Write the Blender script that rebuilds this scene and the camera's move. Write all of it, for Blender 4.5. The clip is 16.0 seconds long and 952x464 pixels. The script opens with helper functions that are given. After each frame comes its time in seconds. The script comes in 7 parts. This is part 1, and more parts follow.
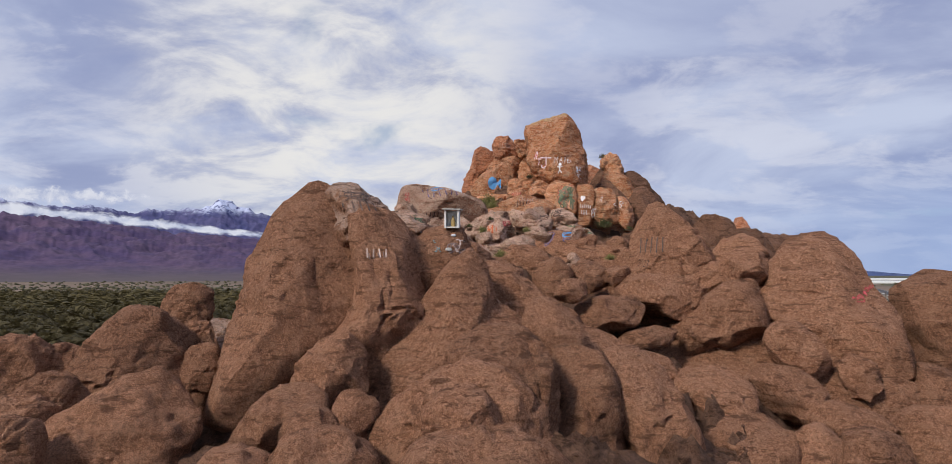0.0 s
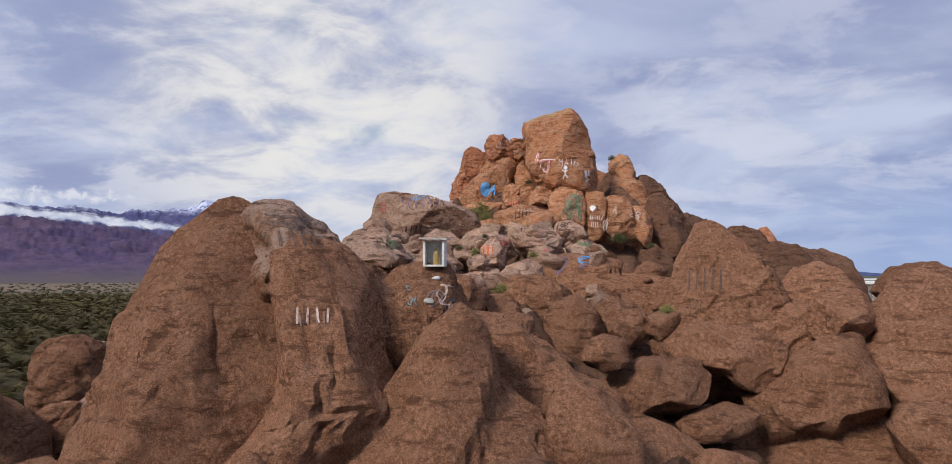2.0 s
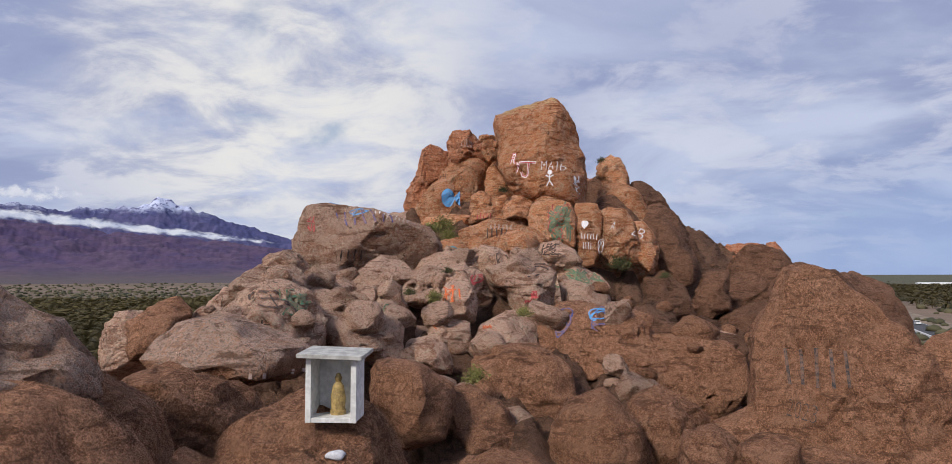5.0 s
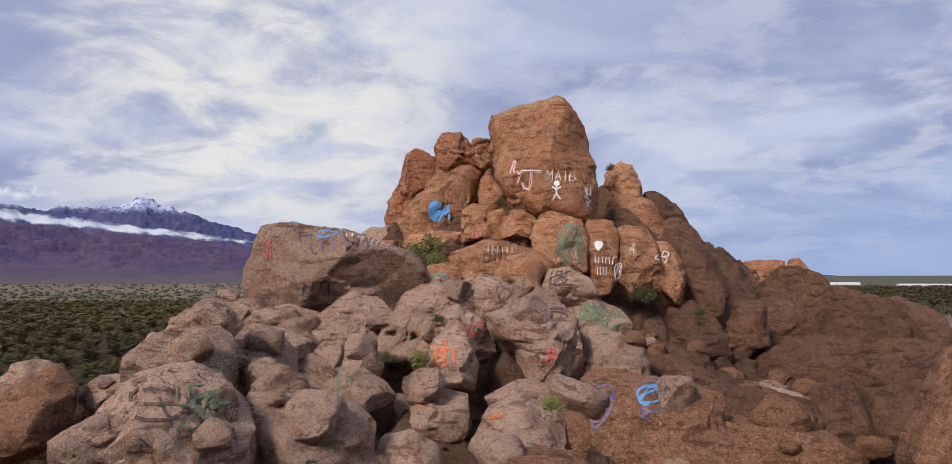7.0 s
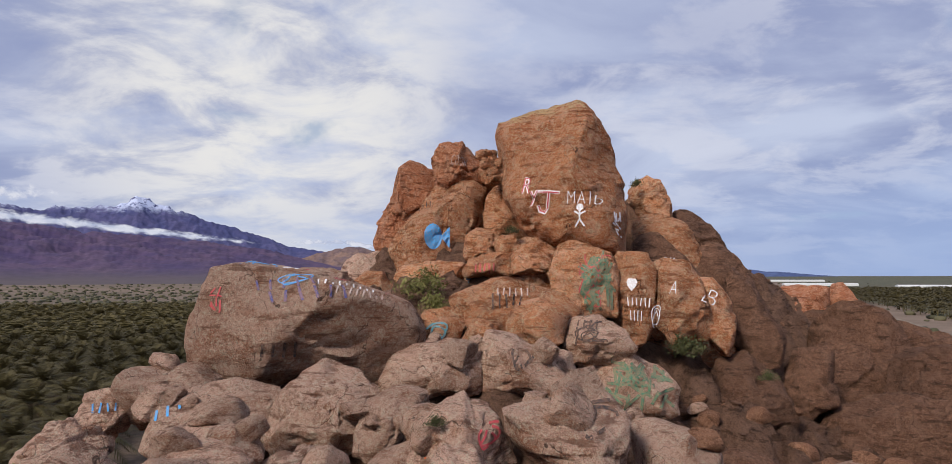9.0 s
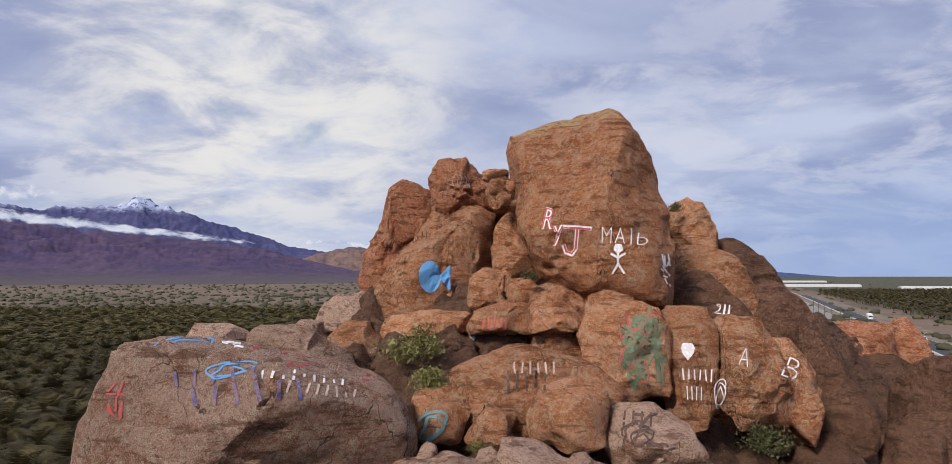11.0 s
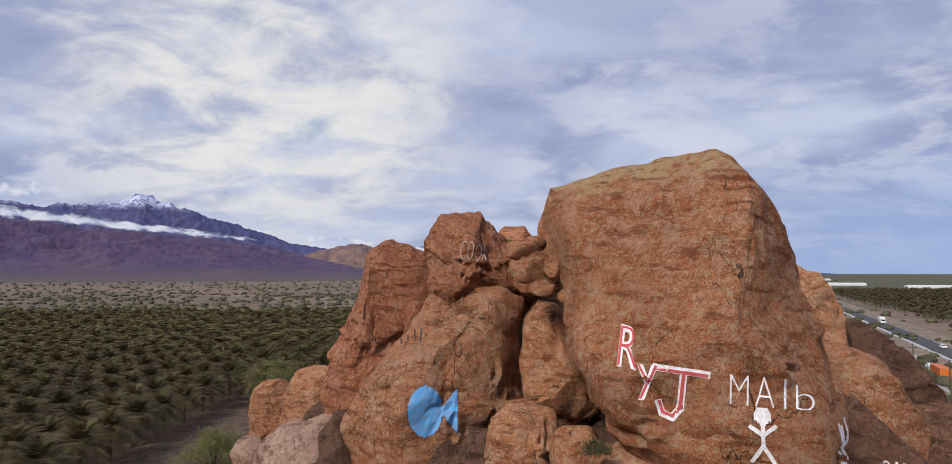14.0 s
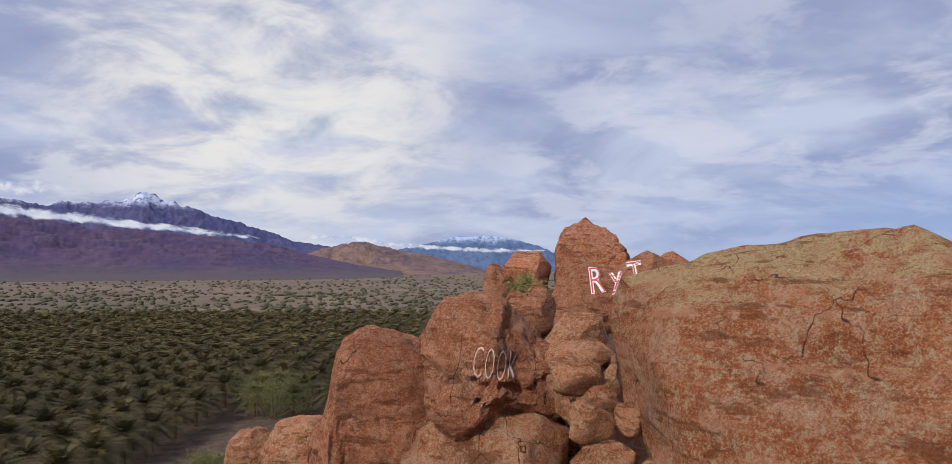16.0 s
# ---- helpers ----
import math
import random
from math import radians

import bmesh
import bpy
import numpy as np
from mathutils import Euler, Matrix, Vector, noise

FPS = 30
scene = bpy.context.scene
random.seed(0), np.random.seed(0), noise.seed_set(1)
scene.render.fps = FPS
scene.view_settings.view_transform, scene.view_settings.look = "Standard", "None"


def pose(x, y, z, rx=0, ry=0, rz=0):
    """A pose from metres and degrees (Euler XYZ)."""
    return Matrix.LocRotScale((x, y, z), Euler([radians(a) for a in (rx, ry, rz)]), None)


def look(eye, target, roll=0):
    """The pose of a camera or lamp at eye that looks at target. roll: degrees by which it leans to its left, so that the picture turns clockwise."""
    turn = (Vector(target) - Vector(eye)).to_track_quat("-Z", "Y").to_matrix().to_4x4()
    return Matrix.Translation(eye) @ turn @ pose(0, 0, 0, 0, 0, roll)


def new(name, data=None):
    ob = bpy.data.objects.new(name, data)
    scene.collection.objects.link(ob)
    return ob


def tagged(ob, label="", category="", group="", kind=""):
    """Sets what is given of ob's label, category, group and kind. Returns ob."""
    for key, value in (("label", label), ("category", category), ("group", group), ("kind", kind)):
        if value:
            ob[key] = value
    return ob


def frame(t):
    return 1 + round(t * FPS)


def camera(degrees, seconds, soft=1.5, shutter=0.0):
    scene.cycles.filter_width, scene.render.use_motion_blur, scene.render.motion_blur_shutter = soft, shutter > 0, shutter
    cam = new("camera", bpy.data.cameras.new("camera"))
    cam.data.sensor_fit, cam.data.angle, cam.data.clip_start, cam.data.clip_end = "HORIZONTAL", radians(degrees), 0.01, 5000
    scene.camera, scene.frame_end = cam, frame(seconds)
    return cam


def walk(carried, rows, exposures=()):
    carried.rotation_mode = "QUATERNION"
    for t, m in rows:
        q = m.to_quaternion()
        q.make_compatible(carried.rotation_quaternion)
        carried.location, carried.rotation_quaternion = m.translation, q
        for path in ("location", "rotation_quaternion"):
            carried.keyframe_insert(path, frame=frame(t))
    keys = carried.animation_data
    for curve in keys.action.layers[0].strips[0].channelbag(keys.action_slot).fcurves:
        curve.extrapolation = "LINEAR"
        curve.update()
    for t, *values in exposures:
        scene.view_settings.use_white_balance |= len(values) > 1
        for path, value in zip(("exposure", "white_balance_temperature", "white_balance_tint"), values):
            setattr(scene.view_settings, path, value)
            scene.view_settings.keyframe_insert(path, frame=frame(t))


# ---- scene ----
cam = camera(72.1, 16.0, soft=0.65)
METRES, EYE, TILT, LEAN, TURN = 50.0, 16.5, 3.9, 0.0, 0.0
ROWS = [
    (0.0, 0.0, 0.0, 0.0, 0.0, 0.0, 0.0),
    (0.5, -0.0008, 0.0412, 0.006, -0.12, 0.0, 0.02),
    (1.0, -0.0013, 0.0821, 0.0118, -0.31, 0.0, 0.02),
    (1.5, -0.0021, 0.1231, 0.0165, -0.63, 0.01, 0.01),
    (2.0, -0.003, 0.1636, 0.0209, -1.04, 0.03, -0.0),
    (2.5, -0.0035, 0.2015, 0.0255, -1.46, 0.07, -0.03),
    (3.0, -0.0037, 0.2365, 0.0293, -2.0, 0.09, -0.03),
    (3.5, -0.0028, 0.2688, 0.0334, -2.61, 0.09, -0.03),
    (4.0, -0.0007, 0.2995, 0.0374, -3.23, 0.04, -0.08),
    (6.5, 0.0024, 0.4431, 0.0582, -5.65, -0.01, -0.27),
    (7.0, 0.0028, 0.4699, 0.0643, -5.74, 0.03, -0.31),
    (7.5, 0.0031, 0.4964, 0.0709, -5.8, 0.04, -0.34),
    (8.0, 0.004, 0.5222, 0.077, -5.85, 0.06, -0.35),
    (8.5, 0.0054, 0.5483, 0.0835, -5.95, 0.02, -0.36),
    (11.0, 0.0139, 0.6861, 0.1184, -5.88, 0.02, -0.4),
    (11.5, 0.0161, 0.7134, 0.1268, -5.83, -0.04, -0.39),
    (12.0, 0.0185, 0.7411, 0.1352, -5.82, -0.12, -0.38),
    (12.5, 0.0197, 0.7696, 0.1434, -5.81, -0.13, -0.38),
    (13.0, 0.0208, 0.7984, 0.1524, -5.77, -0.2, -0.39),
    (13.5, 0.0211, 0.8274, 0.1611, -5.77, -0.24, -0.37),
    (14.0, 0.022, 0.8568, 0.1697, -5.7, -0.28, -0.45),
    (14.5, 0.0229, 0.8863, 0.1783, -5.62, -0.32, -0.42),
    (15.0, 0.0241, 0.9158, 0.187, -5.58, -0.38, -0.4),
    (15.5, 0.0257, 0.9455, 0.1957, -5.47, -0.45, -0.39),
    (16.0, 0.0273, 0.9754, 0.2045, -5.43, -0.53, -0.3),
]
walk(cam, [(t, pose(0, 0, EYE, TILT, LEAN, TURN) @ pose(METRES * x, METRES * y, METRES * z, 90 + pitch, roll, yaw)) for t, x, y, z, yaw, pitch, roll in ROWS])

# world: an overcast sky over a weak, wide sun
SUN_AZ, SUN_EL = -138.0, 38.0
world = bpy.data.worlds.new("sky")
scene.world = world
world.use_nodes = True
wt = world.node_tree
wt.nodes.clear()


def wnode(kind, **kw):
    n = wt.nodes.new(kind)
    for k, v in kw.items():
        setattr(n, k, v)
    return n


def wmath(op, a, b=None, c=None, clamp=False):
    n = wnode("ShaderNodeMath", operation=op, use_clamp=clamp)
    for i, v in enumerate((a, b, c)):
        if v is None:
            continue
        if isinstance(v, (int, float)):
            n.inputs[i].default_value = v
        else:
            wt.links.new(v, n.inputs[i])
    return n.outputs[0]


def wmix(f, a, b):
    n = wnode("ShaderNodeMix", data_type="RGBA")
    for s, v in ((0, f), (6, a), (7, b)):
        if isinstance(v, (int, float)):
            n.inputs[s].default_value = v
        elif isinstance(v, tuple):
            n.inputs[s].default_value = (*v, 1)
        else:
            wt.links.new(v, n.inputs[s])
    return n.outputs[2]


def wramp(v, lo, hi):
    n = wnode("ShaderNodeMapRange", interpolation_type="SMOOTHSTEP")
    wt.links.new(v, n.inputs[0])
    n.inputs[1].default_value, n.inputs[2].default_value = lo, hi
    return n.outputs[0]


def wnoise(vec, scale, detail=8.0, rough=0.55, dist=0.0):
    n = wnode("ShaderNodeTexNoise")
    n.inputs["Scale"].default_value, n.inputs["Detail"].default_value = scale, detail
    n.inputs["Roughness"].default_value, n.inputs["Distortion"].default_value = rough, dist
    wt.links.new(vec, n.inputs["Vector"])
    return n.outputs[0]


co = wnode("ShaderNodeTexCoord")
sep = wnode("ShaderNodeSeparateXYZ")
wt.links.new(co.outputs["Generated"], sep.inputs[0])
dz = wmath("ADD", wmath("MAXIMUM", sep.outputs[2], 0.0), 0.26)
flat = wnode("ShaderNodeCombineXYZ")
wt.links.new(wmath("DIVIDE", sep.outputs[0], dz), flat.inputs[0])
wt.links.new(wmath("DIVIDE", sep.outputs[1], dz), flat.inputs[1])
# the cloud streets run from the far right towards the left
turn = wnode("ShaderNodeMapping")
turn.inputs["Rotation"].default_value = (0, 0, radians(28))
turn.inputs["Scale"].default_value = (0.85, 1.0, 1.0)
turn.inputs["Location"].default_value = (0.35, 0.2, 0.0)
wt.links.new(flat.outputs[0], turn.inputs[0])
base_n = wnoise(turn.outputs[0], 1.25, 9.0, 0.55, 0.5)
fine_n = wnoise(turn.outputs[0], 3.4, 9.0, 0.6, 0.35)
soft_n = wnoise(flat.outputs[0], 0.7, 3.0, 0.5, 0.2)
sky = wnode("ShaderNodeTexSky", sky_type="NISHITA", sun_disc=False, sun_elevation=radians(SUN_EL), sun_rotation=radians(SUN_AZ))
sky_c = wnode("ShaderNodeVectorMath", operation="SCALE")
wt.links.new(sky.outputs[0], sky_c.inputs[0])
sky_c.inputs["Scale"].default_value = 0.085
cloud = wmix(wramp(base_n, 0.38, 0.60), (0.30, 0.35, 0.55), (0.54, 0.60, 0.77))
cloud = wmix(wmath("MULTIPLY", wramp(fine_n, 0.45, 0.60), 0.60), cloud, (0.68, 0.70, 0.80))
cloud = wmix(wmath("MULTIPLY", wramp(soft_n, 0.42, 0.62), 0.45), cloud, (0.31, 0.36, 0.57))
# thin bright cloud where the light comes through ahead
glow = wnode("ShaderNodeVectorMath", operation="DOT_PRODUCT")
wt.links.new(co.outputs["Generated"], glow.inputs[0])
glow.inputs[1].default_value = Vector((-0.20, 0.945, 0.255)).normalized()
cloud = wmix(wmath("MULTIPLY", wramp(glow.outputs["Value"], 0.94, 1.0), wramp(fine_n, 0.30, 0.62)), cloud, (0.80, 0.79, 0.78))
# openings of blue
gap = wmath("MULTIPLY", wramp(wnoise(turn.outputs[0], 1.9, 6.0, 0.5, 0.3), 0.60, 0.70), 0.65)
sky_b = wmix(0.35, sky_c.outputs[0], (0.30, 0.45, 0.80))
col = wmix(gap, cloud, sky_b)
# blue grey towards the horizon, away to the east
east = wmath("MULTIPLY", wramp(sep.outputs[0], 0.15, 0.75), wmath("SUBTRACT", 1.0, wramp(sep.outputs[2], 0.0, 0.22)))
col = wmix(wmath("MULTIPLY", east, 0.85), col, (0.27, 0.40, 0.71))
low = wmath("MULTIPLY", wmath("SUBTRACT", 1.0, wramp(sep.outputs[2], 0.02, 0.16)), 0.35)
col = wmix(low, col, (0.42, 0.50, 0.70))
bg = wnode("ShaderNodeBackground")
bg.inputs[1].default_value = 1.0
wt.links.new(col, bg.inputs[0])
wout = wnode("ShaderNodeOutputWorld")
wt.links.new(bg.outputs[0], wout.inputs[0])

sun = bpy.data.lights.new("sun", "SUN")
sun.energy, sun.angle, sun.color = 3.3, radians(12), (1.0, 0.93, 0.84)
sun_ob = new("sun", sun)
sun_ob.matrix_world = look((0, 0, 0), (-math.sin(radians(SUN_AZ)) * math.cos(radians(SUN_EL)), -math.cos(radians(SUN_AZ)) * math.cos(radians(SUN_EL)), -math.sin(radians(SUN_EL))))

# materials


class Mat:
    """A small builder of node materials."""

    def __init__(self, name, rough=0.9):
        self.m = bpy.data.materials.new(name)
        self.m.use_nodes = True
        self.t = self.m.node_tree
        self.b = self.t.nodes["Principled BSDF"]
        self.b.inputs["Roughness"].default_value = rough
        self.b.inputs["Specular IOR Level"].default_value = 0.25

    def put(self, v, sock):
        if isinstance(v, (int, float)):
            sock.default_value = v
        elif isinstance(v, tuple):
            sock.default_value = (*v, 1) if len(v) == 3 and sock.type == "RGBA" else v
        else:
            self.t.links.new(v, sock)

    def coords(self, kind="Object", own=True, scale=(1, 1, 1)):
        c = self.t.nodes.new("ShaderNodeTexCoord").outputs[kind]
        if own:
            info = self.t.nodes.new("ShaderNodeObjectInfo")
            add = self.t.nodes.new("ShaderNodeVectorMath")
            mul = self.t.nodes.new("ShaderNodeMath")
            mul.operation = "MULTIPLY"
            mul.inputs[1].default_value = 57.0
            self.t.links.new(info.outputs["Random"], mul.inputs[0])
            self.t.links.new(c, add.inputs[0])
            self.t.links.new(mul.outputs[0], add.inputs[1])
            c = add.outputs[0]
        if scale != (1, 1, 1):
            mp = self.t.nodes.new("ShaderNodeMapping")
            mp.inputs["Scale"].default_value = scale
            self.t.links.new(c, mp.inputs[0])
            c = mp.outputs[0]
        return c

    def noise(self, vec, scale, detail=4.0, rough=0.55, dist=0.0):
        n = self.t.nodes.new("ShaderNodeTexNoise")
        for k, v in (("Scale", scale), ("Detail", detail), ("Roughness", rough), ("Distortion", dist)):
            n.inputs[k].default_value = v
        self.put(vec, n.inputs["Vector"])
        return n.outputs[0]

    def cells(self, vec, scale, feature="DISTANCE_TO_EDGE", out="Distance"):
        n = self.t.nodes.new("ShaderNodeTexVoronoi")
        n.feature = feature
        n.inputs["Scale"].default_value = scale
        self.put(vec, n.inputs["Vector"])
        return n.outputs[out]

    def math(self, op, a, b=0.0):
        n = self.t.nodes.new("ShaderNodeMath")
        n.operation = op
        self.put(a, n.inputs[0])
        self.put(b, n.inputs[1])
        return n.outputs[0]

    def step(self, v, lo, hi, a=0.0, b=1.0):
        n = self.t.nodes.new("ShaderNodeMapRange")
        n.interpolation_type = "SMOOTHSTEP"
        self.put(v, n.inputs[0])
        for i, x in enumerate((lo, hi, a, b)):
            n.inputs[i + 1].default_value = x
        return n.outputs[0]

    def mix(self, f, a, b, blend="MIX"):
        n = self.t.nodes.new("ShaderNodeMix")
        n.data_type, n.blend_type = "RGBA", blend
        self.put(f, n.inputs[0])
        self.put(a, n.inputs[6])
        self.put(b, n.inputs[7])
        return n.outputs[2]

    def warp(self, vec, scale, amount):
        n = self.t.nodes.new("ShaderNodeTexNoise")
        n.inputs["Scale"].default_value = scale
        n.inputs["Detail"].default_value = 3.0
        self.put(vec, n.inputs["Vector"])
        s = self.t.nodes.new("ShaderNodeVectorMath")
        s.operation = "MULTIPLY_ADD"
        self.t.links.new(n.outputs["Color"], s.inputs[0])
        s.inputs[1].default_value = (amount, amount, amount)
        self.put(vec, s.inputs[2])
        return s.outputs[0]

    def up(self):
        g = self.t.nodes.new("ShaderNodeNewGeometry")
        s = self.t.nodes.new("ShaderNodeSeparateXYZ")
        self.t.links.new(g.outputs["Normal"], s.inputs[0])
        return s.outputs[2]

    def place(self):
        g = self.t.nodes.new("ShaderNodeNewGeometry")
        s = self.t.nodes.new("ShaderNodeSeparateXYZ")
        self.t.links.new(g.outputs["Position"], s.inputs[0])
        return s.outputs

    def random(self):
        return self.t.nodes.new("ShaderNodeObjectInfo").outputs["Random"]

    def island(self):
        return self.t.nodes.new("ShaderNodeNewGeometry").outputs["Random Per Island"]

    def bump(self, h, strength=0.5, dist=0.02):
        n = self.t.nodes.new("ShaderNodeBump")
        n.inputs["Strength"].default_value = strength
        n.inputs["Distance"].default_value = dist
        self.put(h, n.inputs["Height"])
        if self.b.inputs["Normal"].is_linked:
            self.t.links.new(self.b.inputs["Normal"].links[0].from_socket, n.inputs["Normal"])
        self.t.links.new(n.outputs[0], self.b.inputs["Normal"])

    def colour(self, c):
        self.put(c, self.b.inputs["Base Color"])
        return self.m


def rock_material(name, dark, mid, pale, crack, bleach_lit=0.0, bleach_lit_col=(0.52, 0.37, 0.29), varnish=0.0, lichen=0.0, grain_shade=0.5):
    m = Mat(name, 0.92)
    v = m.coords()
    w = m.warp(v, 0.9, 0.9)
    c = m.mix(m.step(m.noise(w, 0.55, 5.0), 0.40, 0.60), dark, mid)
    c = m.mix(m.math("MULTIPLY", m.step(m.noise(w, 2.3, 6.0, 0.62), 0.48, 0.62), 0.85), c, pale)
    if varnish:
        c = m.mix(m.math("MULTIPLY", m.step(m.noise(w, 0.9, 7.0, 0.65, 0.6), 0.52, 0.64), varnish), c, (0.23, 0.085, 0.048))
    # Upward faces paler: bleached stone, plus lit tops brightened in the colour.
    if bleach_lit:
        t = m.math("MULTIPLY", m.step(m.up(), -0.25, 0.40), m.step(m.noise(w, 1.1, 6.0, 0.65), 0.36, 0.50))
        c = m.mix(m.math("MULTIPLY", t, bleach_lit), c, bleach_lit_col)
    if lichen:
        t = m.math("MULTIPLY", m.step(m.up(), 0.70, 0.86), m.step(m.noise(w, 1.1, 8.0, 0.7), 0.42, 0.48))
        c = m.mix(m.math("MULTIPLY", t, lichen), c, (0.82, 0.55, 0.29))
    # crystal grains, and pits whose shade is painted as dark colour
    g = m.noise(v, 34.0, 4.0, 0.75)
    g2 = m.noise(v, 9.5, 6.0, 0.72, 0.4)
    c = m.mix(m.step(g2, 0.51, 0.60, 0.0, grain_shade * 1.3), c, tuple(min(0.75, x * 1.45) for x in pale))
    c = m.mix(m.step(g2, 0.48, 0.40, 0.0, grain_shade), c, tuple(x * 0.48 for x in dark))
    c = m.mix(m.step(g, 0.52, 0.60, 0.0, grain_shade * 1.2), c, tuple(min(0.75, x * 1.5) for x in pale))
    c = m.mix(m.step(g, 0.48, 0.40, 0.0, grain_shade), c, tuple(x * 0.4 for x in dark))
    # fine joints
    e = m.cells(m.warp(m.coords(scale=(1.0, 1.0, 0.45)), 1.6, 0.8), 0.8)
    line = m.math("MULTIPLY", m.step(e, 0.008, 0.0), m.step(m.noise(v, 0.9, 3.0), 0.46, 0.54))
    strata = m.noise(m.warp(m.coords(scale=(0.5, 0.5, 2.2)), 0.7, 1.0), 2.4, 8.0, 0.68)
    both = m.math("MULTIPLY", line, crack)
    # ledges: shaded hollows and lit edges painted as dark and pale bands
    c = m.mix(m.step(strata, 0.46, 0.38, 0.0, 0.72), c, tuple(x * 0.45 for x in dark))
    c = m.mix(m.step(strata, 0.53, 0.63, 0.0, 0.5), c, pale)
    c = m.mix(both, c, (0.05, 0.028, 0.02))
    # each stone a little different
    hue = m.t.nodes.new("ShaderNodeHueSaturation")
    hue.inputs["Saturation"].default_value = 1.07
    m.put(m.step(m.random(), 0.0, 1.0, 0.86, 1.12), hue.inputs["Value"])
    m.put(c, hue.inputs["Color"])
    m.bump(strata, 1.0, 0.42)
    m.bump(m.noise(v, 3.2, 9.0, 0.72, 0.3), 0.9, 0.26)
    m.bump(g2, 1.0, 0.16)
    m.bump(g, 0.8, 0.04)
    m.bump(both, 0.8, -0.08)
    return m.colour(hue.outputs[0])


B3 = ((0.305, 0.148, 0.088), (0.390, 0.198, 0.122), (0.450, 0.250, 0.164))
BROWN = rock_material("brown_rock", *B3, 0.45, grain_shade=0.52)
TOP = rock_material("brown_rock_bleached", *B3, 0.45, bleach_lit=0.9, bleach_lit_col=(0.78, 0.58, 0.48), varnish=0.1, grain_shade=0.5)
# Brown of the right-hand rocks, with that side's shade put into the colour.
BROWN_DARK_SHADED = rock_material("dark_brown_rock_shaded", (0.165, 0.083, 0.052), (0.218, 0.113, 0.072), (0.28, 0.158, 0.108), 0.5, grain_shade=0.4)
PINK = rock_material("pink_granite", (0.46, 0.215, 0.138), (0.60, 0.322, 0.222), (0.70, 0.45, 0.345), 0.8, bleach_lit=0.8, bleach_lit_col=(0.76, 0.49, 0.38), varnish=0.3, grain_shade=0.45)
RED = rock_material("red_granite", (0.58, 0.208, 0.100), (0.76, 0.315, 0.168), (0.82, 0.45, 0.30), 0.9, varnish=0.45, grain_shade=0.42)
RED_DARK = rock_material("dark_red_granite", (0.46, 0.155, 0.080), (0.61, 0.235, 0.126), (0.64, 0.33, 0.22), 0.9, varnish=0.55, grain_shade=0.42)
RED_LICHEN = rock_material("red_granite_lichen", (0.60, 0.200, 0.092), (0.80, 0.315, 0.160), (0.84, 0.45, 0.30), 0.9, varnish=0.4, lichen=0.95, grain_shade=0.42)


def plain(name, col, rough=0.6, metal=0.0, vary=0.15, scale=8.0):
    m = Mat(name, rough)
    m.b.inputs["Metallic"].default_value = metal
    n = m.noise(m.coords(), scale, 6.0, 0.6)
    dk = tuple(x * (1 - vary * 2) for x in col)
    m.bump(n, 0.15, 0.01)
    return m.colour(m.mix(m.step(n, 0.35, 0.65), dk, col))


def leafy(name, a, b, rough=0.7):
    m = Mat(name, rough)
    c = m.mix(m.island(), a, b)
    hue = m.t.nodes.new("ShaderNodeHueSaturation")
    m.put(m.step(m.random(), 0.0, 1.0, 0.8, 1.2), hue.inputs["Value"])
    m.put(c, hue.inputs["Color"])
    return m.colour(hue.outputs[0])


FROND = leafy("palm_frond", (0.056, 0.044, 0.016), (0.100, 0.080, 0.030))
FROND_DRY = leafy("dry_frond", (0.16, 0.115, 0.06), (0.22, 0.16, 0.09))
TRUNK = plain("palm_trunk", (0.13, 0.085, 0.055), 0.95, 0, 0.3, 5.0)
BUSH = leafy("brittlebush_leaf", (0.13, 0.13, 0.035), (0.27, 0.25, 0.085))
BUSH_DARK = leafy("dark_shrub_leaf", (0.05, 0.055, 0.02), (0.11, 0.11, 0.04))
VERDE = leafy("palo_verde_leaf", (0.10, 0.11, 0.03), (0.19, 0.19, 0.06))
TWIG = plain("twig", (0.14, 0.10, 0.07), 0.9, 0, 0.2)
SCRUB = leafy("desert_scrub", (0.055, 0.055, 0.030), (0.12, 0.105, 0.055))

# numeric noise for the shapes of stones and land
TABLE = np.random.RandomState(7).permutation(4096)
GRADS = np.random.RandomState(8).normal(size=(4096, 3))
GRADS /= np.linalg.norm(GRADS, axis=1)[:, None]


def cell_hash(i):
    i = i.astype(np.int64)
    return TABLE[(TABLE[(TABLE[i[..., 0] & 4095] + i[..., 1]) & 4095] + i[..., 2]) & 4095]


def gnoise(p):
    """Gradient noise, about -1 to 1, at points (n, 3)."""
    i = np.floor(p)
    f = p - i
    u = f * f * f * (f * (f * 6 - 15) + 10)
    x, y, z = (i[:, k].astype(np.int64) for k in range(3))
    total = np.zeros(len(p))
    for a in (0, 1):
        ha = TABLE[(x + a) & 4095]
        wa, fa = (u[:, 0] if a else 1 - u[:, 0]), f[:, 0] - a
        for b in (0, 1):
            hb = TABLE[(ha + y + b) & 4095]
            wb, fb = wa * (u[:, 1] if b else 1 - u[:, 1]), f[:, 1] - b
            for c in (0, 1):
                g = GRADS[TABLE[(hb + z + c) & 4095]]
                total += wb * (u[:, 2] if c else 1 - u[:, 2]) * (g[:, 0] * fa + g[:, 1] * fb + g[:, 2] * (f[:, 2] - c))
    return total * 1.6


def fbm(p, octaves=4, gain=0.5):
    a, s, out = 1.0, 1.0, np.zeros(len(p))
    for k in range(octaves):
        out += a * gnoise(p * s + 17.3 * k)
        a, s = a * gain, s * 2.03
    return out


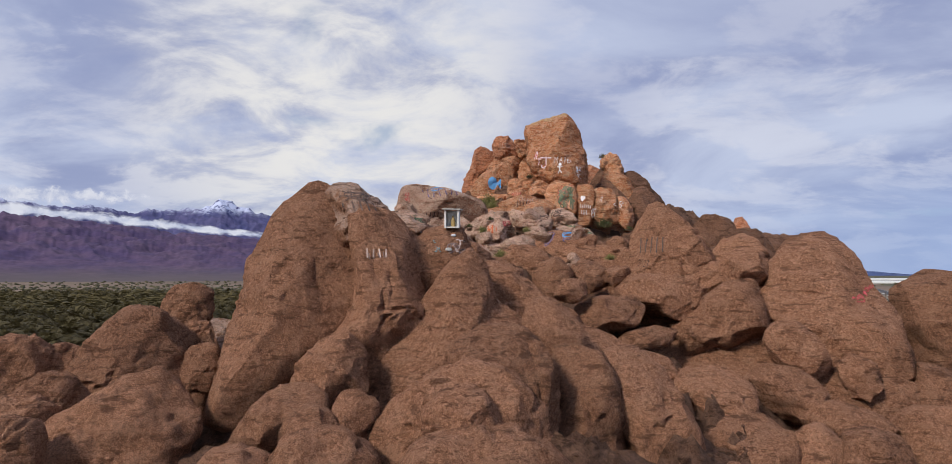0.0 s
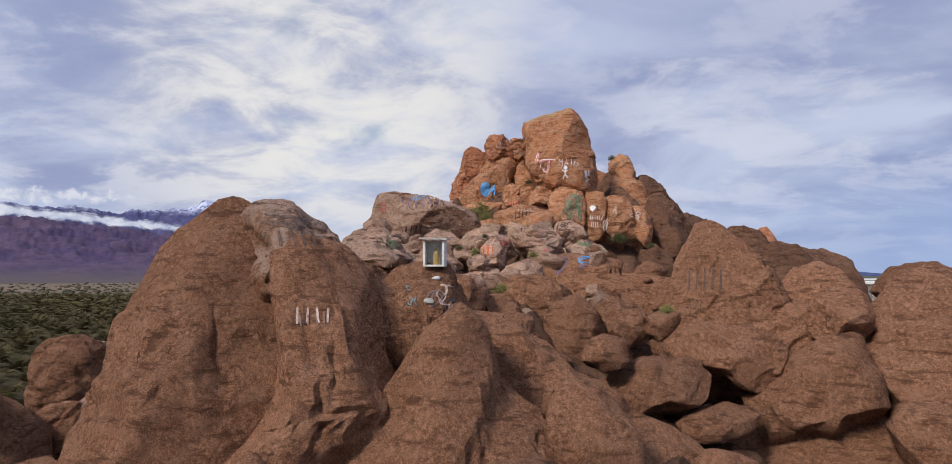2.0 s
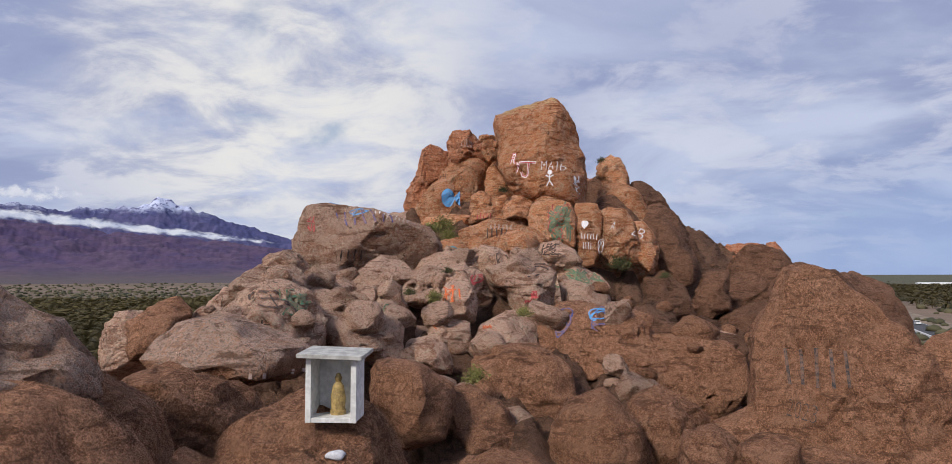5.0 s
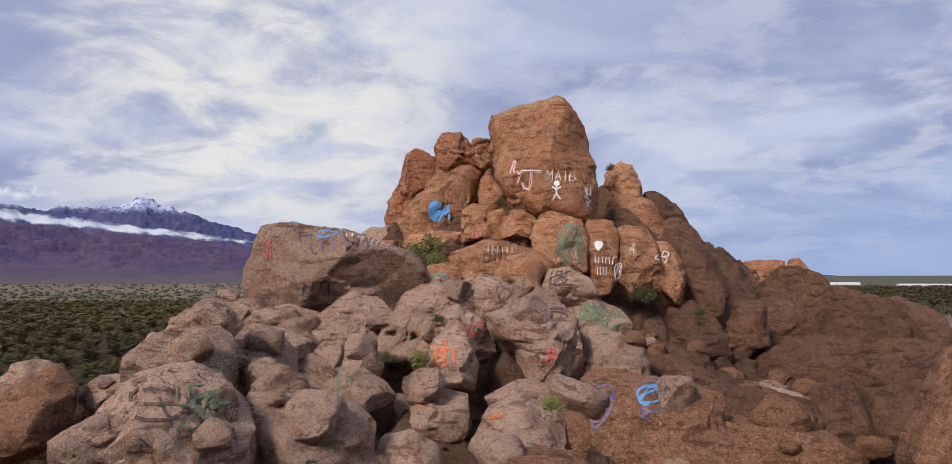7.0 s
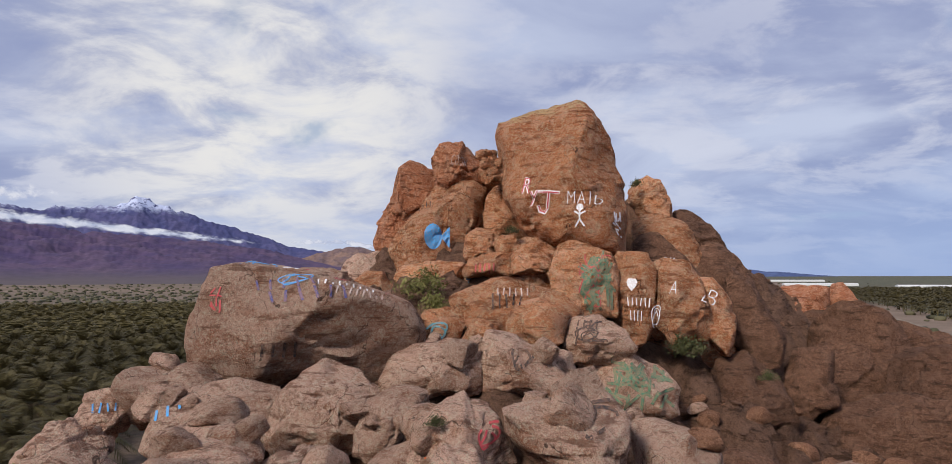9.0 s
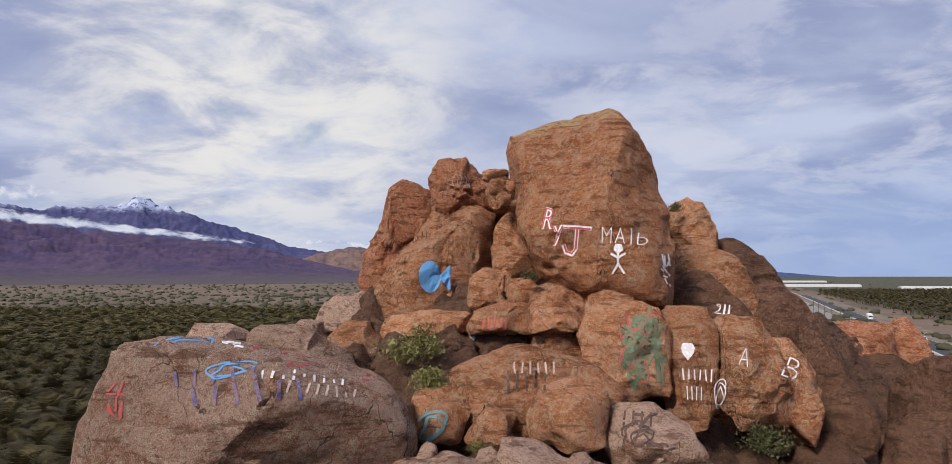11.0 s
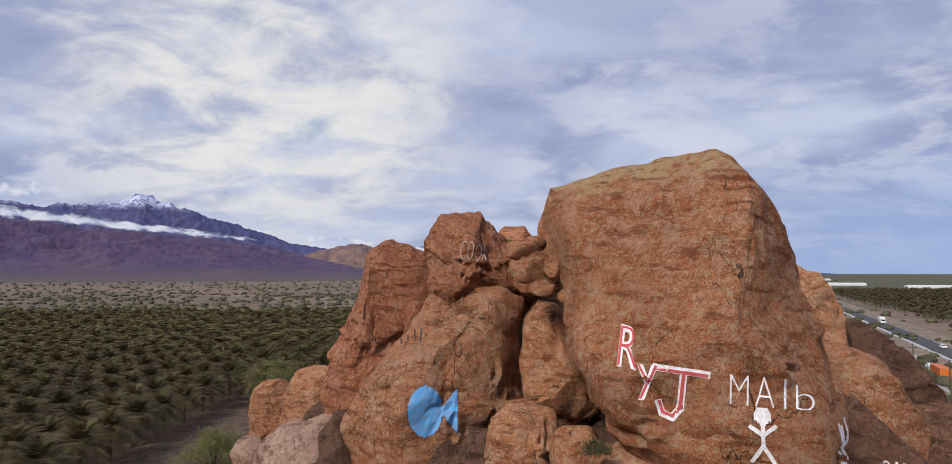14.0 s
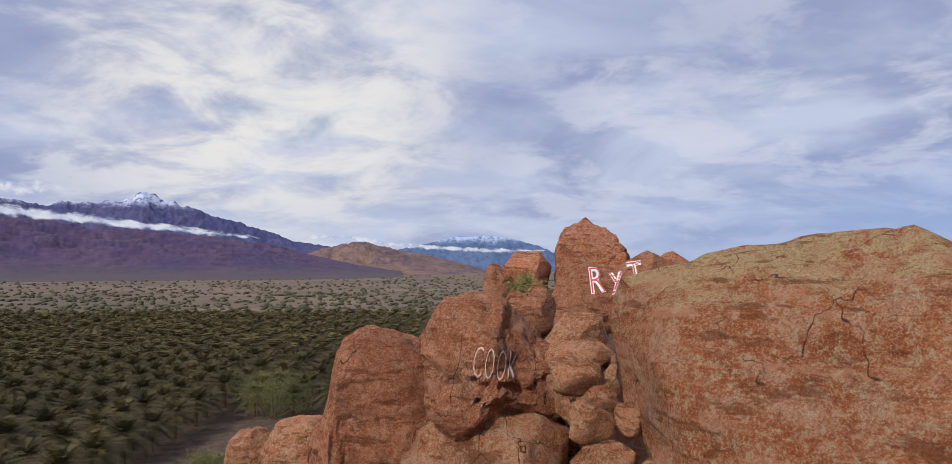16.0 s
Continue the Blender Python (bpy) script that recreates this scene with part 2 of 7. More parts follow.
def worley(p):
    """Nearest and second distance to jittered cell points."""
    i = np.floor(p)
    d1, d2 = np.full(len(p), 9.0), np.full(len(p), 9.0)
    for a in (-1, 0, 1):
        for b in (-1, 0, 1):
            for c in (-1, 0, 1):
                j = i + (a, b, c)
                q = j + 0.5 + 0.42 * GRADS[cell_hash(j)]
                d = np.linalg.norm(p - q, axis=1)
                d2 = np.minimum(d2, np.maximum(d, d1))
                d1 = np.minimum(d1, d)
    return d1, d2


def mesh_from(name, verts, faces, mat, smooth=True):
    me = bpy.data.meshes.new(name)
    verts, faces = np.asarray(verts, dtype=np.float32), np.asarray(faces, dtype=np.int32)
    n = faces.shape[1]
    me.vertices.add(len(verts))
    me.vertices.foreach_set("co", verts.ravel())
    me.loops.add(faces.size)
    me.loops.foreach_set("vertex_index", faces.ravel())
    me.polygons.add(len(faces))
    me.polygons.foreach_set("loop_start", np.arange(0, faces.size, n, dtype=np.int32))
    me.polygons.foreach_set("use_smooth", np.full(len(faces), smooth, dtype=bool))
    me.materials.append(mat)
    me.update(calc_edges=True)
    me.validate()
    return me


def crisp(me, degrees):
    me.set_sharp_from_angle(angle=radians(degrees))
    return me


def grid_faces(nx, ny):
    a = (np.arange(ny - 1)[:, None] * nx + np.arange(nx - 1)[None, :]).ravel()
    return np.stack([a, a + 1, a + nx + 1, a + nx], axis=1)


# ground: desert floor, grove soil, a green field, out to the horizon
def ground_material():
    m = Mat("desert_ground", 0.95)
    v = m.coords("Object", own=False)
    x, y, _ = m.place()
    c = m.mix(m.step(m.noise(v, 0.02, 6.0), 0.35, 0.65), (0.155, 0.108, 0.078), (0.225, 0.162, 0.118))
    c = m.mix(m.step(m.noise(m.warp(v, 0.01, 30.0), 0.004, 6.0), 0.42, 0.62), c, (0.12, 0.092, 0.062))
    c = m.mix(m.step(m.noise(v, 0.25, 6.0, 0.7), 0.45, 0.65, 0.0, 0.6), c, (0.16, 0.115, 0.08))
    # the floor of the groves, darker than the open soil
    inside = m.math("MULTIPLY", m.math("LESS_THAN", y, 442.0), m.math("LESS_THAN", x, 12.0))
    c = m.mix(inside, c, m.mix(m.step(m.noise(v, 0.6, 5.0), 0.4, 0.6), (0.078, 0.054, 0.036), (0.12, 0.082, 0.056)))
    # the crop field beyond the grove's corner
    fx = m.math("ADD", x, m.math("MULTIPLY", y, 0.62))
    crop = m.math("MULTIPLY", m.math("LESS_THAN", fx, -52.0), m.math("MULTIPLY", m.math("GREATER_THAN", y, 340.0), m.math("LESS_THAN", y, 432.0)))
    c = m.mix(m.math("MULTIPLY", crop, m.math("LESS_THAN", x, -160.0)), c, m.mix(m.step(m.noise(v, 0.05, 5.0), 0.4, 0.6), (0.30, 0.29, 0.03), (0.42, 0.37, 0.05)))
    # orchard land on the east side
    far = m.math("GREATER_THAN", m.math("SUBTRACT", x, m.math("MULTIPLY", y, 0.53)), 108.0)
    c = m.mix(m.math("MULTIPLY", far, m.step(m.noise(m.warp(v, 0.004, 60.0), 0.009, 4.0), 0.74, 0.54, 0.4, 0.95)), c, m.mix(m.step(m.noise(v, 0.12, 5.0), 0.4, 0.6), (0.060, 0.062, 0.036), (0.105, 0.100, 0.06)))
    m.bump(m.noise(v, 1.5, 6.0, 0.7), 0.5, 0.3)
    return m.colour(c)


def ground_height(x, y):
    d = np.hypot(x, y)
    return 24.0 * np.clip((d - 900) / 4000, 0, 1) ** 1.5


edge = np.concatenate([-np.geomspace(4950, 60, 60), np.linspace(-50, 50, 21), np.geomspace(60, 4950, 60)])
gx, gy = np.meshgrid(edge, edge)
gv = np.stack([gx.ravel(), gy.ravel(), ground_height(gx, gy).ravel()], axis=1)
ground = tagged(new("ground", mesh_from("ground", gv, grid_faces(len(edge), len(edge)), ground_material())), "flat desert plain of tan soil and grove floor", "ground", kind="structure")

# the body of the hill, under the boulders
RIDGE_Y = (-14, 4, 12, 17, 22, 27, 34, 40, 47, 51, 55, 60, 66, 75, 86, 96, 125)
RIDGE_Z = (0, 9.8, 11.4, 12.6, 13.8, 14.9, 16.7, 18.2, 19.8, 21.0, 23.0, 24.9, 25.6, 26.2, 26.8, 22.5, 0)


def hill_height(x, y):
    top = np.interp(y, RIDGE_Y, RIDGE_Z)
    mid = np.interp(y, (0, 25, 60, 90), (1.0, 2.0, 4.0, 12.0))
    dx = x - mid
    wl = np.interp(y, (0, 20, 35, 45, 60, 75), (9.0, 10.0, 10.0, 7.0, 4.0, 7.0))
    wr = np.interp(y, (0, 30, 45, 60, 75), (14.0, 17.0, 17.0, 13.0, 17.0))
    near = np.where(dx < 0, 0.20, np.interp(y, (24, 34, 56, 62), (0.36, 0.32, 0.32, 0.17)))
    d = np.abs(dx)
    w = np.where(dx < 0, wl, wr)
    fall = near * np.minimum(d, w) + np.where(dx < 0, 0.95, 0.62) * np.maximum(d - w, 0)
    return top - fall


hx, hy = np.meshgrid(np.concatenate([np.arange(-46, -14, 0.9), np.arange(-14, 26, 0.27), np.arange(26, 72, 0.9)]), np.concatenate([np.arange(-20, 8, 0.9), np.arange(8, 68, 0.27), np.arange(68, 128, 0.7)]))
hp = np.stack([hx.ravel(), hy.ravel(), np.zeros(hx.size)], axis=1)
hz = hill_height(hp[:, 0], hp[:, 1])
warp = np.stack([fbm(hp * 0.3, 2), fbm(hp * 0.3 + 40, 2), np.zeros(len(hp))], axis=1) * 1.2
w1, w2 = worley((hp + warp) * (0.42, 0.36, 1.0))
s1, s2 = worley((hp + warp * 0.6) * (1.25, 1.25, 1.0) + 9)
hz += 0.7 * fbm(hp * 0.12, 3) + 1.15 * np.sqrt(np.clip(1 - w1, 0, 1)) * np.clip((w2 - w1) * 4, 0, 1) - 0.5
hz += 0.42 * np.sqrt(np.clip(1 - s1, 0, 1)) * np.clip((s2 - s1) * 4, 0, 1) + 0.16 * fbm(hp * 1.8, 4, 0.6)
hp[:, 2] = np.maximum(hz, -1.5)
HILL = rock_material("hill_rubble", (0.150, 0.074, 0.045), (0.205, 0.107, 0.068), (0.27, 0.155, 0.108), 0.4, bleach_lit=0.12, grain_shade=0.45)
hill = tagged(new("hillside", mesh_from("hillside", hp, grid_faces(hx.shape[1], hx.shape[0]), HILL)), "rocky hillside of brown weathered stone and rubble", "hill", kind="structure")

# stones
SPHERES = {}  # unit spheres by fineness


def sphere(n):
    if n not in SPHERES:
        bm = bmesh.new()
        bmesh.ops.create_icosphere(bm, subdivisions=n, radius=1.0)
        v = np.array([x.co[:] for x in bm.verts])
        f = np.array([[x.index for x in p.verts] for p in bm.faces])
        bm.free()
        SPHERES[n] = (v / np.linalg.norm(v, axis=1)[:, None], f)
    return SPHERES[n]


def stone_shape(seed, rx, ry, rz, taper=0.8, lean=0.0, lean_y=0.0, p=2.8, cuts=6, depth=0.8, rough=1.0, joints=4, bulge=0.0, sub=4):
    """A weathered block: a rounded box, split by a few planes, tapered, with open joints and pitted faces."""
    rng = np.random.RandomState(seed)
    v, f = sphere(sub + 1)
    q = v / (np.abs(v) ** p).sum(axis=1)[:, None] ** (1 / p)
    for _ in range(cuts):
        n = rng.normal(size=3) * (1, 1, 0.8)
        n /= np.linalg.norm(n)
        over = q @ n - rng.uniform(depth, 1.05)
        q = q - np.outer(np.maximum(over, 0) * 0.96, n)
    # keep the full size after the cuts
    lo, hi = q.min(axis=0), q.max(axis=0)
    q = (q - (lo + hi) / 2) / ((hi - lo) / 2)
    up = (q[:, 2] + 1) / 2
    k = 1 + (taper - 1) * up
    q = q * (rx, ry, rz)
    q[:, 0] = q[:, 0] * k + lean * 2 * rz * (up - 0.5)
    q[:, 1] = q[:, 1] * k + lean_y * 2 * rz * (up - 0.5)
    size = (rx * ry * rz) ** (1 / 3)
    o = rng.uniform(-50, 50, 3)
    d = q / np.array([rx, ry, rz]) ** 1.5
    d /= np.maximum(np.linalg.norm(d, axis=1), 1e-6)[:, None]
    h = 0.10 * size * gnoise(q / (1.1 * size) + o) + 0.05 * size * fbm(q / (0.42 * size) + o, 2)
    if bulge:
        h += bulge * size * (0.5 - np.abs(gnoise(q * (1, 1, 0.75) / (0.62 * size) + o)))
    # ledges and scallops of the weathered face
    ridged = 0.5 - np.abs(fbm(q * (0.8, 0.8, 1.6) + o, 4, 0.55))
    h += rough * min(1.0, size) * (0.15 * ridged + 0.085 * fbm(q * 2.2 + o, 4, 0.62) + 0.02 * fbm(q * 8.0 + o, 2))
    # joints: warped planes, a groove with one side standing proud
    wob = 0.16 * size * fbm(q / (0.7 * size) + o + 31, 3)
    for _ in range(joints):
        n = rng.normal(size=3) * (1, 1, 1.3)
        n /= np.linalg.norm(n)
        s = q @ n - rng.uniform(-0.7, 0.7) * size + wob * rng.uniform(0.5, 1.4)
        here = np.clip(gnoise(q / (1.1 * size) + rng.uniform(-40, 40, 3)) * 3 + 0.7, 0, 1)
        h -= here * (0.055 * size + 0.03) * np.exp(-(s / (0.026 * size + 0.02)) ** 2)
        h += here * rng.uniform(0.02, 0.09) * size * np.clip(s / (0.03 * size) + 0.5, 0, 1) * np.exp(-np.maximum(s, 0) / (0.5 * size))
    return q + d * h[:, None], f


def turned(ob, x, y, z, rot=0.0, tip=0.0):
    ob.matrix_world = pose(x, y, z, 0, tip, 0) @ pose(0, 0, 0, 0, 0, rot)
    return ob


SHADE_BROWN = BROWN_DARK_SHADED
LABELS = {
    "brown": "smooth weathered brown boulder of the rocky outcrop",
    "top": "big brown boulder with a bleached pinkish top",
    "slab": "flat brown stone slab lying among boulders",
    "rubble": "angular pinkish granite boulder in the rubble slope",
    "peak": "cracked orange red granite block of the summit",
}
ROCKS = {}


def boulder(n, x, y, z, rx, ry, rz, label, mat, group, rot=0.0, tip=0.0, **kw):
    v, f = stone_shape(1000 + n, rx, ry, rz, **kw)
    ob = tagged(new("boulder", crisp(mesh_from("boulder", v, f, mat), 38)), label, "boulder", group)
    turned(ob, x, y, z, rot, tip)
    ROCKS[n] = ob
    return ob


def brown(n, x, y, z, rx, ry, rz, rot=0.0, mat=None, label="", taper=0.7, **kw):
    lab = label or LABELS["top" if mat is TOP else "brown"]
    return boulder(n, x, y, z, rx, ry, rz, lab, mat or BROWN, "boulders of the outcrop", 0, rot * -1.0, taper=0.32 + 0.68 * taper, lean_y=0.14, cuts=6, depth=0.80, bulge=0.09, joints=5, rough=0.5, p=2.7, **kw)


def rubble(n, x, y, z, rx, ry, rz, rot=0.0, label="", p=3.2, taper=0.8, mat=None, **kw):
    return boulder(n, x, y, z, rx, ry, rz, label or LABELS["rubble"], mat or PINK, "boulders of the rubble slope", 0, rot, cuts=15, depth=0.52, p=p, joints=4, taper=0.35 + 0.65 * taper, **kw)


def peak(n, x, y, z, rx, ry, rz, rot=0.0, label="", p=3.2, taper=0.8, mat=None, **kw):
    return boulder(n, x, y, z, rx, ry, rz, label or LABELS["peak"], mat or RED, "blocks of the summit", 0, rot, cuts=8, depth=0.76, p=p, joints=5, rough=0.6, taper=0.35 + 0.65 * taper, **kw)


def outline_radius(profile, soft):
    """How far an outline of (across, up) corners reaches at 720 even angles, with its corners worn round."""
    a = np.array(profile)
    ang = np.unwrap(np.arctan2(a[:, 1], a[:, 0]))
    s = np.arange(720) * 2 * math.pi / 720
    s = ang[0] + (s - ang[0]) % (2 * math.pi)
    b = np.concatenate([a, a[:1]])
    i = np.clip(np.searchsorted(np.append(ang, ang[0] + 2 * math.pi), s, side="right") - 1, 0, len(a) - 1)
    e = b[i + 1] - b[i]
    r = (b[i][:, 0] * e[:, 1] - b[i][:, 1] * e[:, 0]) / (np.cos(s) * e[:, 1] - np.sin(s) * e[:, 0])
    w = np.exp(-(np.arange(-40, 41) / (2.0 * soft)) ** 2)
    return np.convolve(np.concatenate([r[-40:], r, r[:40]]), w / w.sum(), "valid")


STYLES = {
    "brown": (LABELS["brown"], BROWN, "boulders of the outcrop", 2.9, 9, 0.74, 0.55, 7, 3.5),
    "top": (LABELS["top"], TOP, "boulders of the outcrop", 2.5, 8, 0.74, 0.55, 6, 4.0),
    "wall": ("broad brown rock face with faded paint", BROWN, "boulders of the outcrop", 3.0, 8, 0.72, 0.7, 6, 3.5),
    "pink": (LABELS["rubble"], PINK, "boulders of the rubble slope", 3.6, 13, 0.64, 0.4, 4, 1.5),
    "red": (LABELS["peak"], RED, "blocks of the summit", 3.5, 10, 0.70, 0.5, 6, 2.0),
    "dark": ("dark red varnished granite block of the summit", RED_DARK, "blocks of the summit", 3.2, 8, 0.72, 0.6, 6, 2.5),
    # flank: darkened by colour so the sunlit slabs read as shaded
    "flank": ("brown granite slab on the summit's flank, shade put in its colour", BROWN_DARK_SHADED, "blocks of the summit", 3.4, 10, 0.70, 0.5, 7, 2.0),
    "far": ("red granite knob beyond the summit", RED_DARK, "blocks of the summit", 2.6, 10, 0.66, 0.6, 5, 2.0),
    "farright": ("squarish cracked brown block on the hill's shoulder", RED_DARK, "blocks of the summit", 3.4, 8, 0.7, 0.6, 4, 2.0),
    "summit": ("great orange red summit boulder with lichen and white painted letters", RED_LICHEN, "blocks of the summit", 3.0, 7, 0.74, 0.5, 4, 2.5),
    "shoulder": ("brown weathered block of the hill's shoulder", BROWN_DARK_SHADED, "boulders of the shoulder", 3.0, 9, 0.72, 0.6, 6, 3.0),
    "blue": ("small stone sprayed blue in the gap behind the summit", plain("blue_stone", (0.16, 0.24, 0.50), 0.8, 0, 0.3, 3.0), "blocks of the summit", 2.8, 6, 0.7, 0.4, 2, 2.0),
    "slab": (LABELS["slab"], PINK, "stone slabs", 3.4, 6, 0.7, 0.3, 1, 1.5),
    "table": ("huge pinkish table rock covered with painted writing", PINK, "blocks of the summit", 3.6, 6, 0.80, 0.5, 4, 2.0),
}

BLOCKY = {"flank": 1.0, "red": 1.0, "dark": 0.9, "pink": 0.6, "top": 0.5, "brown": 0.45, "wall": 0.8, "shoulder": 0.8, "far": 1.0, "farright": 1.0, "summit": 0.35, "table": 0.35}


def outlined(n, style, x, y, z, face, deep, lean, sub, profile):
    """A boulder of a given outline, split by a few planes in front, leaning back, with open joints and pitted faces."""
    label, mat, group, p, cuts, depth, rough, joints, soft = STYLES[style]
    rng = np.random.RandomState(1000 + n)
    v, f = sphere(sub)
    s = np.hypot(v[:, 0], v[:, 2])
    k = (s ** p + np.abs(v[:, 1]) ** p) ** (-1 / p)
    q = v * k[:, None]
    for _ in range(cuts):
        c = rng.normal(size=3) * (0.75, 0.35, 0.75) + (0, -0.95, 0.15)
        c /= np.linalg.norm(c)
        over = q @ c - rng.uniform(depth, 1.02)
        q = q - np.outer(np.maximum(over, 0) * 0.97, c)
    radius = outline_radius(profile, soft)
    ang = np.arctan2(q[:, 2], q[:, 0]) % (2 * math.pi)
    reach = np.interp(ang, np.arange(721) * 2 * math.pi / 720, np.append(radius, radius[0]))
    q = q * np.stack([reach, np.full(len(q), deep), reach], axis=1)
    size = (float(np.median(reach)) ** 2 * deep) ** (1 / 3)
    o = rng.uniform(-50, 50, 3)
    d = q / np.array([np.median(reach), deep, np.median(reach)]) ** 1.5
    d /= np.maximum(np.linalg.norm(d, axis=1), 1e-6)[:, None]
    h = 0.05 * size * gnoise(q / (0.9 * size) + o) + 0.035 * size * fbm(q / (0.40 * size) + o, 2)
    ridged = 0.5 - np.abs(fbm(q * (0.8, 0.8, 1.6) + o, 4, 0.55))
    h += rough * min(1.0, size) * (0.15 * (ridged - 0.3) + 0.075 * fbm(q * 2.2 + o, 4, 0.62) + 0.022 * fbm(q * 8.0 + o, 2))
    # joints: warped planes, a narrow groove with one side standing proud
    wob = 0.16 * size * fbm(q / (0.7 * size) + o + 31, 3)
    fine = 0.016 * size + 0.016
    for _ in range(joints):
        c = rng.normal(size=3) * (1, 0.5, 1.2)
        c /= np.linalg.norm(c)
        t = q @ c - rng.uniform(-0.75, 0.75) * size + wob * rng.uniform(0.5, 1.4)
        here = np.clip(gnoise(q / (1.1 * size) + rng.uniform(-40, 40, 3)) * 3 + 0.7, 0, 1)
        h -= here * (0.05 * size + 0.03) * np.exp(-(t / fine) ** 2)
        h += here * rng.uniform(0.01, 0.06) * size * np.clip(t / (0.03 * size) + 0.5, 0, 1) * np.exp(-np.maximum(t, 0) / (0.5 * size))
    # a net of open cracks that parts the face into blocks
    if style in BLOCKY:
        net = 0.30 + 0.42 * size
        near, next_near = worley(q * (1, 1, 0.8) / net + 0.35 * np.stack([wob, -wob, wob], axis=1) / (0.16 * size) + o)
        open_here = np.clip(gnoise(q / (0.8 * size) + o + 17) * 3 + 0.75, 0, 1)
        h += BLOCKY[style] * open_here * size * (0.10 * (0.55 - near) - 0.05 * np.exp(-((next_near - near) / 0.07) ** 2))
    q = q + d * h[:, None]
    q[:, 1] += lean * q[:, 2]
    ob = tagged(new("boulder", crisp(mesh_from("boulder", q, f, mat), 34)), label, "boulder", group)
    ob.matrix_world = pose(x, y, z, 0, 0, face)
    ROCKS[n] = ob
    return ob


top = TOP

# far mountains: ridges with gullies, as height fields round the plain
def mountain_material(name, low, high, snow=None, snow_from=0.0, foot=0.0):
    m = Mat(name, 1.0)
    v = m.coords("Object", own=False)
    _, _, z = m.place()
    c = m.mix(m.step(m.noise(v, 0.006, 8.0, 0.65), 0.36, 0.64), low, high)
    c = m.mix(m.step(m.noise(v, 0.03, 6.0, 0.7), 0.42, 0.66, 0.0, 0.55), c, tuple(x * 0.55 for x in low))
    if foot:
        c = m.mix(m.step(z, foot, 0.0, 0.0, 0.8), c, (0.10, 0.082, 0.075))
    if snow:
        lvl = m.math("ADD", z, m.math("MULTIPLY", m.noise(v, 0.02, 8.0, 0.75), 130.0))
        c = m.mix(m.math("MULTIPLY", m.step(lvl, snow_from, snow_from + 60.0), m.step(m.noise(v, 0.03, 6.0, 0.7), 0.38, 0.52)), c, snow)
    return m.colour(c)


def ridge(name, label, mat, dist, deep, az, el, rough, seed, foot=1.0):
    """A range along azimuths az (degrees, right of the y axis), whose crest stands el degrees high at that distance."""
    a = np.radians(np.linspace(az[0], az[-1], int((az[-1] - az[0]) * 11) + 2))
    s = np.linspace(0, 1, 70)
    aa, ss = np.meshgrid(a, s)
    crest = np.interp(np.degrees(aa), az, np.tan(np.radians(np.array(el))) * dist) + 24
    r = dist + deep * (ss - 0.62)
    x, y = np.sin(aa) * r, np.cos(aa) * r
    pts = np.stack([x.ravel(), y.ravel(), np.full(x.size, seed * 10.0)], axis=1)
    shape = np.where(ss < 0.62, (ss / 0.62) ** foot, np.clip((1 - ss) / 0.38, 0, 1))
    gully = 1 - np.abs(fbm(pts / 190.0, 5, 0.55)).reshape(x.shape) * 1.15
    z = crest * shape * (1 - rough * (1 - gully) * (0.4 + 1.2 * shape * (1 - shape) * 2)) - 2
    z += fbm(pts / 55.0, 3, 0.6).reshape(x.shape) * crest * 0.03 * shape
    z = np.where((ss == 0) | (ss == 1), -10, z)
    pts[:, 2] = z.ravel()
    return tagged(new(name, mesh_from(name, pts, grid_faces(x.shape[1], x.shape[0]), mat)), label, "mountain", kind="structure")


# Far ranges: distance haze is mixed into these purple and blue colours.
MT_FRONT = mountain_material("hazy_purple_brown_slope", (0.062, 0.043, 0.105), (0.105, 0.067, 0.115), foot=60.0)
MT_SNOW = mountain_material("haze_blue_slope_with_snow", (0.060, 0.066, 0.165), (0.095, 0.090, 0.19), (0.50, 0.55, 0.72), 460.0)
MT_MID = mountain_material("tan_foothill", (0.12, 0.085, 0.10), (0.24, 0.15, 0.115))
MT_BLUE = mountain_material("haze_blue_far_range", (0.075, 0.12, 0.24), (0.11, 0.16, 0.29), (0.36, 0.46, 0.66), 270.0)
MT_DEEP = mountain_material("haze_deep_blue_range", (0.06, 0.085, 0.19), (0.08, 0.11, 0.22))
ridge("mountain_range", "purple brown desert mountain slope with haze in its colour", MT_FRONT, 3300, 2300, (-75, -50, -36, -30.7, -26, -21, -16, -11.8, -8, -4, -1), (4.6, 4.9, 4.6, 4.2, 3.7, 3.25, 2.85, 2.35, 1.35, 0.5, 0.05), 0.22, 1, 1.35)
ridge("snowy_mountain", "mountain with snow on its crest, blue haze in its colour", MT_SNOW, 4450, 900, (-60, -45, -36, -33, -30.7, -28, -26.7, -24.5, -23, -21.4, -19.5, -17.5, -13.3, -10, -6, -1, 3), (4.6, 5.2, 5.7, 5.1, 5.4, 5.0, 5.3, 5.3, 5.75, 6.4, 5.7, 5.05, 3.85, 2.6, 2.0, 1.5, 0.2), 0.11, 2)
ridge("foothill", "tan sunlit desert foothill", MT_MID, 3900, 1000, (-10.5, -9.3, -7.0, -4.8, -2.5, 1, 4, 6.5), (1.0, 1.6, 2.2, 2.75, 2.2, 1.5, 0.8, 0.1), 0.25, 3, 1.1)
ridge("distant_range", "distant range under cloud, pale blue haze in its colour", MT_BLUE, 4650, 300, (-3, 1, 3.2, 5.3, 7.5, 9.6, 11.5, 14), (1.6, 2.45, 3.0, 3.2, 3.05, 2.6, 2.0, 0.4), 0.10, 4)
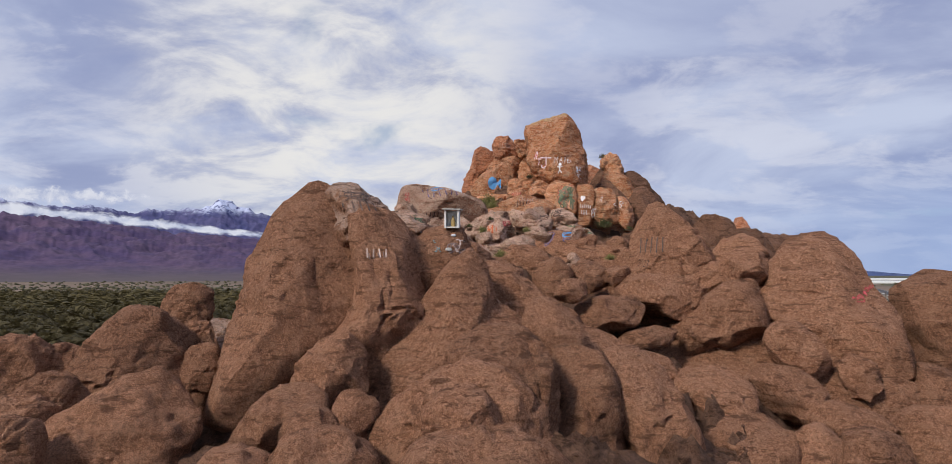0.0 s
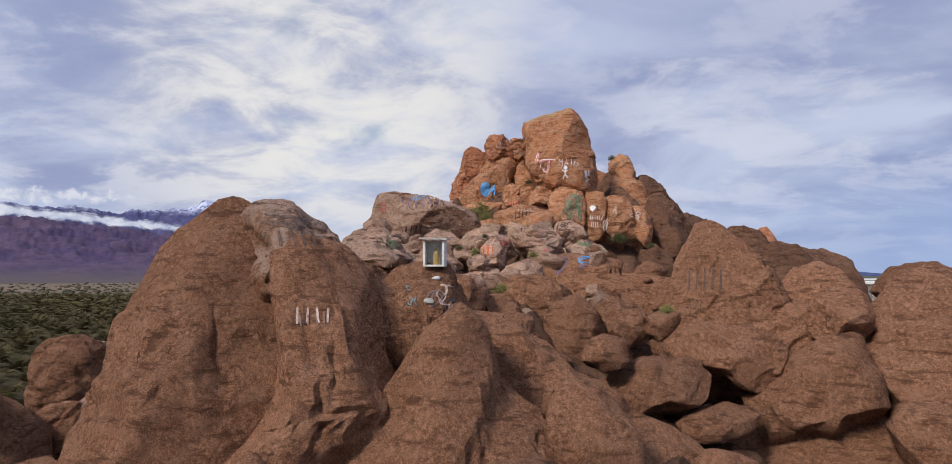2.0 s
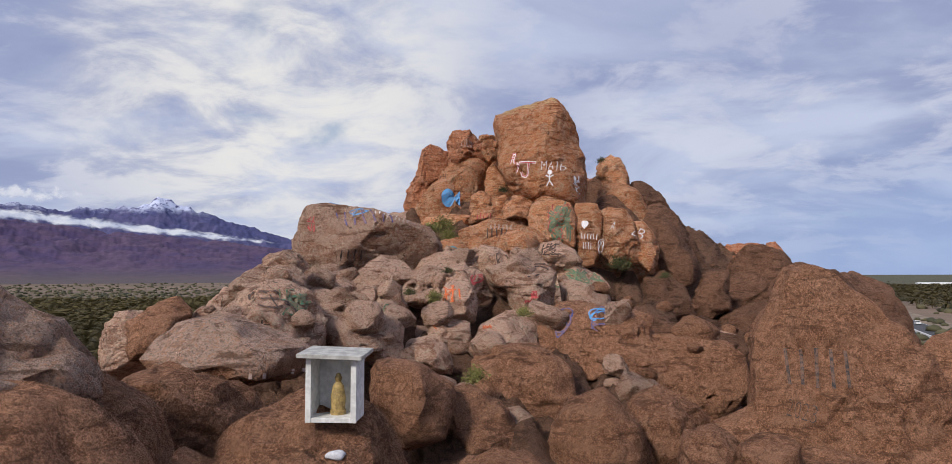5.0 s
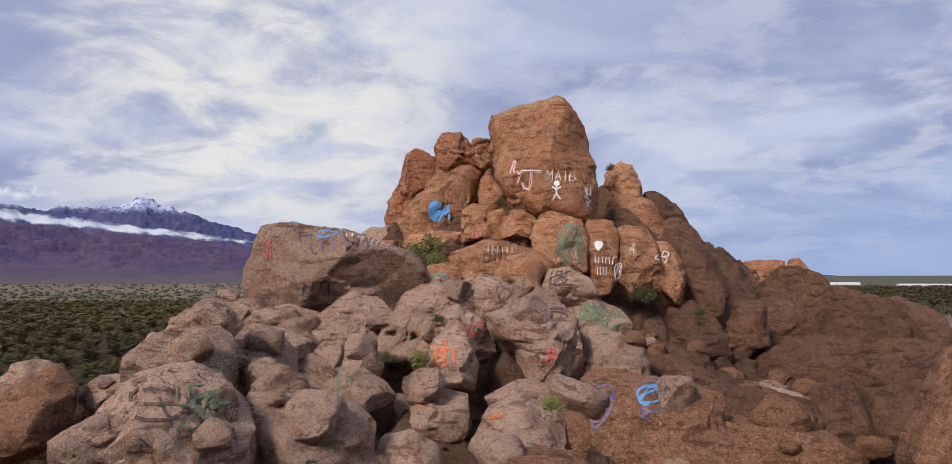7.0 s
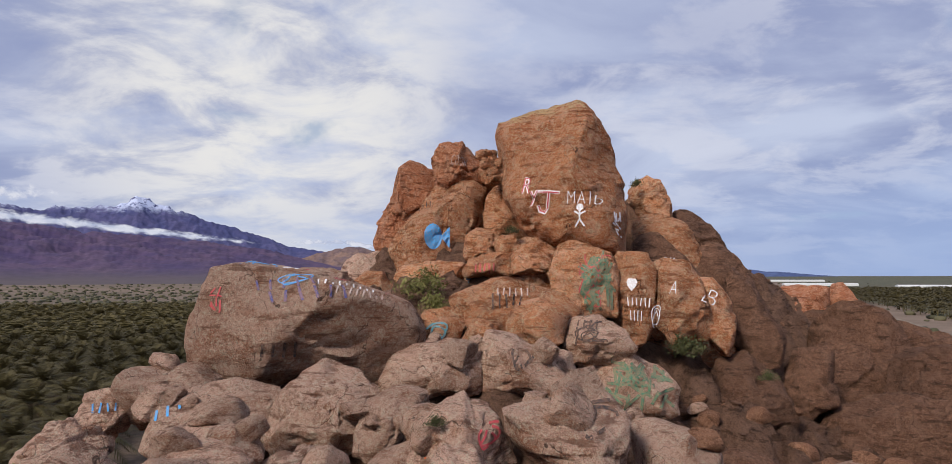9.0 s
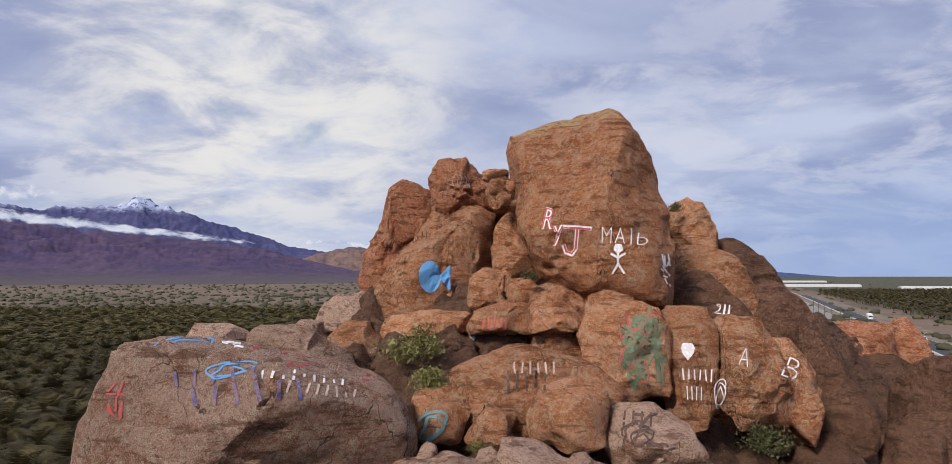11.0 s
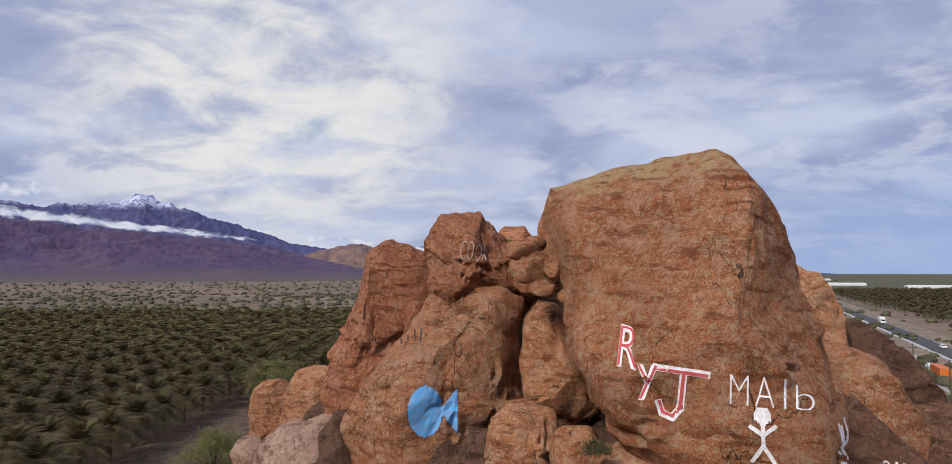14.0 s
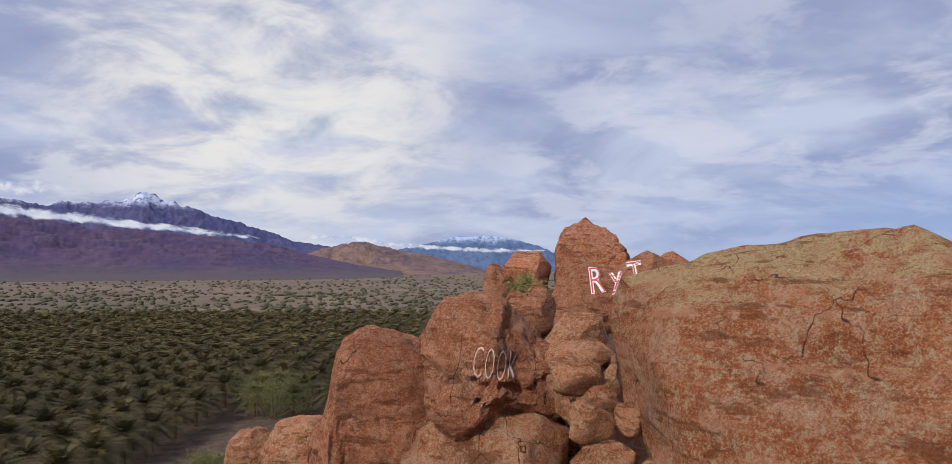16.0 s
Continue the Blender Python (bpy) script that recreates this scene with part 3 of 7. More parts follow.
ridge("east_range", "low range on the horizon, blue haze in its colour", MT_DEEP, 4700, 250, (25.5, 27, 28.5, 29.6, 31, 33, 35), (0.0, 0.45, 0.60, 0.42, 0.36, 0.15, 0.0), 0.10, 5)


# banks of low cloud that lie along the slopes
def cloud_material(seed):
    m = Mat("glowing_cloud_card", 1.0)
    uv = m.t.nodes.new("ShaderNodeTexCoord").outputs["UV"]
    mp = m.t.nodes.new("ShaderNodeMapping")
    mp.inputs["Scale"].default_value = (30.0, 2.2, 1.0)
    mp.inputs["Location"].default_value = (seed, seed * 0.7, 0)
    m.t.links.new(uv, mp.inputs[0])
    sp = m.t.nodes.new("ShaderNodeSeparateXYZ")
    m.t.links.new(uv, sp.inputs[0])
    edge_v = m.math("SUBTRACT", 1.0, m.math("ABSOLUTE", m.math("MULTIPLY", m.math("SUBTRACT", sp.outputs[1], 0.42), 2.1)))
    edge_u = m.math("SUBTRACT", 1.0, m.math("POWER", m.math("ABSOLUTE", m.math("MULTIPLY", m.math("SUBTRACT", sp.outputs[0], 0.5), 2.0)), 6.0))
    n = m.noise(mp.outputs[0], 1.0, 9.0, 0.62, 0.3)
    a = m.step(m.math("ADD", m.math("MULTIPLY", m.math("MULTIPLY", edge_v, edge_u), 0.75), n), 0.90, 1.16)
    # The card glows: the cloud's daylight is emitted, not received from the sun.
    em = m.t.nodes.new("ShaderNodeEmission")
    m.put(m.mix(m.step(n, 0.35, 0.65), (0.44, 0.49, 0.66), (0.70, 0.72, 0.81)), em.inputs[0])
    tr = m.t.nodes.new("ShaderNodeBsdfTransparent")
    mx = m.t.nodes.new("ShaderNodeMixShader")
    m.put(a, mx.inputs[0])
    m.t.links.new(tr.outputs[0], mx.inputs[1])
    m.t.links.new(em.outputs[0], mx.inputs[2])
    m.t.links.new(mx.outputs[0], m.t.nodes["Material Output"].inputs[0])
    return m.m


def cloud_bank(dist, az, el, thick, seed):
    n = 60
    a = np.linspace(az[0], az[-1], n)
    e = np.interp(a, az, el)
    th = np.interp(a, az, thick)
    rows = []
    for k in (-0.5, 0.5):
        z = dist * np.tan(np.radians(e + k * th)) + 24
        rows.append(np.stack([np.sin(np.radians(a)) * dist, np.cos(np.radians(a)) * dist, z], axis=1))
    me = mesh_from("backdrop_cloud", np.concatenate(rows), grid_faces(n, 2), cloud_material(seed))
    uv = me.uv_layers.new(name="uv")
    idx = np.zeros(len(me.loops), dtype=np.int32)
    me.loops.foreach_get("vertex_index", idx)
    uv.data.foreach_set("uv", np.stack([(idx % n) / (n - 1), (idx // n).astype(float)], axis=1).astype(np.float32).ravel())
    return tagged(new("backdrop_cloud", me), "low white cloud bank along the mountain slope", "cloud", kind="structure")


cloud_bank(3650, (-60, -44, -36, -30.7, -24, -21, -16, -11.8, -9.6), (5.1, 5.1, 4.9, 4.55, 4.0, 3.65, 3.2, 2.75, 2.5), (2.6, 2.6, 2.4, 2.0, 1.7, 1.5, 1.4, 1.2, 0.8), 3.0)
cloud_bank(4150, (-11.5, -8, -5, -2, 2, 6, 10, 13), (2.9, 3.0, 3.0, 2.4, 2.1, 1.9, 1.8, 1.9), (0.8, 1.2, 1.2, 1.0, 1.0, 1.0, 1.0, 0.8), 8.0)
cloud_bank(4250, (-60, -45, -36, -31, -27, -24), (6.4, 6.3, 6.1, 6.2, 6.4, 6.3), (1.8, 2.2, 2.6, 3.0, 2.8, 2.0), 14.0)


# date palms
def frond_verts(rng, yaw, lift, length, droop, leaflets, width):
    """One feather frond: an arched rib with leaflets along both sides."""
    v, f = [], []
    d = np.array([math.cos(yaw), math.sin(yaw), 0])
    side = np.array([-d[1], d[0], 0])

    def rib(t):
        return d * length * t * math.cos(lift) * (1 - 0.12 * t) + np.array([0, 0, length * (t * math.sin(lift) - droop * t * t)])

    for i in range(leaflets):
        t0 = 0.14 + 0.86 * i / leaflets
        a, b = rib(t0), rib(min(1.0, t0 + 0.62 / leaflets))
        w = width * (0.55 + 0.9 * t0) * (1.12 - t0) * 1.5
        for s in (-1, 1):
            tip = b + side * s * w + (rib(min(1, t0 + 0.1)) - a) * 1.3 + np.array([0, 0, -0.22 * w + rng.uniform(-0.05, 0.05)])
            k = len(v)
            v += [a, b, tip]
            f.append((k, k + 1, k + 2))
    return v, f


def crown_mesh(name, seed, fronds, leaflets, length, mat, width=0.62):
    rng = np.random.RandomState(seed)
    v, f = [], []
    for i in range(fronds):
        u = (i + 0.5) / fronds
        lift = radians(80 - 105 * u ** 0.9) + rng.uniform(-0.1, 0.1)
        a, b = frond_verts(rng, i * 2.39996 + rng.uniform(-0.2, 0.2), lift, length * rng.uniform(0.85, 1.1), 0.22 + 0.25 * (1 - u), leaflets, width)
        f += [tuple(len(v) + j for j in t) for t in b]
        v += a
    return mesh_from(name, v, f, mat, smooth=False)


def trunk_verts(h, r0, r1, sides, rings, rng):
    v, f = [], []
    for j in range(rings):
        for k in range(2):
            z = h * (j + 0.98 * k) / rings
            r = (r0 + (r1 - r0) * z / h) * (1.0 if k == 0 else 1.22)
            v += [np.array([math.cos(2 * math.pi * i / sides) * r, math.sin(2 * math.pi * i / sides) * r, z - 0.1]) for i in range(sides)]
    for j in range(2 * rings - 1):
        for i in range(sides):
            f.append((j * sides + i, j * sides + (i + 1) % sides, (j + 1) * sides + (i + 1) % sides, (j + 1) * sides + i))
    return v, f


PALM_H = 4.6
palm_rng = np.random.RandomState(21)
crowns = [crown_mesh("crown", 30 + i, 52, 12, 5.6, FROND, 1.0) for i in range(3)]
tv, tf = trunk_verts(PALM_H, 0.34, 0.27, 8, 9, palm_rng)
trunk_me = mesh_from("trunk", tv, tf, TRUNK, smooth=False)


def palm(x, y, size, yaw, i):
    root = tagged(new("date_palm"), "date palm with a ringed trunk and arching grey green fronds", "palm tree", "date palms of the grove")
    root.matrix_world = pose(x, y, 0, 0, 0, yaw) @ Matrix.Scale(size, 4)
    t = new("trunk", trunk_me)
    c = new("crown", crowns[i % 3])
    c.location = (0, 0, PALM_H - 0.1)
    t.parent = c.parent = root
    return root


spots = []
for i in range(-46, 12):
    for j in range(0, 66):
        x = -34 + i * 8.6 + 0.06 * j * 8.6 + palm_rng.uniform(-0.6, 0.6)
        y = 8 + j * 8.6 + palm_rng.uniform(-0.6, 0.6)
        if y > 440 or x > 14 or x + 0.62 * y < -47 and y > 336 and x < -155:
            continue
        if x > -36 and y < 168 or x > -28 - 0.05 * y and y < 182 or x > -44 and y < 60:
            continue
        spots.append((x, y))
spots.sort(key=lambda s: math.hypot(s[0] + 45, s[1] - 150))
for n, (x, y) in enumerate(spots[:280]):
    palm(x, y, palm_rng.uniform(0.88, 1.14), palm_rng.uniform(0, 360), n)


def far_palms(name, label, places, fronds, leaflets):
    """The rest of a grove, joined."""
    base = []
    for k in range(4):
        me = crown_mesh("tmp", 60 + k, fronds, leaflets, 6.0, FROND, 1.9)
        v = np.zeros(len(me.vertices) * 3)
        me.vertices.foreach_get("co", v)
        base.append(v.reshape(-1, 3))
        bpy.data.meshes.remove(me)
    tvv, tff = trunk_verts(PALM_H, 0.34, 0.27, 4, 1, palm_rng)
    V, n = [], 0
    F3 = []
    for k, (x, y) in enumerate(places):
        a, s = palm_rng.uniform(0, 6.28), palm_rng.uniform(0.85, 1.15)
        b = base[k % 4]
        w = np.stack([b[:, 0] * math.cos(a) - b[:, 1] * math.sin(a), b[:, 0] * math.sin(a) + b[:, 1] * math.cos(a), b[:, 2] + PALM_H], axis=1) * s + (x, y, float(ground_height(np.array(x), np.array(y))))
        V.append(w)
        F3.append(np.arange(len(w)).reshape(-1, 3) + n)
        n += len(w)
        tw = np.array(tvv) * s + (x, y, float(ground_height(np.array(x), np.array(y))))
        q = np.array(tff) + n
        V.append(tw)
        F3.append(np.concatenate([q[:, [0, 1, 2]], q[:, [0, 2, 3]]]))
        n += len(tw)
    return tagged(new(name, mesh_from(name, np.concatenate(V), np.concatenate(F3), FROND, smooth=False)), label, "palm grove", kind="stuff")


far_palms("palm_grove", "wide grove of date palms in straight rows", spots[280:], 26, 4)
east = []
for i in range(0, 62):
    for j in range(0, 66):
        x, y = 262 + i * 11.5 + palm_rng.uniform(-2, 2), 300 + j * 10.5 + palm_rng.uniform(-2, 2)
        if x > 262 + (y - 340) * 0.53 + 14 and y < 930 and (x < 620 or y > 420):
            east.append((x, y))
far_palms("orchard", "dark green orchard beyond the highway", east, 11, 2)


# desert scrub on the plain
def scatter_scrub(name, label, n, az, rad, size, seed):
    rng = np.random.RandomState(seed)
    v0, f0 = sphere(2)
    V, F = [], []
    k = 0
    a = np.radians(rng.uniform(az[0], az[1], n))
    r = 1 / rng.uniform(1 / rad[1], 1 / rad[0], n)
    xs, ys = np.sin(a) * r, np.cos(a) * r
    keep = gnoise(np.stack([xs / 90, ys / 90, np.full(n, 4.0)], axis=1)) > rng.uniform(-0.9, 0.3, n)
    keep &= ~((xs < 12) & (ys < 446) & (xs > -400))
    for x, y, d in zip(xs[keep], ys[keep], r[keep]):
        s = rng.uniform(*size) * (1 + d / 2500)
        w = v0 * (1 + 0.35 * rng.uniform(-1, 1, (len(v0), 1))) * (s, s, s * 0.62)
        V.append(w + (x, y, s * 0.3 + 24.0 * max(0.0, (d - 900) / 4000) ** 1.5))
        F.append(f0 + k)
        k += len(v0)
    return tagged(new(name, mesh_from(name, np.concatenate(V), np.concatenate(F), SCRUB)), label, "desert scrub", kind="stuff")


scatter_scrub("desert_scrub", "low grey green desert bushes on the plain", 5600, (-55, 14), (440, 3000), (0.8, 2.2), 5)
scatter_scrub("roadside_scrub", "dry bushes and small trees along the highway", 1500, (22, 62), (150, 2600), (0.7, 2.4), 6)
# boulders of the outcrop, the rubble slope and the summit, each by its outline
outlined(200, "brown", -6.41, 23.00, 15.09, 16, 2.2, 0.35, 5, ((-1.18, -3.59), (0.85, -2.51), (2.59, -1.75), (2.66, 0.92), (1.75, 2.82), (1.53, 4.70), (0.98, 5.15), (0.34, 4.79), (-0.53, 4.06), (-1.11, 2.90), (-1.65, 1.73), (-1.76, 0.51), (-2.36, -1.68), (-2.84, -3.31)))
outlined(201, "top", -4.38, 24.30, 18.58, 10, 1.4, 0.2, 4, ((-0.95, 0.41), (-1.00, -0.40), (-0.65, -1.30), (1.11, -1.29), (1.23, 0.28), (0.66, 0.91), (-0.03, 1.44), (-0.70, 1.47), (-1.37, 1.17)))
outlined(202, "brown", -3.62, 22.60, 15.25, 9, 1.8, 0.3, 5, ((-0.47, 1.45), (-1.08, -0.51), (-2.30, -1.52), (-2.45, -2.52), (-1.42, -2.94), (0.65, -2.60), (1.74, -0.97), (1.99, 0.33), (1.79, 1.68), (1.46, 2.97), (0.88, 3.51), (-0.05, 3.79), (-0.74, 3.73), (-1.45, 3.10)))
outlined(203, "brown", -4.27, 19.50, 13.56, 12, 1.2, 0.3, 4, ((-0.80, -1.02), (0.29, -1.06), (1.03, -0.39), (1.03, 0.70), (0.46, 1.28), (-0.30, 1.01), (-0.98, 0.39), (-1.09, -0.32)))
outlined(204, "brown", -0.56, 22.00, 13.66, 2, 1.6, 0.35, 5, ((-1.15, -2.39), (1.94, -2.03), (3.06, -0.48), (2.69, 0.74), (2.06, 1.59), (1.30, 2.14), (0.98, 3.02), (0.65, 3.55), (0.19, 3.78), (-0.49, 3.14), (-1.47, 1.81), (-2.50, 0.35), (-3.25, -1.43)))
outlined(205, "brown", -1.20, 25.50, 16.92, 5, 1.3, 0.35, 5, ((-1.25, -0.05), (-0.86, -1.40), (1.15, -1.22), (1.42, -0.34), (1.21, 0.56), (0.92, 1.15), (0.62, 1.57), (-0.00, 1.61), (-0.49, 1.52), (-0.96, 1.29), (-1.36, 0.89)))
outlined(206, "brown", 0.86, 18.00, 13.09, -3, 1.5, 0.25, 5, ((-1.33, -0.29), (-0.62, -2.02), (1.06, -1.99), (1.44, -0.26), (1.39, 0.89), (0.96, 1.57), (0.43, 2.01), (-0.20, 2.14), (-0.83, 2.00), (-1.55, 1.56), (-1.59, 1.05)))
outlined(207, "brown", -0.31, 16.60, 12.65, 1, 1.4, 0.25, 5, ((2.31, -1.17), (2.05, 0.60), (1.58, 1.22), (0.93, 1.62), (0.10, 1.67), (-0.55, 1.38), (-1.52, 0.92), (-2.23, 0.32), (-2.48, -1.14)))
outlined(208, "brown", -0.37, 15.40, 12.77, 1, 1.0, 0.25, 4, ((0.91, -0.92), (0.91, 0.44), (0.64, 0.94), (0.19, 1.16), (-0.42, 1.09), (-0.87, 0.59), (-0.95, -0.91)))
outlined(209, "brown", 0.16, 14.30, 12.33, -1, 1.2, 0.2, 4, ((0.05, -0.91), (2.23, -0.28), (1.57, 0.49), (0.75, 0.81), (-0.51, 0.85), (-1.48, 0.61), (-2.22, -0.29)))
outlined(210, "brown", -3.45, 15.00, 12.30, 13, 1.0, 0.2, 4, ((-1.10, -0.66), (1.42, -0.57), (1.21, 0.26), (0.55, 0.71), (-0.17, 0.81), (-0.86, 0.65), (-1.25, 0.00)))
outlined(211, "brown", -4.01, 16.00, 12.81, 14, 0.8, 0.2, 3, ((-0.43, -0.49), (0.47, -0.48), (0.77, 0.09), (0.46, 0.47), (-0.15, 0.55), (-0.59, 0.31), (-0.73, -0.12)))
outlined(212, "brown", -3.09, 16.80, 12.95, 10, 0.8, 0.2, 3, ((-0.50, -0.56), (0.29, -0.59), (0.68, -0.07), (0.60, 0.40), (0.11, 0.65), (-0.37, 0.59), (-0.67, -0.17)))
outlined(213, "brown", -5.23, 17.80, 12.74, 16, 1.0, 0.2, 4, ((-0.98, -0.85), (0.14, -0.61), (1.14, -0.11), (1.31, 0.47), (0.79, 0.83), (-0.05, 0.78), (-0.70, 0.32), (-1.31, -0.52)))
outlined(214, "brown", -5.21, 14.50, 12.22, 20, 0.8, 0.2, 3, ((-0.73, -0.42), (0.97, -0.46), (0.82, 0.27), (0.15, 0.53), (-0.51, 0.52), (-0.94, 0.11)))
outlined(215, "brown", 3.15, 19.00, 12.49, -9, 1.2, 0.3, 4, ((-1.01, -0.25), (-0.82, -1.73), (1.11, -1.65), (1.08, 0.15), (0.84, 1.19), (0.48, 1.89), (-0.26, 2.01), (-1.02, 1.87), (-1.11, 1.14)))
outlined(216, "brown", 5.17, 19.50, 12.30, -15, 1.2, 0.3, 4, ((-1.38, 0.87), (-1.00, -0.02), (-0.64, -1.71), (1.63, -1.54), (1.34, -0.24), (0.84, 0.60), (0.32, 1.48), (-0.42, 2.05), (-1.19, 2.14), (-1.68, 1.60)))
outlined(217, "brown", 2.55, 22.50, 14.56, -6, 1.0, 0.3, 3, ((-0.17, -1.27), (0.90, -1.05), (1.15, 0.10), (0.51, 1.06), (-0.38, 1.28), (-1.26, 0.62), (-1.04, -0.24)))
outlined(218, "brown", 5.41, 27.30, 14.90, -11, 1.4, 0.25, 4, ((-1.03, -0.82), (0.28, -0.74), (1.31, -0.39), (1.59, 0.39), (1.09, 0.78), (-0.22, 0.82), (-1.29, 0.36), (-1.69, -0.30)))
outlined(219, "brown", 6.89, 26.50, 14.03, -15, 0.9, 0.2, 3, ((-0.68, -0.54), (0.82, -0.30), (1.28, 0.33), (0.34, 0.51), (-0.80, 0.29), (-1.31, -0.10)))
outlined(220, "brown", 6.48, 24.50, 12.97, -15, 0.9, 0.2, 3, ((-0.52, -0.41), (0.60, -1.04), (1.08, -0.12), (0.64, 0.55), (-0.28, 0.80), (-1.46, 0.48)))
outlined(221, "brown", 7.89, 28.50, 15.72, -16, 1.3, 0.3, 4, ((-2.02, -0.29), (-0.65, -0.69), (0.94, -1.07), (2.00, -0.38), (1.78, 0.43), (0.73, 0.84), (-1.46, 0.84), (-2.30, 0.42)))
outlined(222, "brown", 10.40, 27.50, 14.73, -21, 1.5, 0.3, 4, ((-1.65, -1.48), (0.11, -1.41), (1.60, -0.47), (1.89, 0.70), (1.20, 1.75), (-0.07, 1.48), (-1.12, 0.65), (-2.17, -0.18)))
outlined(223, "brown", 8.33, 22.80, 12.15, -20, 1.2, 0.3, 4, ((-0.72, -0.98), (0.70, -1.27), (1.42, -0.62), (1.17, 0.57), (0.17, 1.26), (-1.12, 1.09), (-1.67, 0.42)))
outlined(224, "brown", 8.66, 21.00, 10.91, -22, 1.2, 0.3, 4, ((-1.10, -1.05), (1.64, -0.75), (1.18, 0.64), (0.46, 1.14), (-0.69, 1.06), (-1.68, 0.40)))
outlined(225, "brown", 11.30, 24.00, 12.33, -25, 1.0, 0.25, 3, ((-1.04, -0.28), (-0.20, -0.98), (1.03, -0.87), (1.37, 0.01), (0.48, 0.83), (-0.80, 0.98), (-1.58, 0.48)))
outlined(226, "brown", 12.14, 25.00, 13.74, -26, 1.0, 0.25, 3, ((-0.73, -0.61), (0.56, -1.11), (1.22, -0.50), (0.83, 0.40), (-0.01, 1.09), (-0.92, 0.94), (-1.27, 0.32)))
outlined(227, "brown", 12.47, 22.50, 11.55, -29, 0.9, 0.25, 3, ((-0.62, -0.63), (0.70, -0.58), (1.62, -0.08), (1.28, 0.28), (0.19, 0.58), (-0.98, 0.68), (-1.59, -0.01)))
outlined(228, "brown", 14.10, 24.50, 12.74, -30, 0.8, 0.2, 3, ((-0.48, -0.64), (0.34, -0.80), (0.86, -0.31), (0.59, 0.58), (-0.22, 0.87), (-0.98, 0.12)))
outlined(229, "brown", 15.78, 25.50, 13.32, -32, 1.0, 0.2, 3, ((-0.83, -0.63), (0.00, -1.16), (0.95, -0.61), (0.89, 0.45), (0.30, 1.14), (-0.56, 0.98), (-1.14, -0.04)))
outlined(230, "brown", 10.59, 20.50, 10.79, -27, 1.0, 0.2, 3, ((-0.61, -1.13), (1.13, -0.53), (0.67, 0.68), (-0.01, 1.17), (-0.73, 0.91), (-0.94, -0.25)))
outlined(231, "brown", 11.92, 20.00, 10.91, -31, 1.0, 0.2, 3, ((-0.70, -1.11), (1.25, -0.45), (0.99, 0.56), (0.04, 1.08), (-0.90, 0.78), (-1.19, -0.09)))
outlined(232, "brown", 17.21, 24.50, 11.81, -35, 1.2, 0.2, 3, ((-1.07, -0.91), (1.02, -1.31), (1.12, 0.68), (0.00, 1.27), (-0.79, 1.44), (-1.24, 0.22)))
outlined(233, "brown", 14.98, 21.50, 10.86, -35, 1.2, 0.2, 3, ((-0.57, -1.56), (1.57, -0.81), (0.89, 1.37), (-0.82, 1.38), (-1.76, 0.24)))
outlined(234, "brown", 14.83, 28.00, 14.72, -28, 2.4, 0.35, 5, ((-3.26, -0.25), (-2.22, -1.57), (-0.29, -2.99), (2.62, -2.77), (3.13, -1.53), (2.60, 0.19), (1.78, 1.76), (1.36, 2.87), (0.66, 3.59), (-0.22, 3.82), (-1.13, 3.35), (-2.20, 2.33), (-4.37, 0.87)))
outlined(235, "brown", 15.61, 30.50, 17.79, -27, 1.0, 0.2, 4, ((0.10, -0.91), (1.43, -0.19), (1.07, 0.51), (0.29, 0.86), (-0.93, 0.62), (-1.56, -0.29)))
outlined(236, "brown", 21.45, 30.00, 14.54, -36, 2.0, 0.3, 4, ((-1.97, -0.48), (-1.02, -2.15), (1.29, -2.24), (2.09, 0.25), (1.05, 2.08), (-0.63, 2.39), (-1.40, 2.09), (-2.19, 1.32)))
outlined(237, "brown", 9.38, 31.80, 17.42, -16, 1.8, 0.25, 5, ((-1.89, -1.59), (-0.10, -2.04), (2.24, -1.42), (2.14, -0.20), (1.46, 1.06), (0.29, 2.21), (-0.47, 2.80), (-0.94, 2.58), (-1.73, 1.12), (-2.04, -0.80)))
outlined(238, "brown", 13.11, 32.40, 17.26, -35, 1.2, 0.3, 4, ((-1.14, -0.89), (-0.33, -1.38), (1.10, -0.92), (1.32, 0.35), (0.74, 1.07), (-0.06, 1.48), (-0.74, 1.24), (-1.37, 0.44)))
outlined(239, "brown", 11.66, 28.50, 16.84, -38, 1.1, 0.3, 4, ((-0.71, -0.63), (0.03, -0.98), (1.01, -0.33), (0.61, 0.79), (-0.13, 0.98), (-0.66, 0.72), (-1.08, -0.07)))
outlined(240, "brown", -12.29, 23.50, 13.03, 28, 1.8, 0.3, 5, ((-1.54, -1.82), (0.77, -1.42), (2.24, -1.77), (2.45, -0.24), (2.23, 1.04), (1.56, 1.88), (0.68, 2.42), (-0.06, 2.39), (-0.76, 1.96), (-1.51, 1.10), (-2.02, 0.06), (-2.64, -1.61)))
outlined(241, "brown", -10.32, 18.50, 11.89, 29, 1.6, 0.3, 5, ((-1.00, -1.46), (1.60, -1.03), (2.45, -0.03), (2.45, 0.59), (2.01, 1.35), (1.40, 1.87), (0.40, 1.65), (-0.68, 1.06), (-1.69, 0.50), (-2.72, -0.61)))
outlined(242, "brown", -17.03, 27.00, 13.02, 32, 1.0, 0.2, 3, ((-0.11, -0.98), (0.53, -0.52), (0.84, 0.49), (0.26, 0.78), (-0.51, 0.69), (-0.80, -0.17)))
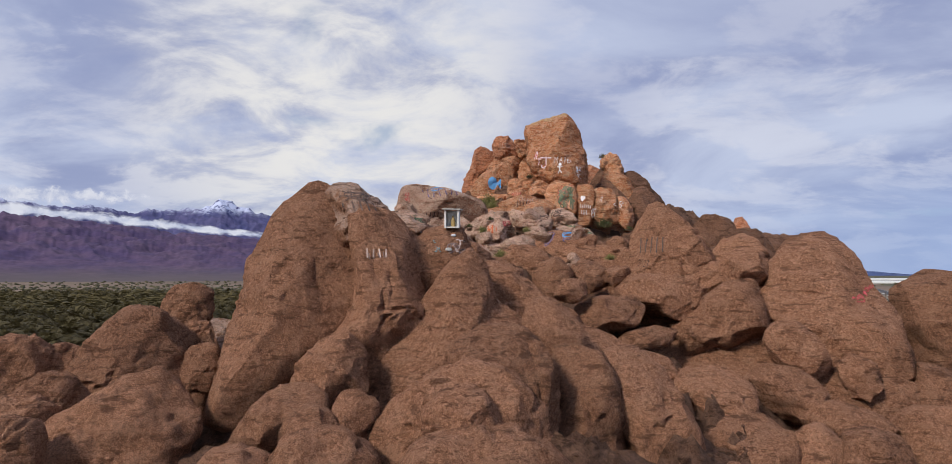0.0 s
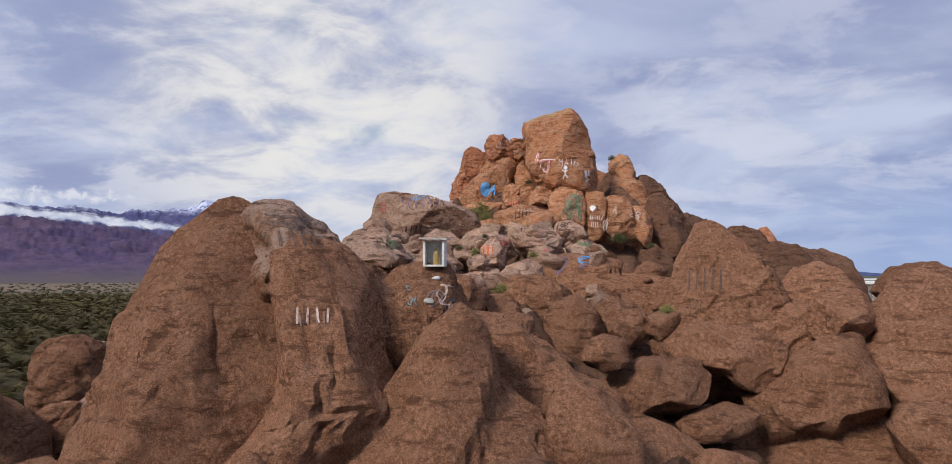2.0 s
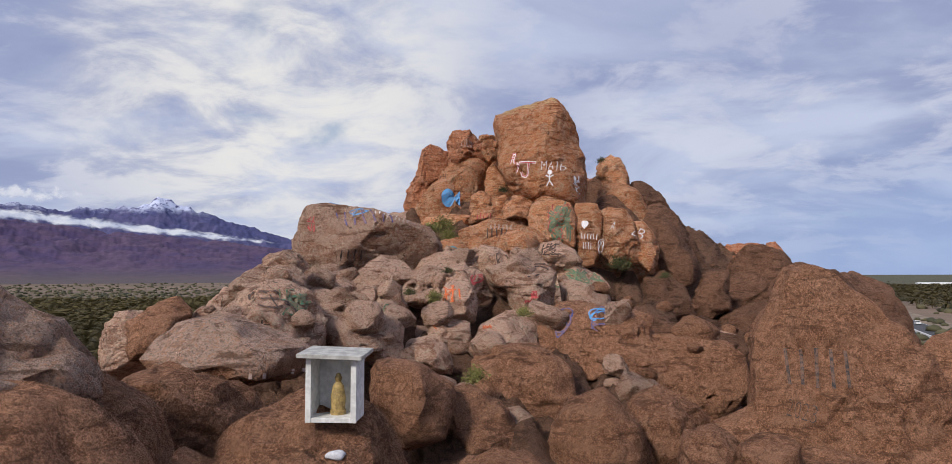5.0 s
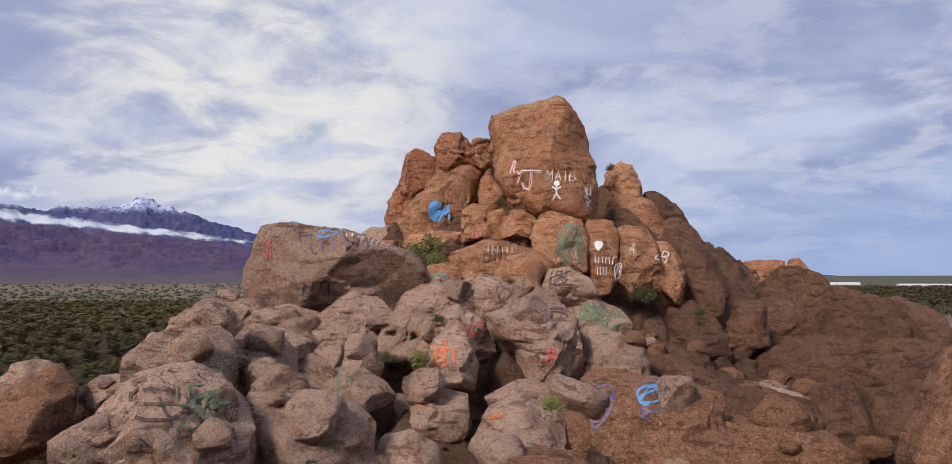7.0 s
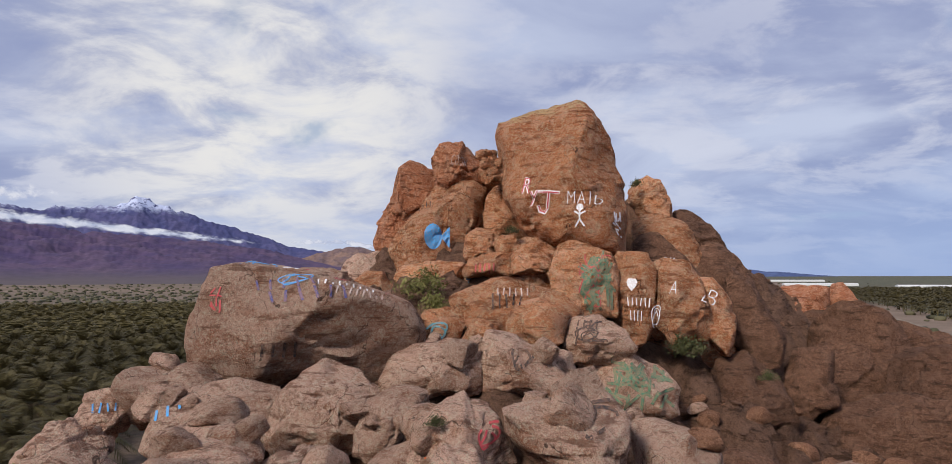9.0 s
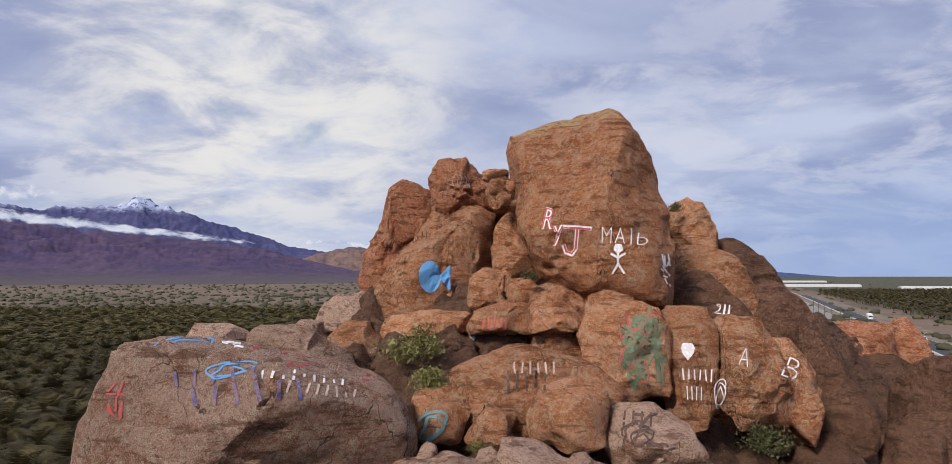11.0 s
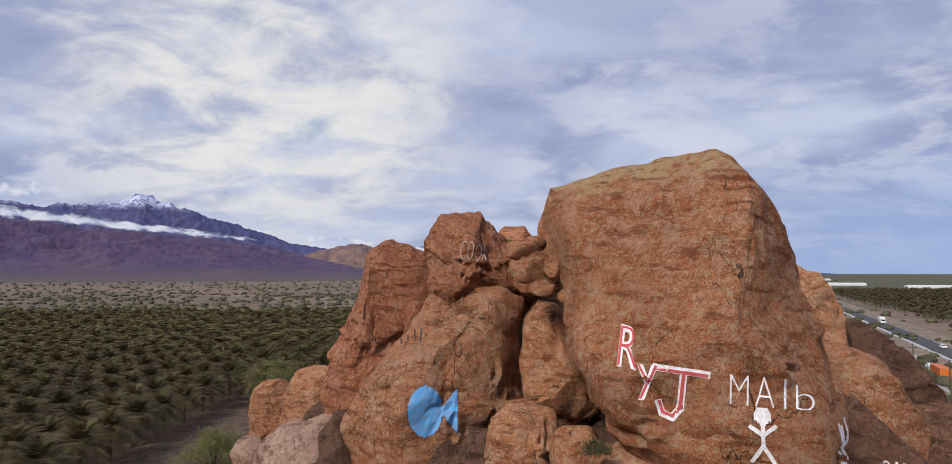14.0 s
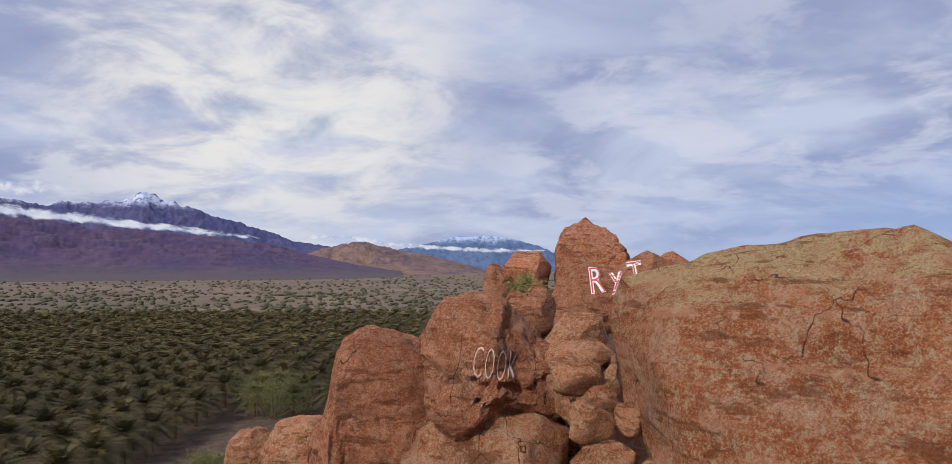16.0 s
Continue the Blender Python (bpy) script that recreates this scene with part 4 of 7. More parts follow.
outlined(243, "brown", -19.89, 28.00, 13.11, 35, 1.0, 0.2, 3, ((-0.64, -0.67), (0.68, -0.51), (0.76, 0.42), (-0.04, 0.74), (-0.69, 0.38)))
outlined(244, "brown", -17.87, 25.50, 12.63, 35, 1.0, 0.2, 3, ((-0.36, -0.65), (0.65, -0.51), (0.82, 0.32), (0.19, 0.74), (-0.98, 0.11)))
outlined(245, "brown", -14.10, 20.00, 12.03, 35, 1.2, 0.2, 3, ((-0.91, -0.57), (0.48, -0.59), (1.12, -0.02), (0.77, 0.59), (-0.20, 0.69), (-0.94, 0.14)))
outlined(246, "top", -13.33, 33.50, 13.57, 22, 1.1, 0.1, 3, ((-0.88, -0.62), (-0.17, -0.88), (1.12, -0.63), (0.95, 0.75), (-0.22, 0.87), (-1.25, 0.35)))
outlined(247, "top", -15.92, 36.00, 14.75, 24, 1.2, 0.1, 3, ((-0.43, -0.70), (0.94, -0.58), (0.75, 0.59), (-0.47, 0.71), (-1.05, 0.13)))
outlined(248, "brown", -9.47, 23.00, 12.82, 22, 0.9, 0.2, 3, ((-0.58, -0.80), (0.04, -1.27), (0.63, 0.18), (0.51, 1.07), (-0.33, 0.99), (-0.50, 0.03)))
outlined(249, "wall", 6.34, 36.60, 17.11, -16, 1.5, 0.3, 5, ((-2.52, -0.97), (-0.75, -0.92), (0.53, -1.31), (1.99, -1.27), (2.98, -0.22), (2.73, 0.84), (1.47, 1.12), (-0.73, 1.22), (-3.02, 0.96), (-3.47, 0.34)))
outlined(250, "brown", 2.52, 34.50, 17.17, -7, 1.2, 0.3, 4, ((-0.84, -0.91), (0.59, -0.90), (1.42, -0.31), (1.24, 0.49), (0.41, 1.01), (-0.43, 1.01), (-1.17, 0.59), (-1.36, -0.32)))
outlined(251, "brown", 1.23, 32.50, 16.54, -4, 1.0, 0.3, 4, ((-0.42, -0.69), (0.87, -0.86), (1.07, -0.16), (0.52, 0.56), (-0.04, 0.92), (-0.80, 0.83), (-1.08, 0.02)))
outlined(252, "brown", 3.73, 31.50, 16.04, -12, 1.2, 0.3, 4, ((-0.45, -1.20), (0.83, -1.16), (1.13, -0.01), (0.81, 0.83), (0.20, 1.43), (-0.62, 1.24), (-1.07, 0.62), (-1.06, -0.56)))
outlined(253, "brown", 5.59, 32.50, 16.29, -17, 1.2, 0.3, 4, ((-0.68, -0.85), (0.40, -0.98), (1.15, -0.08), (0.81, 0.62), (-0.10, 1.06), (-0.86, 0.77), (-1.05, 0.03)))
outlined(254, "brown", 5.47, 30.00, 16.44, -19, 0.9, 0.2, 3, ((-0.12, -0.68), (0.51, -0.34), (0.54, 0.44), (0.07, 0.62), (-0.50, 0.41), (-0.59, -0.23)))
outlined(255, "brown", 6.34, 29.50, 16.54, -22, 0.9, 0.2, 3, ((-0.08, -0.62), (0.45, -0.21), (0.62, 0.41), (0.02, 0.54), (-0.52, 0.21), (-0.61, -0.26)))
outlined(256, "brown", 8.14, 29.00, 15.74, -28, 1.3, 0.3, 4, ((-1.45, -0.65), (0.66, -0.73), (1.83, -0.61), (2.02, 0.22), (1.39, 0.60), (0.31, 0.67), (-0.84, 0.93), (-1.60, 0.70), (-2.45, -0.13)))
outlined(257, "brown", 3.93, 27.00, 15.90, -17, 0.9, 0.2, 3, ((0.03, -0.52), (0.67, -0.23), (0.56, 0.39), (-0.08, 0.55), (-0.48, 0.34), (-0.75, -0.31)))
outlined(258, "brown", 1.35, 28.60, 15.63, -6, 1.1, 0.3, 4, ((1.06, -1.00), (1.03, 0.34), (0.60, 1.18), (-0.16, 1.39), (-0.77, 1.03), (-0.99, 0.18), (-1.11, -1.03)))
outlined(259, "brown", -0.17, 31.50, 17.40, 0, 1.0, 0.2, 3, ((-0.23, -0.89), (0.65, -0.73), (1.01, 0.21), (0.12, 0.74), (-0.77, 0.84), (-0.94, 0.14)))
outlined(260, "top", -3.20, 29.20, 18.68, 11, 1.2, 0.25, 4, ((-1.17, -0.27), (-0.20, -0.49), (1.23, -0.51), (1.38, 0.07), (0.21, 0.56), (-0.50, 0.62), (-0.92, 0.44), (-1.38, 0.02)))
outlined(261, "brown", -3.33, 27.50, 17.72, 13, 1.2, 0.3, 4, ((-0.73, -0.71), (0.44, -1.01), (0.83, -0.51), (1.11, 0.29), (0.56, 0.71), (-0.39, 0.99), (-0.97, 0.73)))
outlined(262, "pink", -3.60, 34.00, 18.72, 19, 1.3, 0.3, 5, ((-1.29, -0.63), (1.44, -0.98), (1.45, -0.23), (1.25, 0.38), (0.90, 0.81), (0.40, 1.21), (-0.17, 1.13), (-0.70, 0.82), (-1.27, 0.27), (-1.51, -0.35)))
outlined(263, "pink", -4.36, 37.00, 19.58, 18, 1.2, 0.3, 4, ((-0.02, -0.63), (1.07, -0.58), (1.00, 0.44), (0.69, 0.72), (-0.05, 0.74), (-0.64, 0.51), (-1.08, 0.16), (-1.16, -0.43)))
outlined(264, "pink", -4.38, 45.20, 19.52, 14, 1.1, 0.2, 4, ((-0.90, -0.85), (0.35, -0.62), (1.59, -0.20), (1.67, 0.56), (0.65, 0.89), (-0.48, 0.66), (-1.26, 0.29), (-1.60, -0.64)))
outlined(265, "pink", -3.28, 40.50, 19.37, 11, 1.0, 0.2, 3, ((-0.80, -0.46), (0.29, -0.55), (1.01, -0.26), (0.92, 0.32), (0.11, 0.62), (-0.68, 0.44), (-0.97, 0.05)))
outlined(266, "pink", -3.05, 38.00, 18.98, 12, 0.8, 0.2, 3, ((-0.14, -0.36), (0.60, -0.20), (0.39, 0.29), (-0.42, 0.33), (-0.54, -0.14)))
outlined(267, "pink", -1.69, 35.50, 18.39, 8, 1.1, 0.3, 4, ((-0.93, -0.64), (1.20, -0.79), (1.27, 0.13), (0.86, 0.54), (-0.08, 0.81), (-0.99, 0.87), (-1.20, 0.53)))
outlined(268, "pink", -1.70, 44.80, 19.60, 5, 1.1, 0.3, 5, ((-1.01, -0.92), (0.21, -1.14), (1.13, -0.47), (1.35, 0.56), (0.72, 1.09), (-0.03, 1.26), (-1.05, 0.48), (-1.36, -0.42)))
outlined(269, "pink", 0.00, 43.80, 19.64, 1, 0.9, 0.2, 4, ((-0.51, -0.81), (0.29, -0.53), (0.97, -0.01), (0.86, 0.63), (0.12, 0.75), (-0.69, 0.42), (-0.87, -0.65)))
outlined(270, "pink", 1.42, 41.60, 19.52, -4, 1.0, 0.3, 5, ((-0.55, -0.83), (0.35, -0.83), (1.16, -0.33), (0.90, 0.29), (0.63, 0.73), (0.08, 1.10), (-0.38, 0.83), (-0.92, 0.38), (-1.09, -0.31)))
outlined(271, "pink", 3.74, 41.30, 19.56, -11, 1.1, 0.3, 5, ((-1.34, 0.12), (-0.70, -0.45), (-0.17, -1.21), (0.80, -0.94), (1.21, -0.18), (1.11, 0.52), (0.58, 0.96), (-0.52, 0.91), (-1.53, 0.69)))
outlined(272, "pink", 1.14, 40.00, 19.00, -3, 0.9, 0.3, 4, ((-0.65, -0.68), (0.65, -0.69), (0.75, 0.09), (0.42, 0.81), (-0.17, 0.92), (-0.58, 0.41), (-0.81, -0.37)))
outlined(273, "pink", 6.08, 42.00, 18.82, -21, 1.0, 0.25, 4, ((-0.65, -0.88), (1.12, -0.76), (0.82, 0.45), (0.25, 0.82), (-0.49, 0.99), (-1.09, 0.94)))
outlined(274, "pink", 7.18, 48.70, 19.43, -18, 1.0, 0.25, 4, ((-1.31, -0.61), (-0.25, -1.08), (1.59, -0.82), (1.67, -0.00), (1.06, 0.71), (-0.22, 1.22), (-1.32, 0.94), (-1.75, 0.01)))
outlined(275, "pink", 0.72, 39.00, 18.00, -2, 0.9, 0.3, 4, ((-0.52, -0.61), (0.39, -0.70), (0.88, -0.28), (0.78, 0.43), (-0.07, 0.78), (-0.54, 0.67), (-0.94, -0.12)))
outlined(276, "pink", -1.30, 39.00, 18.69, 5, 0.9, 0.2, 3, ((-0.18, -0.45), (0.71, -0.43), (1.02, -0.03), (0.25, 0.51), (-0.64, 0.39), (-1.07, -0.03)))
outlined(277, "wall", 5.17, 37.00, 17.96, -20, 1.4, 0.35, 5, ((-1.36, -0.99), (2.35, -0.74), (1.47, 0.25), (1.63, 0.80), (0.75, 1.01), (-0.58, 1.13), (-1.26, 1.07), (-1.74, 0.66), (-2.20, -0.06)))
outlined(278, "pink", 2.47, 36.50, 17.95, -10, 1.0, 0.3, 4, ((-0.84, -0.72), (1.01, -0.68), (0.86, 0.74), (0.07, 0.92), (-0.73, 0.60), (-1.18, -0.14)))
outlined(279, "pink", 0.10, 36.00, 17.76, 0, 0.9, 0.2, 3, ((-0.60, -0.39), (0.80, -0.44), (0.62, 0.26), (0.12, 0.53), (-0.56, 0.46), (-0.75, -0.16)))
outlined(280, "pink", 2.85, 38.50, 18.43, -10, 0.8, 0.2, 3, ((-0.70, -0.45), (0.05, -0.23), (1.10, -0.28), (0.81, 0.29), (-0.25, 0.42), (-1.08, -0.02)))
outlined(281, "pink", 1.09, 47.00, 20.24, -2, 1.0, 0.2, 4, ((-1.26, -0.68), (0.09, -0.77), (1.46, -0.56), (1.37, 0.58), (0.48, 0.88), (-0.50, 0.79), (-1.28, 0.41), (-1.61, -0.34)))
outlined(282, "pink", 3.49, 46.80, 20.37, -9, 1.0, 0.2, 4, ((-1.11, -0.70), (0.06, -0.79), (1.61, -0.78), (1.42, -0.31), (0.66, 0.54), (-0.13, 1.12), (-0.92, 1.02), (-1.21, 0.06)))
outlined(283, "pink", 6.34, 49.00, 20.86, -16, 0.9, 0.2, 4, ((-0.78, -0.74), (0.52, -0.72), (1.38, -0.28), (0.97, 0.36), (0.11, 0.79), (-1.00, 0.78), (-1.11, 0.01)))
outlined(284, "pink", 4.83, 47.20, 20.38, -13, 0.6, 0.1, 3, ((-0.08, -0.56), (0.42, -0.20), (0.23, 0.39), (-0.27, 0.49), (-0.38, -0.01)))
outlined(285, "pink", -6.07, 46.80, 19.84, 18, 1.1, 0.1, 4, ((-0.54, -1.02), (0.81, -0.58), (1.50, 0.31), (0.96, 0.74), (-0.09, 0.71), (-1.17, 0.62), (-1.27, 0.18)))
outlined(286, "pink", -7.75, 47.50, 19.30, 21, 0.9, 0.1, 3, ((-0.12, -0.63), (0.68, -0.11), (0.35, 0.58), (-0.33, 0.43), (-0.67, -0.09)))
outlined(287, "pink", -3.94, 42.50, 19.54, 15, 0.9, 0.2, 3, ((0.43, -0.36), (0.69, 0.39), (0.13, 0.49), (-0.40, 0.25), (-0.78, -0.40)))
outlined(288, "pink", -2.97, 41.50, 19.55, 13, 0.8, 0.2, 3, ((-0.31, -0.44), (0.40, -0.56), (0.65, 0.08), (0.05, 0.57), (-0.40, 0.53), (-0.60, -0.10)))
outlined(289, "pink", -3.51, 39.00, 19.44, 18, 1.0, 0.2, 4, ((-0.92, -0.38), (0.95, -0.61), (1.06, 0.02), (0.78, 0.51), (-0.07, 0.58), (-0.96, 0.43), (-1.03, -0.17)))
outlined(290, "pink", -2.05, 41.00, 19.02, 10, 0.8, 0.2, 3, ((0.45, -0.53), (0.50, 0.53), (0.11, 0.61), (-0.40, 0.39), (-0.60, -0.45)))
outlined(291, "pink", -1.15, 41.00, 19.01, 6, 0.8, 0.2, 3, ((0.20, -0.59), (0.66, -0.06), (0.33, 0.46), (-0.33, 0.49), (-0.71, -0.11)))
outlined(292, "pink", 0.10, 42.00, 19.14, 1, 0.7, 0.2, 3, ((-0.24, -0.38), (0.55, -0.13), (0.48, 0.46), (-0.24, 0.23), (-0.74, -0.19)))
outlined(293, "brown", -7.82, 38.00, 18.38, 28, 1.2, 0.2, 4, ((-0.76, -0.80), (-0.01, -0.91), (0.76, -0.25), (0.92, 0.53), (0.54, 1.03), (0.03, 0.87), (-0.81, 0.19)))
outlined(294, "pink", -6.74, 39.00, 18.62, 24, 0.9, 0.2, 3, ((-0.24, -0.50), (0.58, -0.09), (0.37, 0.43), (-0.15, 0.40), (-0.57, -0.06)))
outlined(295, "red", 1.46, 50.80, 21.21, -3, 0.8, 0.2, 3, ((0.57, -0.67), (0.93, 0.36), (0.34, 0.72), (-0.60, 0.60), (-0.94, -0.55)))
outlined(296, "red", 2.76, 49.80, 21.00, -6, 0.7, 0.2, 3, ((0.24, -0.59), (0.69, 0.29), (-0.10, 0.63), (-0.77, -0.26)))
outlined(297, "red", 4.51, 49.30, 21.41, -11, 0.8, 0.2, 3, ((-0.13, -0.78), (0.86, -0.66), (0.99, 0.43), (0.10, 0.87), (-0.80, 0.64), (-1.06, -0.46)))
outlined(298, "summit", 6.98, 55.30, 26.92, -22, 2.5, 0.22, 5, ((-3.11, 1.50), (-2.78, 0.59), (-2.52, -0.71), (-1.93, -1.66), (-1.37, -2.30), (-0.58, -2.77), (1.64, -3.18), (2.39, -3.24), (2.49, -1.74), (2.39, -0.48), (2.02, 0.58), (1.71, 1.98), (1.41, 2.72), (0.89, 3.43), (0.41, 3.69), (-0.23, 3.57), (-1.41, 3.48), (-2.16, 3.12), (-3.08, 2.92), (-3.31, 2.29)))
outlined(299, "red", 1.96, 59.00, 24.74, -3, 1.8, 0.35, 5, ((-1.83, -2.13), (-0.64, -2.15), (1.16, -2.01), (1.44, -1.06), (2.18, -0.41), (2.23, 0.79), (2.11, 2.42), (1.55, 2.80), (0.60, 2.84), (-0.35, 2.43), (-1.07, 1.33), (-1.95, 0.46), (-2.43, -0.54), (-2.39, -1.82)))
outlined(300, "dark", 2.74, 60.30, 28.17, -5, 1.4, 0.1, 5, ((-0.96, -0.81), (-0.50, -1.35), (0.22, -1.18), (1.31, -0.82), (1.32, 0.10), (0.77, 0.84), (0.22, 1.30), (-0.42, 1.38), (-0.92, 1.21), (-1.24, 0.37)))
outlined(301, "dark", 0.25, 61.50, 26.13, 2, 1.8, 0.2, 5, ((-1.37, -2.41), (-0.73, -2.95), (-0.38, -2.26), (0.72, -0.85), (1.78, 0.45), (1.79, 1.23), (1.31, 2.21), (0.92, 2.51), (0.13, 2.70), (-0.44, 2.30), (-0.53, 1.42), (-0.79, 0.47), (-1.33, -0.45), (-1.66, -1.53)))
outlined(302, "red", 4.57, 58.00, 25.69, -12, 1.1, 0.35, 4, ((-0.82, 0.22), (-0.64, -1.08), (0.11, -1.46), (1.20, -1.06), (0.97, -0.26), (0.40, 0.91), (-0.03, 1.70), (-0.57, 1.83), (-1.01, 1.26)))
outlined(303, "red", 4.45, 59.80, 27.96, -10, 0.8, 0.1, 3, ((-0.30, -0.84), (0.75, -0.65), (0.66, 0.41), (0.28, 0.80), (-0.58, 0.70), (-0.87, 0.22)))
outlined(304, "red", 3.58, 56.30, 24.19, -9, 0.9, 0.2, 4, ((-0.46, -0.80), (0.68, -0.71), (0.85, 0.01), (0.63, 0.75), (-0.30, 0.89), (-0.77, 0.44), (-0.84, -0.44)))
outlined(305, "red", 4.51, 55.50, 24.15, -13, 0.6, 0.1, 3, ((-0.38, -0.55), (0.41, -0.52), (0.53, 0.21), (0.28, 0.56), (-0.38, 0.55), (-0.53, 0.04)))
outlined(306, "red", 5.64, 55.30, 24.03, -18, 0.6, 0.1, 3, ((-0.29, -0.41), (0.56, -0.27), (0.43, 0.35), (-0.36, 0.39), (-0.58, -0.11)))
outlined(307, "red", 5.41, 54.00, 22.92, -14, 1.0, 0.25, 4, ((-0.84, -1.24), (0.44, -1.47), (1.08, -1.28), (0.93, 0.13), (0.77, 1.24), (0.02, 1.71), (-0.85, 1.42), (-1.08, 0.29)))
outlined(308, "red", 7.02, 53.80, 23.97, -18, 0.9, 0.1, 4, ((-0.50, -0.44), (1.06, -0.50), (0.89, 0.14), (0.07, 0.56), (-0.77, 0.55), (-1.06, -0.08)))
outlined(309, "red", 6.95, 52.20, 22.66, -20, 1.1, 0.2, 4, ((-0.86, -0.93), (0.05, -1.45), (1.18, -1.15), (1.15, 0.29), (0.93, 1.12), (-0.42, 1.44), (-1.11, 1.17), (-1.46, 0.38)))
outlined(310, "red", 8.75, 52.20, 22.15, -25, 1.0, 0.2, 4, ((-0.73, -0.78), (-0.42, -1.81), (0.46, -1.73), (0.81, -0.83), (0.87, 0.97), (0.48, 1.64), (-0.52, 1.70), (-0.99, 1.33)))
outlined(311, "red", 4.01, 50.80, 21.62, -12, 1.2, 0.3, 5, ((-1.93, -0.25), (-0.98, -1.20), (0.53, -1.16), (2.27, -0.36), (2.38, 0.13), (1.65, 0.69), (0.57, 1.04), (-0.37, 1.29), (-1.49, 1.01), (-2.32, 0.69)))
outlined(312, "red", 10.27, 51.60, 21.97, -30, 1.1, 0.25, 4, ((-1.07, 0.45), (-0.92, -0.69), (-0.24, -1.48), (1.03, -1.35), (1.14, -0.51), (0.75, 0.72), (0.31, 1.52), (-0.48, 1.65), (-1.17, 1.37)))
outlined(313, "red", 11.76, 51.80, 21.47, -33, 1.0, 0.3, 4, ((-0.68, 0.41), (-0.26, -1.15), (0.47, -1.51), (0.73, -0.42), (0.55, 0.52), (-0.18, 1.46), (-0.86, 1.42)))
outlined(314, "red", 12.66, 60.50, 26.73, -25, 1.1, 0.1, 4, ((-0.25, -1.21), (1.09, -1.22), (1.00, -0.18), (0.54, 1.02), (-0.20, 1.44), (-0.84, 1.06), (-1.29, 0.26)))
outlined(315, "red", 12.58, 58.50, 24.26, -27, 1.3, 0.25, 4, ((-1.33, -0.30), (-0.44, -1.69), (0.87, -1.86), (1.69, -0.24), (0.98, 1.17), (0.09, 1.66), (-1.31, 1.80), (-1.79, 1.17)))
outlined(316, "flank", 14.98, 60.00, 24.48, -30, 1.3, 0.3, 4, ((-1.38, 0.80), (-0.79, -0.62), (0.35, -2.07), (1.39, -1.31), (1.12, 0.17), (0.45, 1.20), (-0.74, 2.01), (-1.54, 1.88)))
outlined(317, "flank", 14.93, 57.00, 22.46, -33, 1.5, 0.35, 4, ((-1.03, -0.37), (-0.02, -0.95), (1.08, -2.29), (1.94, -1.81), (1.18, -0.24), (0.46, 1.25), (-0.56, 2.14), (-1.65, 1.89), (-1.99, 0.25)))
outlined(318, "flank", 14.02, 53.50, 21.08, -36, 1.1, 0.3, 4, ((-0.60, -0.63), (0.02, -1.76), (1.12, -1.61), (1.33, -0.58), (0.60, 0.56), (-0.19, 1.79), (-0.87, 2.33), (-1.44, 0.75)))
outlined(319, "red", 2.27, 57.90, 22.23, -4, 1.2, 0.3, 4, ((-3.11, -1.25), (-0.93, -1.26), (1.26, -1.28), (3.27, -0.88), (3.23, 0.83), (2.93, 1.72), (1.31, 1.73), (-0.07, 1.18), (-1.88, 1.07), (-3.20, 0.43), (-4.13, -0.62)))
outlined(320, "red", 3.90, 55.60, 22.62, -9, 1.0, 0.25, 4, ((-0.94, -0.90), (0.66, -1.18), (1.16, -0.70), (0.99, 0.66), (0.48, 1.25), (-0.75, 1.05), (-1.26, 0.45)))
outlined(321, "pink", -1.40, 59.00, 23.13, 8, 1.2, 0.2, 4, ((-0.35, -1.12), (1.34, -0.58), (1.17, 0.60), (0.47, 1.14), (-0.40, 1.01), (-1.06, 0.54), (-1.45, -0.26)))
outlined(322, "pink", -2.81, 57.00, 22.65, 13, 1.0, 0.2, 3, ((-0.72, -0.51), (0.86, -0.39), (0.55, 0.51), (-0.19, 0.64), (-0.81, -0.08)))
outlined(323, "pink", -3.79, 63.00, 22.32, 12, 0.8, 0.1, 3, ((-0.32, -0.57), (0.58, -0.23), (0.46, 0.39), (-0.15, 0.53), (-0.57, 0.05)))
outlined(324, "red", 1.36, 56.00, 23.08, -1, 1.0, 0.2, 4, ((-1.38, -0.52), (1.71, -0.32), (1.43, 0.49), (-0.07, 0.48), (-1.40, 0.37), (-1.60, -0.24)))
outlined(325, "red", 3.76, 54.60, 23.35, -11, 1.0, 0.2, 4, ((-1.16, -0.49), (1.14, -0.43), (0.90, 0.51), (0.21, 0.63), (-0.89, 0.34), (-1.23, -0.24)))
outlined(326, "red", 5.24, 53.50, 23.60, -18, 0.9, 0.2, 4, ((-0.82, -0.58), (0.97, -0.46), (0.81, 0.34), (0.20, 0.67), (-0.44, 0.64), (-0.95, 0.13)))
outlined(327, "red", 6.86, 53.00, 23.67, -25, 0.9, 0.2, 4, ((-0.77, -0.62), (0.85, -0.46), (1.04, 0.07), (0.55, 0.48), (-0.03, 0.67), (-0.76, 0.56), (-0.95, 0.12)))
outlined(328, "pink", -4.81, 54.00, 22.93, 17, 1.0, 0.1, 3, ((-0.55, -0.34), (0.94, -0.43), (1.02, 0.10), (0.25, 0.40), (-0.73, 0.44), (-1.03, -0.06)))
outlined(329, "pink", -2.45, 54.00, 22.55, 10, 1.2, 0.1, 4, ((-0.48, -0.51), (1.81, -0.88), (1.45, -0.15), (0.55, 0.42), (-0.16, 0.75), (-1.36, 0.75), (-1.68, 0.32)))
outlined(330, "red", -1.09, 57.00, 22.43, 5, 1.0, 0.2, 3, ((-0.54, -0.55), (0.50, -0.88), (1.02, -0.08), (0.49, 0.76), (-0.35, 0.77), (-1.16, 0.07)))
